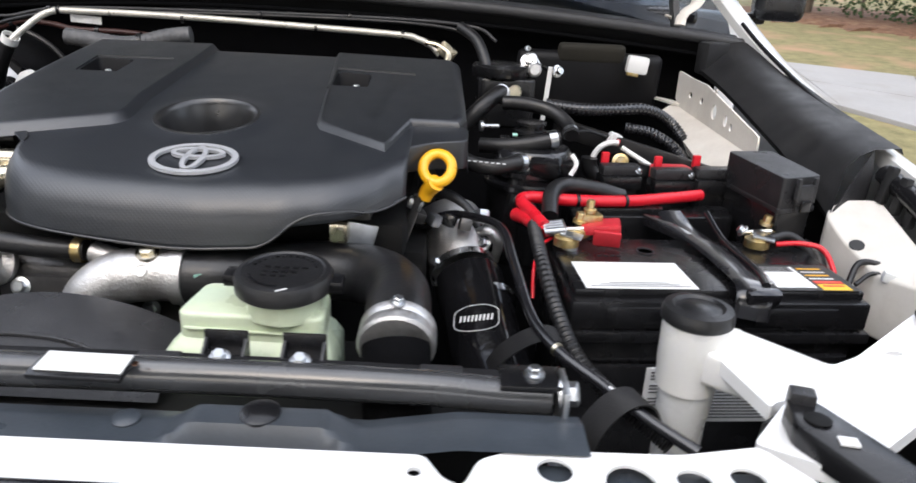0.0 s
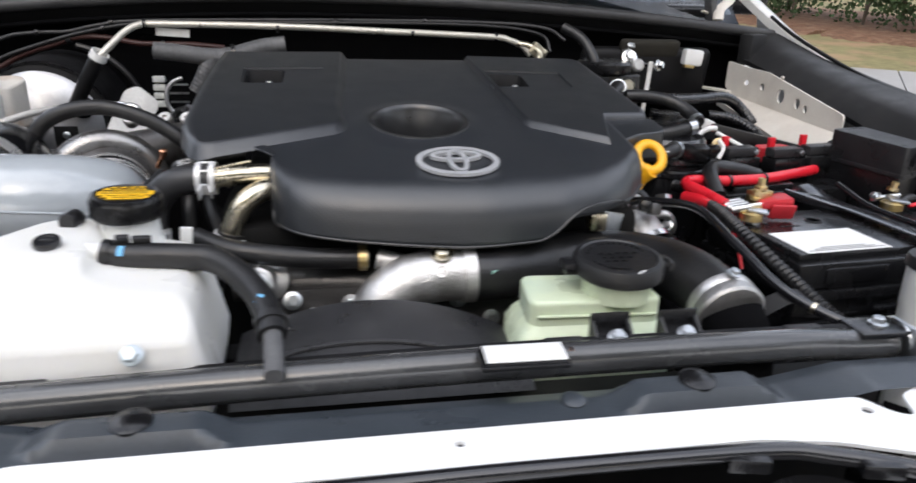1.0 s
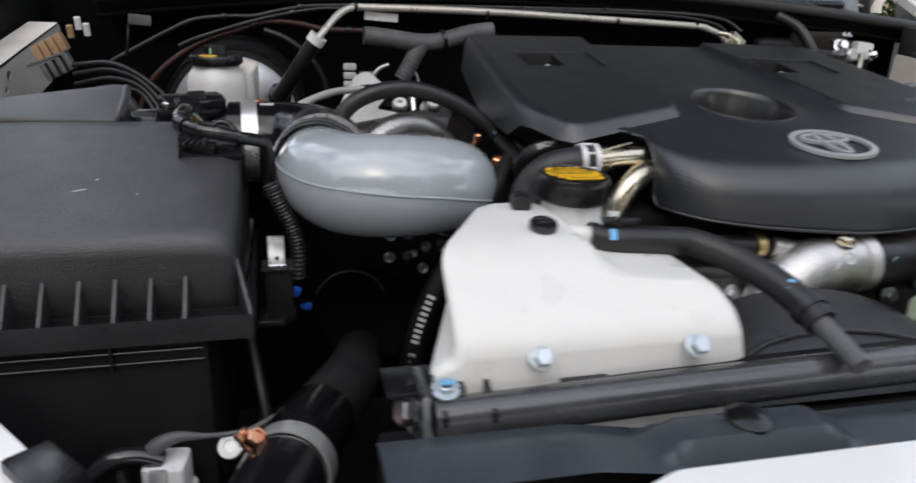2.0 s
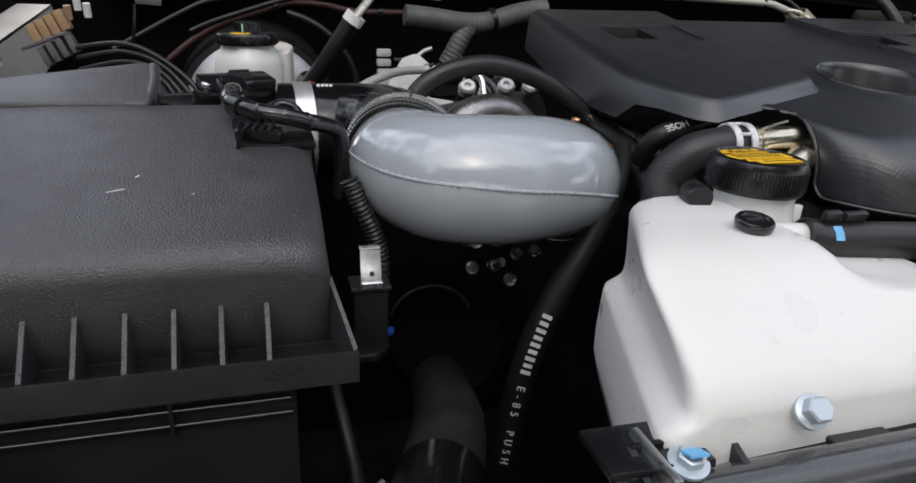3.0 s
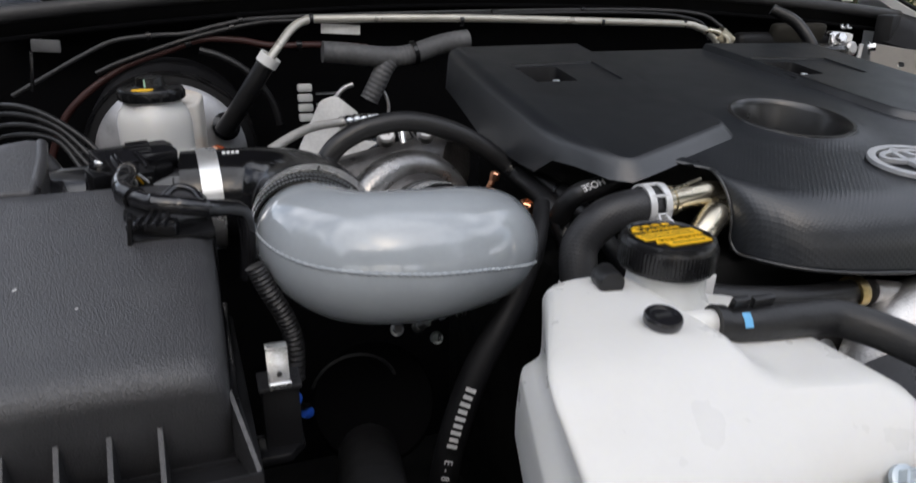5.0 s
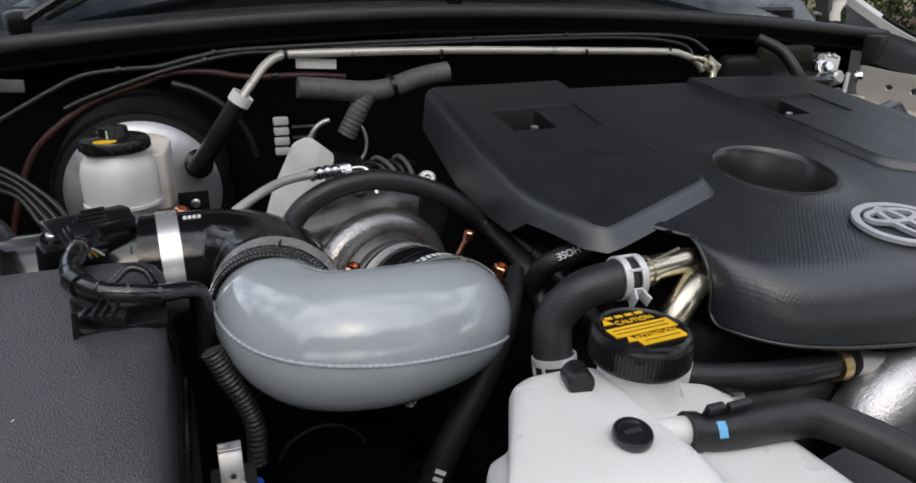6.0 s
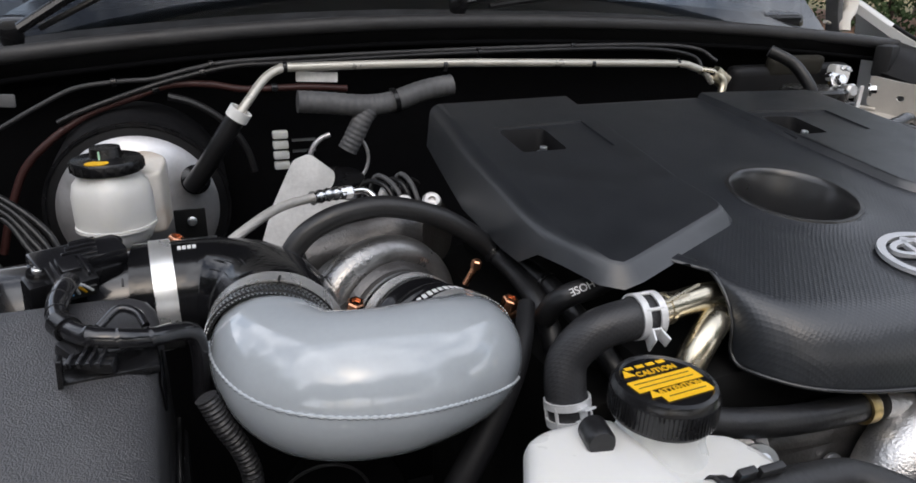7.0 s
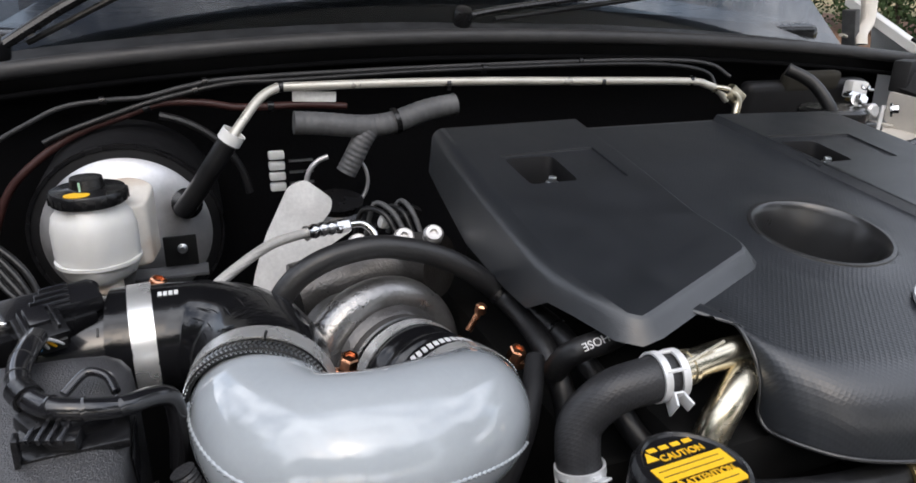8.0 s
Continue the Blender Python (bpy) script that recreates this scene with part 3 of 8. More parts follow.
# ---- front crossmember ----
def crossbar():
    t = thing("radiator_crossbar", (-0.29, 0.385, 1.17), "satin black steel crossbar over the radiator", "crossbar")
    part("tube", tube([(-0.668, 0.392, 1.1870), (-0.5, 0.392, 1.1920), (-0.357, 0.392, 1.1950), (-0.18, 0.392, 1.1965), (-0.02, 0.393, 1.1950), (0.04, 0.395, 1.1905), (0.078, 0.396, 1.1890)], 0.0120, 28, 6, flat=1.1), M_BAR, t)
    part("top_flange", prism([(-0.668 + 0.036 * k, 0.3965) for k in range(21)] + [(0.052 - 0.036 * k, 0.408) for k in range(21)], 1.183, lambda x, y: 1.2050 - 0.045 * (x + 0.18) ** 2, 0.0), M_SEALSHADE, t)
    for x in (-0.575, -0.20, 0.0):
        part("flange_clip", block((0.03, 0.008, 0.003), pose(x, 0.4030, 1.2057 - 0.045 * (x + 0.18) ** 2), 0.001), M_BOX, t)
    for x, y in ((0.074, 0.399), (-0.662, 0.41)):
        part("end_bracket", block((0.045, 0.03, 0.004), pose(x - 0.01, y, 1.2025), 0.001), M_BLACK, t)
        part("end_plate", block((0.004, 0.035, 0.04), pose(x + (0.012 if x > 0 else -0.012), y - 0.01, 1.188), 0.001), M_ZINC, t)
    part("bolt", bolt_head((0.086, 0.394, 1.194), (1, -0.25, 0.2), 0.009, 0.012), M_ZINC, t)
    part("bolt", bolt_head((0.066, 0.400, 1.2045), (0, 0, 1), 0.0050, 0.007), M_ZINC, t)
    part("bolt", bolt_head((-0.676, 0.400, 1.190), (-1, -0.25, 0.2), 0.009, 0.012), M_ZINC, t)
    part("bolt", bolt_head((-0.661, 0.397, 1.2030), (0, -0.3, 1), 0.0055, 0.006), M_SCREW, t)
    for x in (-0.680, -0.664, -0.636):
        part("clip_side", prism([(x - 0.0015, 0.380), (x + 0.0015, 0.380), (x + 0.0015, 0.408), (x - 0.0015, 0.408)], 1.190, lambda u, v: 1.196 + 0.36 * (v - 0.380), 0), M_BLACK, t)
    part("clip_back", block((0.045, 0.003, 0.012), pose(-0.658, 0.408, 1.201), 0.001), M_BLACK, t)
    part("bolt_mark", block((0.008, 0.008, 0.001), pose(-0.661, 0.394, 1.2100, -16), 0), M_BLUEINK, t, smooth=False)
    t.location += Vector((0.004, -0.007, 0.011))
    return t


crossbar()


def tie_panel():
    """Black pressed panel between crossbar and grille, with two raised pads."""
    t = thing("slam_panel", (-0.29, 0.345, 1.16), "blue-black pressed steel panel in front of the crossbar", "panel")
    bm = bmesh.new()
    nx, ny = 150, 14
    x0, x1, y0, y1 = -0.70, 0.098, 0.322, 0.372
    def h(x, y):
        z = 1.184
        for c in (-0.494, -0.114):
            d = max(abs(x - c) / 0.050, abs(y - 0.347) / 0.014)
            z += 0.012 * max(0.0, min(1.0, (1.25 - d) / 0.4))
        e = max(0, (abs(x + 0.29) - 0.245) / 0.06)
        z += 0.010 * min(1, e) * (1 if abs(x + 0.29) > 0.245 else 0)
        return z - 0.006 * max(0, (y - 0.355) / 0.018)
    g = [[bm.verts.new((x0 + (x1 - x0) * i / nx, y0 + (y1 - y0) * j / ny, h(x0 + (x1 - x0) * i / nx, y0 + (y1 - y0) * j / ny))) for j in range(ny + 1)] for i in range(nx + 1)]
    for a, b in zip(g, g[1:]):
        for j in range(ny):
            bm.faces.new((a[j], b[j], b[j + 1], a[j + 1]))
    part("pressing", bm, M_TIE, t)
    for c in (-0.494, -0.114):
        part("push_pin", lathe([(0.013, 0), (0.013, 0.002), (0.009, 0.004), (0, 0.0045)], 24, aim((c, 0.348, 1.196), (0, -0.1, 1))), M_BLACK, t)
    part("push_pin", lathe([(0.009, 0), (0.009, 0.002), (0.006, 0.004), (0, 0.004)], 20, aim((-0.204, 0.352, 1.184), (0, -0.1, 1))), M_TIE, t)
    t.location += Vector((0.002, -0.001, 0.009))
    return t


tie_panel()


def lip():
    t = thing("grille_lip", (-0.29, 0.29, 1.15), "white painted front lip above the grille", "front lip")
    out = rounded([(-0.56, 0.327), (-0.012, 0.327), (0.000, 0.306), (0.012, 0.300), (0.022, 0.325), (0.045, 0.336), (0.15, 0.338), (0.205, 0.350), (0.24, 0.30), (0.24, 0.266), (0.0, 0.262), (-0.06, 0.282), (-0.11, 0.2905), (-0.62, 0.2905), (-0.60, 0.31)], 0.006)
    holes = [ring_of(-0.017, 0.311, 0.0042, 0.0042, 16), ring_of(0.068, 0.318, 0.011, 0.011, 20), ring_of(0.113, 0.306, 0.016, 0.020, 26), ring_of(0.152, 0.314, 0.011, 0.010, 20), ring_of(0.186, 0.318, 0.011, 0.010, 20), ring_of(-0.30, 0.312, 0.003, 0.003, 12)]
    part("sheet", plate(out, holes, lambda x, y: 1.1925 - 0.10 * max(0.0, 0.29 - y), lambda x, y: 1.195 - 0.10 * max(0.0, 0.29 - y)), M_WHITE, t)
    # dark plates added below the holes to stand for the shade inside
    part("backing", block((0.18, 0.050, 0.004), pose(0.125, 0.309, 1.184), 0.001), M_TIE, t)
    part("backing", block((0.02, 0.02, 0.004), pose(-0.017, 0.311, 1.184), 0.001), M_SEALSHADE, t)
    out2 = rounded([(-0.90, 0.327), (-0.615, 0.327), (-0.60, 0.30), (-0.62, 0.268), (-0.90, 0.268)], 0.01)
    part("side_sheet", plate(out2, [], 1.175, 1.190), M_WHITE, t)
    part("trim_strip", tube([(-0.66, 0.284, 1.188), (-0.36, 0.2850, 1.1915), (-0.256, 0.286, 1.1915), (-0.115, 0.284, 1.191), (-0.070, 0.275, 1.190), (-0.01, 0.254, 1.186), (0.10, 0.22, 1.17)], 0.0058, 12, 6), M_GLOSS, t)
    for x, y in ((-0.125, 0.279), (-0.045, 0.262)):
        part("strip_clip", block((0.026, 0.012, 0.010), pose(x, y, 1.188, 0, 0, -12), 0.002), M_BLACK, t)
    part("front_face", prism([(-0.62, 0.272), (-0.10, 0.272), (0.25, 0.226), (0.25, 0.10), (-0.62, 0.14)], 0.95, 1.168, 0.01), M_WHITE, t)
    # black discs stand for the dark of two recesses
    for x, y in ((-0.085, 0.232), (0.02, 0.21)):
        part("recess", lathe([(0, 0), (0.05, 0), (0.05, 0.003), (0, 0.003)], 28, aim((x, y, 1.1685), (0, 0, 1))), M_BLACK, t)
    t.location += Vector((0.008, -0.009, 0.006))
    return t


lip()


# ---- engine cover ----
def cz(y):
    """Height of the cover's middle field, which climbs towards the windscreen."""
    return 1.302 + 0.165 * (y - 0.62)


def engine_cover():
    t = thing("engine_cover", (-0.25, 0.75, 1.24), "matt black moulded engine cover with a silver badge", "engine cover")
    # middle shell: columns run from the back over the front bend and down the skirt
    cols = [-0.462 + 0.422 * (i / 130) ** 1.3 for i in range(131)]
    def front(x):
        pts = [(-0.420, 0.606), (-0.4185, 0.594), (-0.415, 0.584), (-0.408, 0.574), (-0.397, 0.5650), (-0.381, 0.5570), (-0.35, 0.5500), (-0.30, 0.5435), (-0.22, 0.539), (-0.15, 0.548), (-0.10, 0.563), (-0.06, 0.592), (-0.04, 0.625)]
        for (a, b), (c, d) in zip(pts, pts[1:]):
            if x <= c:
                return b + (d - b) * (x - a) / (c - a)
        return pts[-1][1]
    def bottom(x):
        pts = [(-0.462, 1.258), (-0.43, 1.252), (-0.35, 1.2445), (-0.25, 1.238), (-0.165, 1.240), (-0.152, 1.246), (-0.142, 1.262), (-0.120, 1.271), (-0.085, 1.271), (-0.066, 1.262), (-0.05, 1.268), (-0.04, 1.28)]
        for (a, b), (c, d) in zip(pts, pts[1:]):
            if x <= c:
                return b + (d - b) * (x - a) / (c - a)
        return pts[-1][1]
    bm = bmesh.new()
    grid = []
    fc, fr, bend = Vector((-0.266, 0.725)), 0.0525, 0.040
    tilt = math.atan(0.165)
    for x in cols:
        u = (x + 0.462) / 0.422
        xs = x + 0.042 * (1 - u) ** 4
        w = min(0.012, 0.8 * (xs + 0.420) + 0.001)
        yb = sum(front(xs + w * q / 3) for q in range(-3, 4)) / 7
        zb = sum(bottom(xs + w * q / 3) for q in range(-3, 4)) / 7
        col = []
        steep, low = 1.48, min(zb, 1.272)
        ys = yb + bend
        for _ in range(3):
            reach = bend * (math.sin(steep) - math.sin(tilt))
            fall = cz(ys) - bend * (math.cos(tilt) - math.cos(steep)) - low
            ys = yb + 0.003 + reach + max(0.004, fall) / math.tan(steep)
        for j in range(100):
            y = 0.986 + (ys - 0.986) * j / 99
            k = min(1.0, max(0.0, (ys + 0.060 - y) / 0.060))
            p = Vector((x + (xs - x) * k * k * (3 - 2 * k), y))
            d = (p - fc).length
            if abs(d - fr) < 0.0027:
                p = fc + (p - fc) * (fr / d)
            lift = 0.004 * max(0.0, 1 - max(0.0, (p - fc).length - fr) / 0.03) ** 2
            col.append(bm.verts.new((p.x, p.y, cz(p.y) + lift)))
        z0 = cz(ys)
        for k in range(1, 15):
            a = tilt + (steep - tilt) * k / 14
            col.append(bm.verts.new((xs, ys - bend * (math.sin(a) - math.sin(tilt)), z0 - bend * (math.cos(tilt) - math.cos(a)))))
        y1, z1 = ys - reach, z0 - bend * (math.cos(tilt) - math.cos(steep))
        for k in range(1, 6):
            col.append(bm.verts.new((xs, y1 + (yb + 0.003 - y1) * k / 5, z1 + (low - z1) * k / 5)))
        grid.append(col)
    for a, b in zip(grid, grid[1:]):
        for i in range(len(a) - 1):
            f = (a[i], b[i], b[i + 1], a[i + 1])
            c = sum((v.co for v in f), Vector()) / 4
            well = 0.838 < c.y < 0.908 and (c.x < -0.414 or -0.154 < c.x < -0.102)
            if not well and ((Vector((c.x, c.y)) - fc).length > fr - 0.0006 or c.z < 1.285):
                bm.faces.new(f)
    side = [v.co.copy() for v in grid[0] if v.co.y < 0.70][::3]
    foot = [col[-1].co.copy() for col in grid[2::4]]
    for v in [v for v in bm.verts if not v.link_faces]:
        bm.verts.remove(v)
    shell = part("middle_shell", bm, M_COVER, t)
    md = shell.modifiers.new("thickness", "SOLIDIFY")
    md.thickness, md.offset = 0.0012, -1
    part("rolled_lip", tube(side + foot, 0.0014, 10, 3), M_BOWL, t)
    # funnel in the middle
    sl = math.atan(0.165)
    fm = Matrix.Translation((fc.x, fc.y, cz(fc.y) + 0.004)) @ Matrix.Rotation(sl, 4, "X")
    part("funnel", lathe([(0.0565, -0.0010), (0.0558, 0.0006), (0.0530, 0.0006), (0.0508, -0.0012), (0.0490, -0.006), (0.0385, -0.046), (0.0375, -0.052), (0.0370, -0.085)], 64, fm, False), M_BOWL, t, "smooth conical recess")
    # floor painted near-black for the shade at the funnel's bottom
    part("funnel_floor", lathe([(0.039, -0.0845), (0.0, -0.086)], 32, fm, False), M_FELTSHADE, t)
    part("hidden_bolt", bolt_head(fm @ Vector((-0.012, 0.008, -0.085)), (0, 0, 1), 0.006, 0.008), M_ZINC, t)
    # raised side panels with chamfered fronts
    def panel(name, outer, slot, pocket, up):
        hi = lambda x, y: cz(y) + up
        top = plate(outer, [slot], lambda x, y: cz(y) + up - 0.010, hi)
        ob = part(name, top, M_PANEL, t)
        xs, ys = [p[0] for p in slot], [p[1] for p in slot]
        x0, x1, y0, y1 = min(xs) - 0.001, max(xs) + 0.001, min(ys) - 0.001, max(ys) + 0.001
        part("slot_floor", plate([(x0, y0), (x1, y0), (x1, y1), (x0, y1)], [pocket], lambda x, y: cz(y) + up - 0.0045, lambda x, y: cz(y) + up - 0.0020), M_PANEL, ob)
        px = sum(p[0] for p in pocket) / len(pocket)
        py = sum(p[1] for p in pocket) / len(pocket)
        well = bmesh.new()
        wr = [[well.verts.new((px + (x - px) * k, py + (y - py) * k - s, cz(y) + up - d)) for x, y in pocket] for k, d, s in ((1.0, 0.002, 0), (0.97, 0.006, 0), (0.86, 0.045, 0))]
        for a, b in zip(wr, wr[1:]):
            for i in range(len(a)):
                well.faces.new((a[i], a[(i + 1) % len(a)], b[(i + 1) % len(a)], b[i]))
        well.faces.new(wr[-1])
        # pocket walls near-black: the shade of the recess is in their colour
        part("pocket", well, M_SEALSHADE, ob)
        sx, sy = px + 0.006, py - 0.010
        part("boss", lathe([(0.010, 0), (0.009, 0.014), (0, 0.014)], 20, Matrix.Translation((sx, sy, cz(sy) + up - 0.025))), M_SEALSHADE, ob)
        part("screw", bolt_head((sx, sy, cz(sy) + up - 0.0115), (0, -0.1, 1), 0.0040, 0.007), M_ZINC, ob)
        return ob
    def skirted(name, rim, slot, pocket, up):
        """A raised panel: rim points (x, y, outward x, outward y, drop) give its chamfered or deep flanks."""
        ob = panel(name, [(q[0], q[1]) for q in rim], slot, pocket, up)
        bm = bmesh.new()
        rows = []
        for x, y, ox, oy, dr in rim:
            a, e = Vector((x, y, cz(y) + up)), Vector((x + ox, y + oy, cz(y + oy) + up - dr))
            flat = Vector((ox, oy, 0)).normalized()
            if dr > 0.016:
                # deep flank: rolled shoulder, then a steep wall
                ro = min(0.013, 0.55 * dr)
                col = [a]
                for q in range(1, 7):
                    g = radians(76) * q / 6
                    col.append(a + flat * ro * math.sin(g) - Vector((0, 0, ro * (1 - math.cos(g)))))
                col.append(Vector((e.x, e.y, 0)) + flat * (0.4 * ro) + Vector((0, 0, e.z)))
            else:
                m = a.lerp(e, 0.22) + Vector((0, 0, 0.0012))
                col = [a] + [a.lerp(m, q / 4) for q in range(1, 5)] + [m.lerp(e, q / 3) for q in range(1, 4)]
            rows.append([bm.verts.new(v) for v in col])
        for a, e in zip(rows, rows[1:] + rows[:1]):
            for i in range(len(a) - 1):
                bm.faces.new((a[i], e[i], e[i + 1], a[i + 1]))
        part("edge", bm, M_PANEL, ob, angle=50)
        return ob
    left = [(-0.497, 0.985, -0.010, 0.004, 0.046), (-0.346, 0.990, 0.010, 0.004, 0.012), (-0.352, 0.85, 0.011, 0, 0.012), (-0.358, 0.77, 0.012, 0, 0.012), (-0.3545, 0.724, 0.010, 0.0, 0.010), (-0.3550, 0.716, 0.010, -0.004, 0.010), (-0.3572, 0.710, 0.008, -0.010, 0.010), (-0.3620, 0.7055, 0.004, -0.014, 0.0105), (-0.474, 0.654, 0.0, -0.014, 0.0105), (-0.484, 0.650, -0.004, -0.010, 0.014), (-0.491, 0.655, -0.010, -0.004, 0.015), (-0.499, 0.684, -0.009, -0.001, 0.017), (-0.504, 0.711, -0.009, -0.001, 0.022), (-0.505, 0.734, -0.012, -0.001, 0.040), (-0.505, 0.766, -0.014, 0, 0.044), (-0.504, 0.852, -0.014, 0, 0.052), (-0.500, 0.936, -0.014, 0, 0.044)]
    skirted("side_panel", left, [(-0.468, 0.843), (-0.372, 0.843), (-0.370, 0.912), (-0.470, 0.908)], rounded([(-0.466, 0.845), (-0.420, 0.845), (-0.418, 0.903), (-0.467, 0.905)], 0.009), 0.009)
    right = [(-0.163, 0.984, -0.008, 0, 0.010), (-0.011, 0.974, 0.010, 0.004, 0.06), (-0.004, 0.964, 0.012, 0, 0.07), (0.006, 0.76, 0.012, 0, 0.07), (0.000, 0.742, 0.008, -0.004, 0.03), (-0.045, 0.738, 0.004, -0.006, 0.010), (-0.066, 0.664, 0.002, -0.010, 0.010), (-0.136, 0.714, -0.006, -0.008, 0.010), (-0.141, 0.725, -0.008, 0, 0.010)]
    skirted("side_panel", right, [(-0.152, 0.838), (-0.050, 0.838), (-0.050, 0.902), (-0.154, 0.914)], rounded([(-0.150, 0.840), (-0.106, 0.840), (-0.106, 0.895), (-0.151, 0.900)], 0.009), 0.007)
    part("lug", prism(rounded([(-0.050, 0.738), (0.010, 0.745), (0.020, 0.735), (0.020, 0.700), (-0.018, 0.690), (-0.050, 0.668), (-0.062, 0.67)], 0.01), lambda x, y: 1.283, lambda x, y: cz(y) - 0.001, 0.006, 3), M_PANEL, t)
    # badge of plain rings
    eb = []
    em = Matrix.Translation((-0.2415, 0.611, cz(0.611) + 0.0025)) @ Matrix.Rotation(sl, 4, "X")
    for cx, cy, rx, ry, w in ((0, 0, 0.0415, 0.0345, 0.0062), (0, 0.0125, 0.0262, 0.0120, 0.0050), (0, 0.001, 0.0105, 0.0268, 0.0050)):
        eb.append(moved(plate(ring_of(cx, cy, rx, ry, 48), [ring_of(cx, cy, rx - w, ry - w, 48)], -0.001, 0.0022), em))
    part("badge", join(*eb), M_SILVER, t, "silver ring badge")
    return t


engine_cover()


# ---- expansion tank ----
def expansion_tank():
    t = thing("expansion_tank", (-0.55, 0.48, 1.16), "milky white coolant expansion tank bolted to the crossbar", "coolant tank")
    def step(z, rows):
        for (a, b), (c, d) in zip(rows, rows[1:]):
            if z <= c:
                return b + (d - b) * (z - a) / (c - a)
        return rows[-1][1]
    left = [(1.15, -0.660), (1.172, -0.6665), (1.19, -0.6665), (1.213, -0.6645), (1.2180, -0.6632), (1.2208, -0.6545), (1.227, -0.6515), (1.30, -0.651)]
    right = [(1.15, -0.455), (1.188, -0.448), (1.239, -0.461), (1.246, -0.466), (1.2512, -0.475), (1.2532, -0.500), (1.2548, -0.522), (1.257, -0.532), (1.261, -0.539), (1.30, -0.546)]
    front = [(1.15, 0.404), (1.19, 0.3985), (1.226, 0.4000), (1.236, 0.4060), (1.246, 0.4180), (1.260, 0.4400), (1.30, 0.505)]
    zs = [1.155, 1.175, 1.19, 1.205, 1.213, 1.217, 1.220, 1.2225, 1.2255, 1.231, 1.237, 1.243, 1.246, 1.2485, 1.2512, 1.2522, 1.2532, 1.2548, 1.257, 1.259, 1.261]
    bm = bmesh.new()
    rings = []
    for z, inset in [(z, 0.0) for z in zs] + [(1.2645, 0.0010), (1.2675, 0.0030), (1.2697, 0.0065), (1.2708, 0.0110), (1.2712, 0.0180)]:
        xl, xr, yf = step(z, left) + inset, step(z, right) - inset, step(z, front) + inset
        yb = 0.560 - inset
        ring = rounded([(xl, yf), (xr, yf + 0.004), (xr - 0.004, yb - 0.35 * max(0.0, xr + 0.53)), (xl + 0.052, yb)], 0.014, 6)
        rings.append([bm.verts.new((x, y, z)) for x, y in ring])
    for a, b in zip(rings, rings[1:]):
        for i in range(len(a)):
            j = (i + 1) % len(a)
            bm.faces.new((a[i], a[j], b[j], b[i]))
    bm.faces.new(rings[0][::-1])
    bm.faces.new(rings[-1])
    part("body", bm, M_TANK, t, angle=80)
    for x in (-0.599, -0.499):
        part("bolt", bolt_head((x + 0.001, 0.3985, 1.2220), (-0.05, -0.85, 0.75), 0.0058, 0.009, 1.28), M_SCREW, t)
    part("neck", lathe([(0.0275, -0.045), (0.0275, -0.012), (0.0262, -0.002), (0.0235, 0.004), (0.0228, 0.012), (0.0228, 0.027)], 36, aim((-0.5278, 0.5415, 1.258), (0.03, -0.02, 1))), M_NECK, t)
    cap = thing("filler_cap", (-0.529, 0.541, 1.283), "black pressure cap with a yellow warning sticker", "cap")
    cm = aim((-0.5275, 0.5415, 1.2735), (0.03, -0.02, 1))
    pts = [(0.0, 0.0), (0.0268, 0.0), (0.0278, 0.002), (0.0278, 0.0155), (0.0262, 0.019), (0.0240, 0.0198), (0.0230, 0.0186), (0.0, 0.0186)]
    part("shell", lathe(pts, 64, cm), M_BLACK, cap)
    for k in range(80):
        a = 2 * math.pi * k / 80
        part("rib", block((0.0011, 0.0011, 0.012), cm @ Matrix.Rotation(a, 4, "Z") @ pose(0.0279, 0, 0.0085), 0), M_BLACK, cap, smooth=False)
    st = pose(-0.5275, 0.5415, 1.2735, 1.15, 1.7, 6)
    def bar(x, y, w, h, mat, z=0.0190):
        part("sticker_field", block((w, h, 0.0004), st @ pose(x, y, z), 0), mat, cap, smooth=False)
    bar(0, 0.0005, 0.0425, 0.0100, M_INKY)
    bar(0.003, -0.0125, 0.031, 0.0072, M_INKY)
    for x, y in ((-0.0155, 0.0118), (-0.0145, -0.0085)):
        tri = lathe([(0.0042, 0), (0.0042, 0.0004), (0, 0.0004)], 3, st @ pose(x, y, 0.0189, 0, 0, 90))
        part("warning_mark", tri, M_INKY, cap, smooth=False)
    words("CAUTION", 0.0058, st @ pose(0.002, 0.0098, 0.0190), M_INKY, cap)
    words("ATTENTION", 0.0052, st @ pose(0.003, -0.0076, 0.0190), M_INKY, cap)
    for i in range(2):
        bar(-0.001, 0.0022 - 0.0036 * i, 0.036, 0.00028, M_INK, 0.0194)
    for i in range(4):
        bar(-0.011 + 0.0072 * i, 0.0165, 0.005, 0.0026, M_INKY)
    bar(0.003, -0.0126, 0.024, 0.00028, M_INK, 0.0194)
    # small capped nipple, side plug, outlet
    part("nipple", lathe([(0.0105, -0.008), (0.0086, 0.006)], 24, aim((-0.571, 0.483, 1.266), (0, -0.18, 1))), M_NECK, t)
    nip = part("nipple_cap", lathe([(0.0094, 0.0), (0.0098, 0.001), (0.0098, 0.0040), (0.0090, 0.0051), (0.0070, 0.0051), (0.0066, 0.0042), (0, 0.0042)], 32, aim((-0.571, 0.4835, 1.2725), (0, -0.18, 1))), M_GLOSS, t)
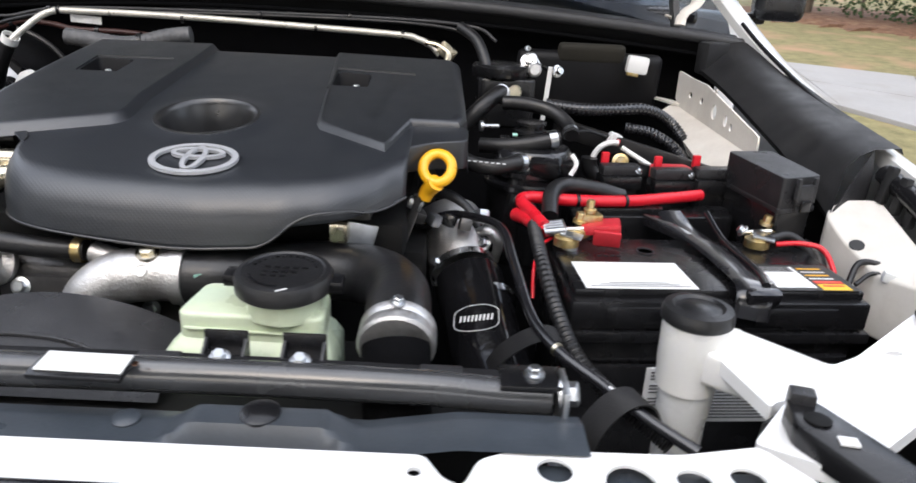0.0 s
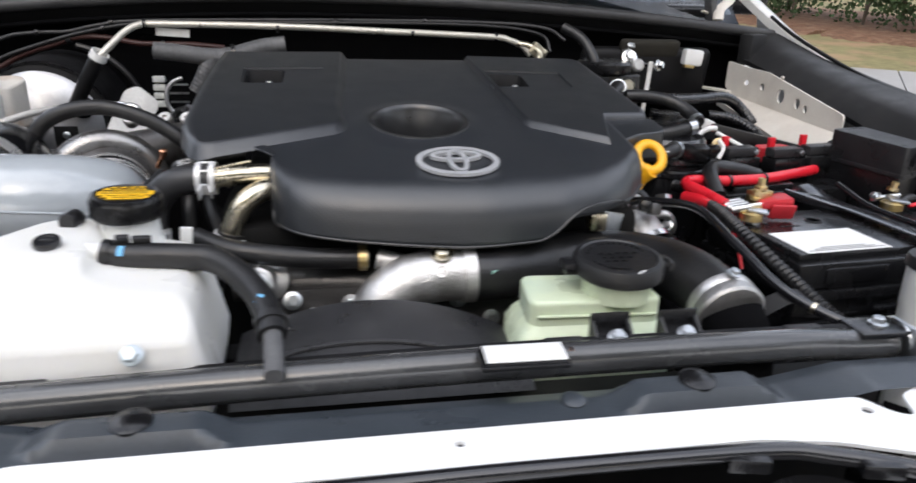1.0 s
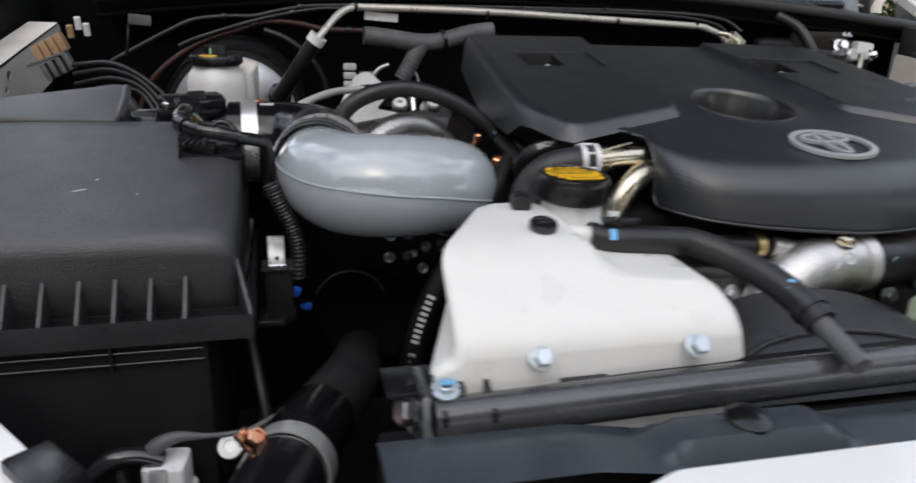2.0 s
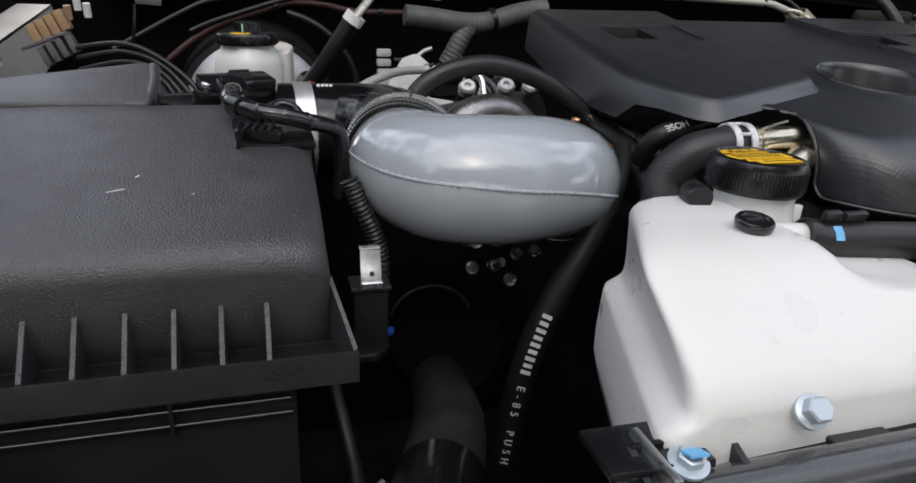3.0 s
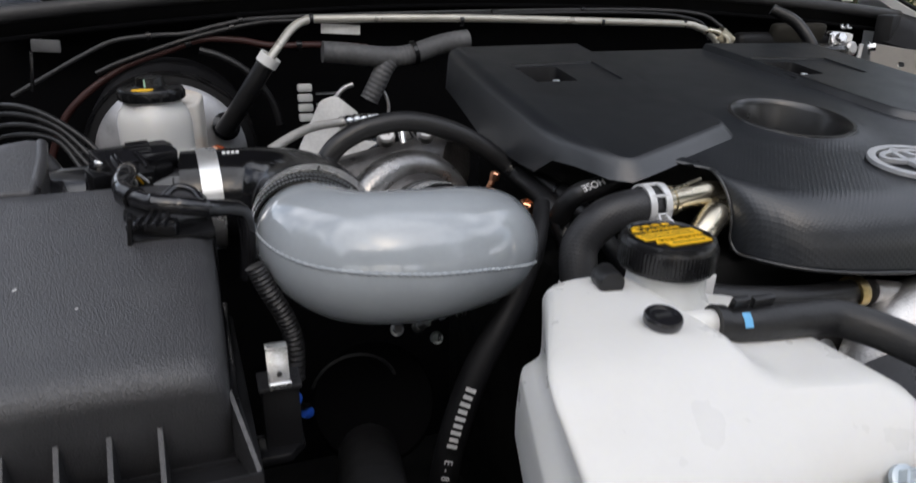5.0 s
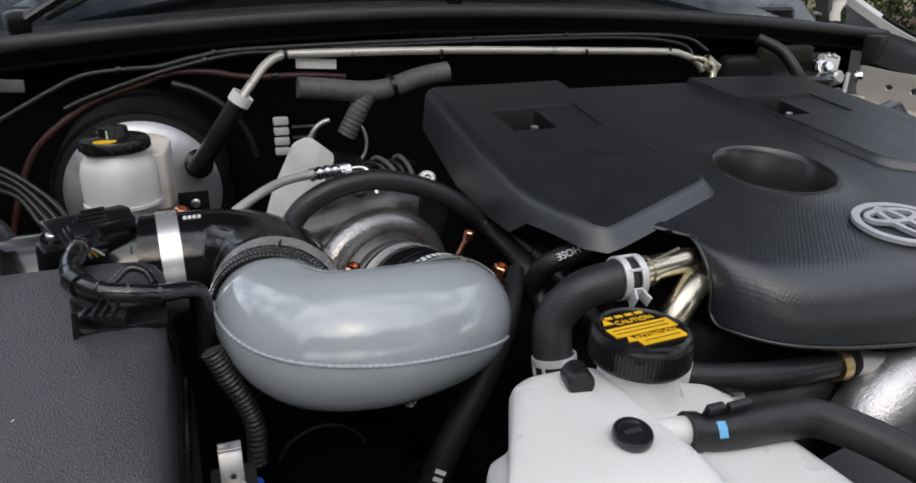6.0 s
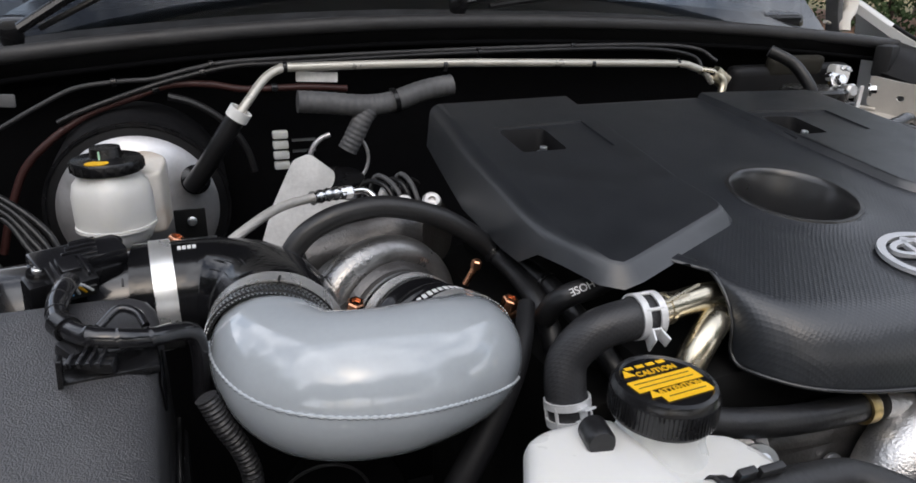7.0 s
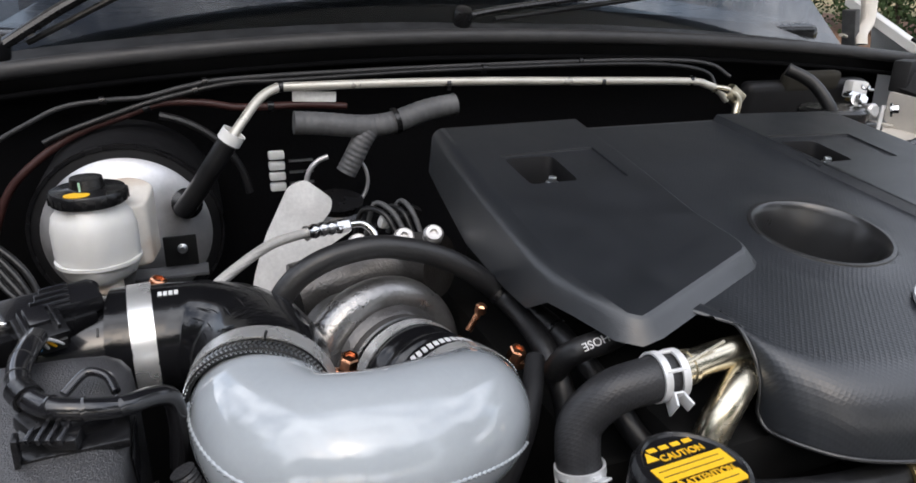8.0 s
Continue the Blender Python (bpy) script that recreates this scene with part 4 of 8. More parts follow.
    part("cap_slot", block((0.009, 0.0024, 0.001), aim((-0.571, 0.4830, 1.2768), (0, -0.18, 1)), 0), M_INK, nip, smooth=False)
    part("side_plug", lathe([(0.0, 0), (0.0070, 0.0), (0.0076, 0.001), (0.0076, 0.014), (0.0066, 0.016), (0, 0.016)], 28, aim((-0.5685, 0.544, 1.2745), (-0.2, -1, 0.02))), M_RUBBER, t)
    part("outlet", tube([(-0.560, 0.496, 1.262), (-0.526, 0.490, 1.262)], 0.0080, 16, 3), M_TANK, t)
    part("clip_tab", block((0.010, 0.004, 0.015), pose(-0.487, 0.552, 1.253, 0, 6, 10), 0.001), M_LABEL, t)
    t.location += Vector((-0.002, -0.004, 0.004))
    cap.location += Vector((-0.003, -0.004, 0.0065))
    return t


expansion_tank()


def hose(name, pts, r, mat, label, bands=(), n=8, extra=()):
    """A hose with bands, clamps or marks; bands: (place along 0..1, width, rise, material, part name)."""
    t = thing(name, pts[0], label, "hose")
    part("tube", tube(pts, r, 22, n), mat, t)
    line = curve_through(pts, n)
    rad = r if callable(r) else (lambda u: r)
    for u, w, rise, bmat, nm in bands:
        i = min(len(line) - 2, max(1, int(u * (len(line) - 1))))
        part(nm, band(line[i], line[i + 1] - line[i - 1], rad(u) + 0.0002, w, rise), bmat, t)
    return t


overflow = hose("coolant_hose", [(-0.536, 0.4850, 1.2670), (-0.521, 0.483, 1.2650), (-0.500, 0.482, 1.2640), (-0.478, 0.481, 1.2630), (-0.458, 0.478, 1.2615), (-0.438, 0.462, 1.2560), (-0.421, 0.4390, 1.2480), (-0.412, 0.4180, 1.2405), (-0.4085, 0.4000, 1.2330)],
                lambda u: 0.0090 + 0.0014 * min(1.0, u * 5), M_RUBBER, "black rubber coolant hose with a pale blue mark", [(0.03, 0.006, 0.0012, M_RUBBER, "bead"), (0.93, 0.006, 0.0013, M_RUBBER, "clip")])
part("end_tube", tube([(-0.4095, 0.4060, 1.2355), (-0.4080, 0.3950, 1.2310), (-0.4065, 0.3780, 1.2255), (-0.4060, 0.3640, 1.2210)], 0.0066, 16, 5), M_FOAM, overflow, "pale grey end tube")
for k in (32, 52):
    o = Vector((-0.19 * math.cos(radians(k)), -0.98 * math.cos(radians(k)), math.sin(radians(k))))
    part("mark", block((0.0046, 0.0048, 0.0008), aim(Vector((-0.521, 0.483, 1.2650)) + o * 0.0097, o), 0), M_BLUEINK, overflow, smooth=False)
part("mark", block((0.0045, 0.007, 0.0006), aim((-0.4180, 0.4215, 1.2515), (-0.35, -0.55, 0.75)), 0), M_BLUEINK, overflow, smooth=False)
part("clip_ear", block((0.010, 0.004, 0.008), pose(-0.522, 0.484, 1.2775, 20), 0.001), M_RUBBER, overflow)
part("clip_ear", block((0.014, 0.004, 0.006), pose(-0.508, 0.483, 1.2775, 20), 0.001), M_RUBBER, overflow)


# ---- airbox ----
def lid_z(y):
    """Top of the air box lid, which climbs towards the back."""
    return 1.257 + 0.26 * (y - 0.54)


def airbox():
    t = thing("air_filter_box", (-0.89, 0.64, 1.08), "grained black plastic air filter box", "air filter box")
    arc = [((1 - s) ** 2 * 0.5420 + 2 * s * (1 - s) * 0.5400 + s * s * 0.558, (1 - s) ** 2 * 1.2435 + 2 * s * (1 - s) * 1.2575 + s * s * lid_z(0.558)) for s in (k / 9 for k in range(10))]
    prof = [(0.552, 1.196), (0.547, 1.215)] + arc + [(y, lid_z(y)) for y in (0.60, 0.64, 0.68, 0.712)] + [(0.726, lid_z(0.722)), (0.735, lid_z(0.724) - 0.004), (0.739, 1.290), (0.740, 1.19)]
    bm = bmesh.new()
    rows = []
    for x, drop, pull in ((-1.012, 0.020, 0.012), (-1.000, 0.006, 0.005), (-0.985, 0.001, 0.001), (-0.95, 0, 0), (-0.90, 0, 0), (-0.85, 0, 0), (-0.81, 0, 0), (-0.793, 0.0010, 0.0010), (-0.785, 0.0040, 0.0030), (-0.7800, 0.0095, 0.006), (-0.7785, 0.018, 0.010), (-0.7780, 0.05, 0.012)):
        rows.append([bm.verts.new((x, y + (pull if y < 0.6 else -pull if y > 0.72 else 0), max(1.195, z - drop) if z > 1.22 else z)) for y, z in prof])
    for a, b in zip(rows, rows[1:]):
        for i in range(len(prof) - 1):
            bm.faces.new((a[i], b[i], b[i + 1], a[i + 1]))
    bm.faces.new(rows[-1])
    bm.faces.new(rows[0][::-1])
    part("lid", bm, M_LID, t, angle=40)
    step = prism(rounded([(-1.008, 0.730), (-0.884, 0.728), (-0.888, 0.800), (-0.897, 0.806), (-0.985, 0.776), (-1.008, 0.755)], 0.007), 1.19, lambda x, y: lid_z(y) + 0.0006, 0.004, 3)
    part("lid_step", step, M_LID, t)
    part("notch_wall", tube([(-0.887, 0.738, 1.3045), (-0.8865, 0.77, 1.3150), (-0.890, 0.802, 1.3230)], 0.0042, 12, 5), M_LID, t)
    # ledge, case and post darker than the lid: shade below it is painted in
    part("ledge", prism(rounded([(-1.012, 0.521), (-0.770, 0.525), (-0.766, 0.531), (-0.772, 0.735), (-1.012, 0.735)], 0.004), 1.186, 1.1965, 0.001), M_SEALSHADE, t)
    part("rim", prism([(-1.012, 0.5200), (-0.7675, 0.5240), (-0.7675, 0.5256), (-1.012, 0.5216)], 1.1865, 1.2045, 0), M_BOX, t)
    part("rim", prism([(-0.7690, 0.5240), (-0.7670, 0.5240), (-0.7740, 0.600), (-0.7757, 0.600)], 1.1865, 1.2040, 0), M_BOX, t)
    part("inner_rim", prism([(-1.012, 0.5430), (-0.7780, 0.5470), (-0.7780, 0.5484), (-1.012, 0.5444)], 1.196, 1.2000, 0), M_BOX, t)
    for k in range(9):
        x = -0.8125 - 0.0229 * k
        part("rib", prism([(x - 0.0012, 0.5245), (x + 0.0012, 0.5245), (x + 0.0012, 0.550), (x - 0.0012, 0.550)], 1.196, lambda u, v: 1.2045 + (v - 0.5245) * 1.15, 0), M_LID, t)
    part("corner_rib", prism([(-0.7695, 0.5250), (-0.7675, 0.5262), (-0.7775, 0.556), (-0.7793, 0.555)], 1.196, lambda u, v: 1.2045 + (v - 0.5250) * 1.0, 0), M_LID, t)
    part("lower_case", prism([(-1.012, 0.526), (-0.800, 0.530), (-0.80, 0.73), (-1.012, 0.73)], 1.0, 1.1865, 0.002), M_SEALSHADE, t)
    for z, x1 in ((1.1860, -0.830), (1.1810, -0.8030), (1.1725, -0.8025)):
        part("case_ridge", prism([(-1.01, 0.5235), (x1, 0.5270), (x1, 0.533), (-1.01, 0.530)], z - 0.0022, z - 0.0004, 0), M_SEALSHADE, t)
        part("ridge_bead", tube([(-1.01, 0.5232, z - 0.0010), (x1, 0.5267, z - 0.0010)], 0.0010, 10, 3), M_GLOSS, t)
    part("case_rib", block((0.002, 0.006, 0.020), pose(-0.862, 0.525, 1.177), 0), M_BLACK, t)
    part("side_clip", block((0.0125, 0.0016, 0.0215), pose(-0.7510, 0.5905, 1.2250, -12), 0.0005), M_CLAMP, t, "bright spring clip")
    part("clip_top", block((0.0125, 0.009, 0.0016), pose(-0.7510, 0.5965, 1.2360, -8), 0.0006), M_CLAMP, t)
    part("clip_foot", block((0.0125, 0.0016, 0.006), pose(-0.7505, 0.5885, 1.2140, 32), 0.0004), M_CLAMP, t)
    # small black disc in place of the clip's dark hole
    part("clip_hole", lathe([(0.0, 0), (0.0016, 0), (0.0016, 0.0006), (0, 0.0006)], 12, aim((-0.7505, 0.5890, 1.2215), (0, -1, 0.2))), M_INK, t)
    part("clip_post", block((0.022, 0.020, 0.046), pose(-0.7505, 0.604, 1.188), 0.002), M_SEALSHADE, t)
    part("post_lip", block((0.025, 0.022, 0.003), pose(-0.7505, 0.602, 1.2100), 0.001), M_BOX, t)
    part("post_foot", prism([(-0.768, 0.585), (-0.748, 0.585), (-0.738, 0.597), (-0.738, 0.61), (-0.768, 0.61)], 1.163, 1.169, 0.001), M_BLACK, t)
    part("side_rib", block((0.004, 0.17, 0.02), pose(-0.776, 0.645, 1.20), 0.001), M_BLACK, t)
    part("badge_plate", block((0.0012, 0.030, 0.022), pose(-0.7772, 0.680, 1.268, 14), 0.0005), M_BLACK, t)
    for a, b, w in (((-0.895, 0.606), (-0.886, 0.609), 0.0007), ((-0.882, 0.622), (-0.880, 0.6235), 0.0012), ((-0.85, 0.60), (-0.8485, 0.6012), 0.0006)):
        part("scratch", prism([(a[0], a[1]), (b[0], b[1]), (b[0], b[1] + w), (a[0], a[1] + w)], lambda x, y: lid_z(y), lambda x, y: lid_z(y) + 0.0003, 0), M_INKW, t, smooth=False)
    return t


airbox()


# ---- intake pipe, elbow, turbo ----
def intake():
    t = thing("intake_pipe", (-0.66, 0.66, 1.21), "glossy grey enamelled U-bend intake pipe", "pipe")
    U = [(-0.7006, 0.7666, 1.2627), (-0.7053, 0.7384, 1.2624), (-0.7091, 0.6933, 1.2633), (-0.6919, 0.6556, 1.2630), (-0.6556, 0.6440, 1.2627), (-0.6183, 0.6524, 1.2605), (-0.5930, 0.6700, 1.2550), (-0.5880, 0.6920, 1.2480)]
    rad = lambda u: 0.0402 + 0.0052 * math.sin(math.pi * 0.875 * u) ** 2 - 0.0009 * u
    part("tube", tube(U, rad, 48, 8), M_PIPE, t)
    # weld bead along the outer seam
    line = curve_through(U, 14)
    seam = []
    for i in range(14, len(line) - 12):
        tg = (line[i + 1] - line[i - 1]).normalized()
        side = tg.cross(Vector((0, 0, 1))).normalized()
        out = -side if (line[i] - side - Vector((-0.66, 0.72, 1.27))).length > (line[i] + side - Vector((-0.66, 0.72, 1.27))).length else side
        d = (out + Vector((0, 0, 0.32 - 0.72 * (i / len(line)) ** 2))).normalized()
        r = rad(i / (len(line) - 1))
        seam.append(line[i] + d * (r - 0.0002))
    nb = len(seam)
    part("weld_bead", tube([seam[i] for i in range(0, nb, 2)], lambda u: 0.0012 + 0.0004 * math.cos(2 * math.pi * 70 * u), 8, 8), M_PIPE, t)
    return t


intake()


def rings_clamp(t, at, axis, r, width=0.014, lining=True, tbolt=None):
    """A T-bolt clamp: band, woven liner, bolt and nut."""
    c = part("clamp_band", band(at, axis, r, width, 0.0012), M_CLAMP, t, "bright steel band")
    if tbolt:
        bt = tube([Vector(tbolt[0]), Vector(tbolt[1])], 0.0028, 10, 2)
        part("clamp_bolt", bt, M_COPPER, t)
        d = (Vector(tbolt[1]) - Vector(tbolt[0])).normalized()
        part("clamp_nut", lathe([(0.0062, 0), (0.0062, 0.0085), (0.0052, 0.0095), (0.0036, 0.0095), (0.0034, 0.006), (0, 0.006)], 6, aim(Vector(tbolt[1]) - d * 0.008, d)), M_COPPER, t)
        part("trunnion", lathe([(0.005, -0.008), (0.005, 0.008)], 14, aim(Vector(tbolt[0]).lerp(Vector(tbolt[1]), 0.35), d.cross(Vector(axis)))), M_COPPER, t)
    return c


def along_skin(at, out, axis):
    """A pose on a hose's skin: z outward, y along its axis."""
    z, y = Vector(out).normalized(), Vector(axis).normalized()
    y = (y - z * y.dot(z)).normalized()
    x = y.cross(z)
    return Matrix(((x.x, y.x, z.x, at[0]), (x.y, y.y, z.y, at[1]), (x.z, y.z, z.z, at[2]), (0, 0, 0, 1)))


def along(a, b, u, lift, facing, spin_flip=1):
    """A pose on a hose's skin, its x axis running along the hose."""
    a, b = Vector(a), Vector(b)
    x = (b - a).normalized()
    z = (Vector(facing) - x * Vector(facing).dot(x)).normalized()
    y = z.cross(x)
    p = a.lerp(b, u) + z * lift
    return Matrix(((x.x, y.x, z.x, p.x), (x.y, y.y, z.y, p.y), (x.z, y.z, z.z, p.z), (0, 0, 0, 1)))


def liner_beads(at, axis, r, width):
    """Woven clamp liner: small bright strands standing out of a dark ring."""
    z = Vector(axis).normalized()
    u = z.orthogonal().normalized()
    v = z.cross(u)
    bm = bmesh.new()
    for k in range(96):
        a = 2 * math.pi * k / 96
        for j in range(2):
            b = a + (0.5 * j) * 2 * math.pi / 96
            o = u * math.cos(b) + v * math.sin(b)
            m = along_skin(Vector(at) + o * r + z * width * (j - 0.5) * 0.55, o, z) @ Matrix.Rotation(radians(35 if j else -35), 4, "Z") @ Matrix.Diagonal((0.0009, 0.0024, 0.0007, 1))
            bmesh.ops.create_cube(bm, size=1.0, matrix=m)
    return bm


def elbow():
    t = thing("silicone_elbow", (-0.75, 0.77, 1.22), "glossy black silicone elbow with bright steel clamps", "hose elbow")
    P = [(-0.7145, 0.7080, 1.2640), (-0.7113, 0.7212, 1.2648), (-0.7080, 0.7450, 1.2660), (-0.7150, 0.7760, 1.2668), (-0.7360, 0.7990, 1.2672), (-0.7600, 0.8070, 1.2672), (-0.8000, 0.8100, 1.2668)]
    part("tube", tube(P, lambda u: 0.0442 - 0.0042 * min(1.0, u * 1.2), 56, 10), M_SILICONE, t)
    ax = (-0.237, -1, -0.07)
    part("liner", band((-0.7150, 0.7065, 1.2638), ax, 0.0405, 0.007, 0.0036), M_INK, t, "woven clamp liner")
    part("liner_weave", liner_beads((-0.7150, 0.7065, 1.2638), ax, 0.0443, 0.007), M_ZINC, t, smooth=False)
    part("liner_weave", liner_beads((-0.7160, 0.7030, 1.2636), ax, 0.0425, 0.004), M_ZINC, t, smooth=False)
    rings_clamp(t, (-0.7118, 0.7185, 1.2646), ax, 0.0445, 0.0125, tbolt=((-0.6610, 0.7230, 1.2580), (-0.6580, 0.7150, 1.2825)))
    rings_clamp(t, (-0.7815, 0.8090, 1.2670), (1, 0.06, 0), 0.0402, 0.0150, tbolt=((-0.780, 0.836, 1.276), (-0.770, 0.832, 1.303)))
    part("clamp_gap", block((0.0014, 0.0080, 0.0010), along_skin(Vector((-0.7118, 0.7185, 1.2646)) + Vector((0.004, -0.01, 0.0455)), (0.08, -0.1, 1), ax), 0), M_INK, t, smooth=False)
    for k in range(4):
        part("logo_bar", block((0.0026, 0.0044, 0.0005), pose(-0.768 + 0.0034 * k, 0.7975, 1.3066, 16), 0), M_INKW, t, smooth=False)
    rnd = random.Random(5)
    for k in range(26):
        # fine moulding creases round the bend
        a, r0 = radians(rnd.uniform(-70, 60)), 0.0434
        i0 = rnd.uniform(0.36, 0.55)
        line = curve_through(P, 12)
        pts = []
        for j in range(6):
            i = int((i0 + 0.022 * j) * (len(line) - 1))
            tg = (line[i + 1] - line[i - 1]).normalized()
            up = (Vector((0, 0, 1)) - tg * tg.z).normalized()
            sd = tg.cross(up)
            rr = 0.0442 - 0.0042 * min(1.0, 1.2 * i / (len(line) - 1))
            pts.append(line[i] + (up * math.cos(a) + sd * math.sin(a)) * (rr - 0.0001))
        part("crease", tube(pts, lambda u: 0.00035 * math.sin(math.pi * min(1, max(0, u))) + 0.0001, 6, 3), M_SILICONE, t)
    t.location += Vector((0.0040, -0.0040, 0.0030))
    return t


elbow()


def maf_tube():
    t = thing("air_flow_meter", (-0.86, 0.80, 1.23), "black plastic air flow meter tube with a wired plug", "air flow meter")
    part("tube", tube([(-0.793, 0.8095, 1.2668), (-0.83, 0.810, 1.2662), (-0.87, 0.811, 1.2650), (-0.93, 0.813, 1.262)], 0.0368, 44, 5), M_GLOSS, t)
    part("bead", band((-0.7945, 0.8095, 1.2668), (1, 0.01, 0), 0.0370, 0.004, 0.0025), M_BLACK, t)
    part("raised_mark", block((0.0012, 0.006, 0.0012), pose(-0.803, 0.783, 1.2925, 40), 0), M_INK, t, smooth=False)
    m = pose(-0.829, 0.789, 1.3055, 12, 0, 26)
    at = lambda x, y, z, rx=0, ry=0, rz=0: m @ pose(x, y, z, rx, ry, rz)
    part("mount", block((0.050, 0.030, 0.016), at(0, 0.002, -0.006), 0.003), M_BLACK, t)
    s = part("sensor", block((0.058, 0.024, 0.012), at(0.001, 0.002, 0.006), 0.0025), M_GLOSS, t)
    for k, y in enumerate((-0.007, -0.001, 0.005, 0.011)):
        part("cover_rib", block((0.026 - 0.003 * k, 0.0022, 0.0026), at(-0.002 + 0.003 * k, y, 0.0128), 0.0006), M_GLOSS, s, smooth=False)
    for x, y in ((-0.0265, -0.006), (0.0265, 0.010)):
        part("ear", lathe([(0.0075, -0.008), (0.0075, 0.004), (0.0068, 0.005), (0.0, 0.005)], 24, at(x, y, 0.004)), M_BLACK, t)
        part("screw", lathe([(0.0038, 0), (0.0038, 0.0016), (0.0030, 0.0024), (0.0, 0.0024)], 18, at(x, y, 0.0088)), M_CLAMP, t)
    pg = part("plug", block((0.027, 0.022, 0.0145), at(-0.011, -0.018, 0.003, 14), 0.002), M_BLACK, t)
    part("plug_latch", block((0.012, 0.014, 0.004), at(-0.011, -0.014, 0.0125, 14), 0.001), M_GLOSS, pg)
    for x in (-0.0195, -0.0025):
        part("latch_arm", block((0.002, 0.018, 0.006), at(x, -0.018, 0.0112, 14), 0.0006), M_GLOSS, pg)
    part("plug_mouth", block((0.022, 0.002, 0.008), at(-0.011, -0.0295, -0.001, 14), 0.0004), M_INK, pg, smooth=False)
    part("tower", block((0.015, 0.018, 0.030), at(-0.030, -0.012, -0.009), 0.003), M_BLACK, t)
    root = at(-0.011, -0.030, -0.001).translation
    for k, mt in enumerate((M_YELLOW, M_BLUEINK, M_INKW, M_YELLOW, M_INKW)):
        a = root + m.to_3x3() @ Vector((-0.0085 + 0.0042 * k, 0, 0))
        part("wire", tube([a, a.lerp(Vector((-0.8285, 0.7445, 1.3110)), 0.5) + Vector((0, -0.001, 0.002)), Vector((-0.8285 + 0.0008 * k, 0.7435, 1.3095))], 0.0011, 8, 4), mt, t)
    return t


maf_tube()
lw = hose("wiring_loom", [(-0.8285, 0.7470, 1.3115), (-0.8300, 0.7290, 1.3125), (-0.8310, 0.7100, 1.3105), (-0.8255, 0.6880, 1.3090), (-0.8120, 0.6720, 1.3075), (-0.7950, 0.6680, 1.3050), (-0.7790, 0.6740, 1.3000), (-0.7670, 0.6860, 1.2955), (-0.7580, 0.6930, 1.2890), (-0.7560, 0.6960, 1.2700), (-0.7590, 0.6980, 1.2400)], lambda u: 0.0062 - 0.0008 * u, M_GLOSS, "taped black wiring loom of the flow meter",
     [(0.32, 0.012, 0.0014, M_BLACK, "clip")])
for k in range(7):
    i = 5 + 7 * k
    ln = curve_through([(-0.8285, 0.7470, 1.3115), (-0.8300, 0.7290, 1.3125), (-0.8310, 0.7100, 1.3105), (-0.8255, 0.6880, 1.3090), (-0.8120, 0.6720, 1.3075), (-0.7950, 0.6680, 1.3050), (-0.7790, 0.6740, 1.3000), (-0.7670, 0.6860, 1.2955)], 8)
    part("tape_edge", band(ln[i], ln[i + 1] - ln[i - 1] + Vector((0.0, 0.0, 0.002)), 0.0060, 0.0030, 0.0003), M_GLOSS, lw)
cl = thing("loom_clip", (-0.820, 0.672, 1.285), "black plastic loom clip on the air box", "clip")
part("saddle", block((0.016, 0.016, 0.010), pose(-0.8185, 0.6740, 1.2985, 15, 0, 40), 0.003), M_BLACK, cl)
part("clip_body", block((0.030, 0.010, 0.008), pose(-0.8120, 0.6640, 1.2945, 15, 0, -18), 0.002), M_BLACK, cl)
for k in range(4):
    part("tooth", block((0.0022, 0.012, 0.004), pose(-0.8190 + 0.005 * k, 0.6640 - 0.0016 * k, 1.2990, 15, 0, -18), 0.0005), M_GLOSS, cl, smooth=False)
part("clip_wing", block((0.0030, 0.006, 0.024), pose(-0.8240, 0.6540, 1.2960, 20, 8, 0), 0.001), M_BLACK, cl)
part("foot", block((0.050, 0.020, 0.006), pose(-0.8020, 0.6680, 1.2885, 14, 0, 4), 0.0015), M_BLACK, cl)
part("handle", tube([(-0.8080, 0.690, 1.3030), (-0.7980, 0.7000, 1.3085), (-0.7880, 0.6960, 1.3070), (-0.7830, 0.6860, 1.3020)], 0.0026, 10, 6), M_GLOSS, cl)


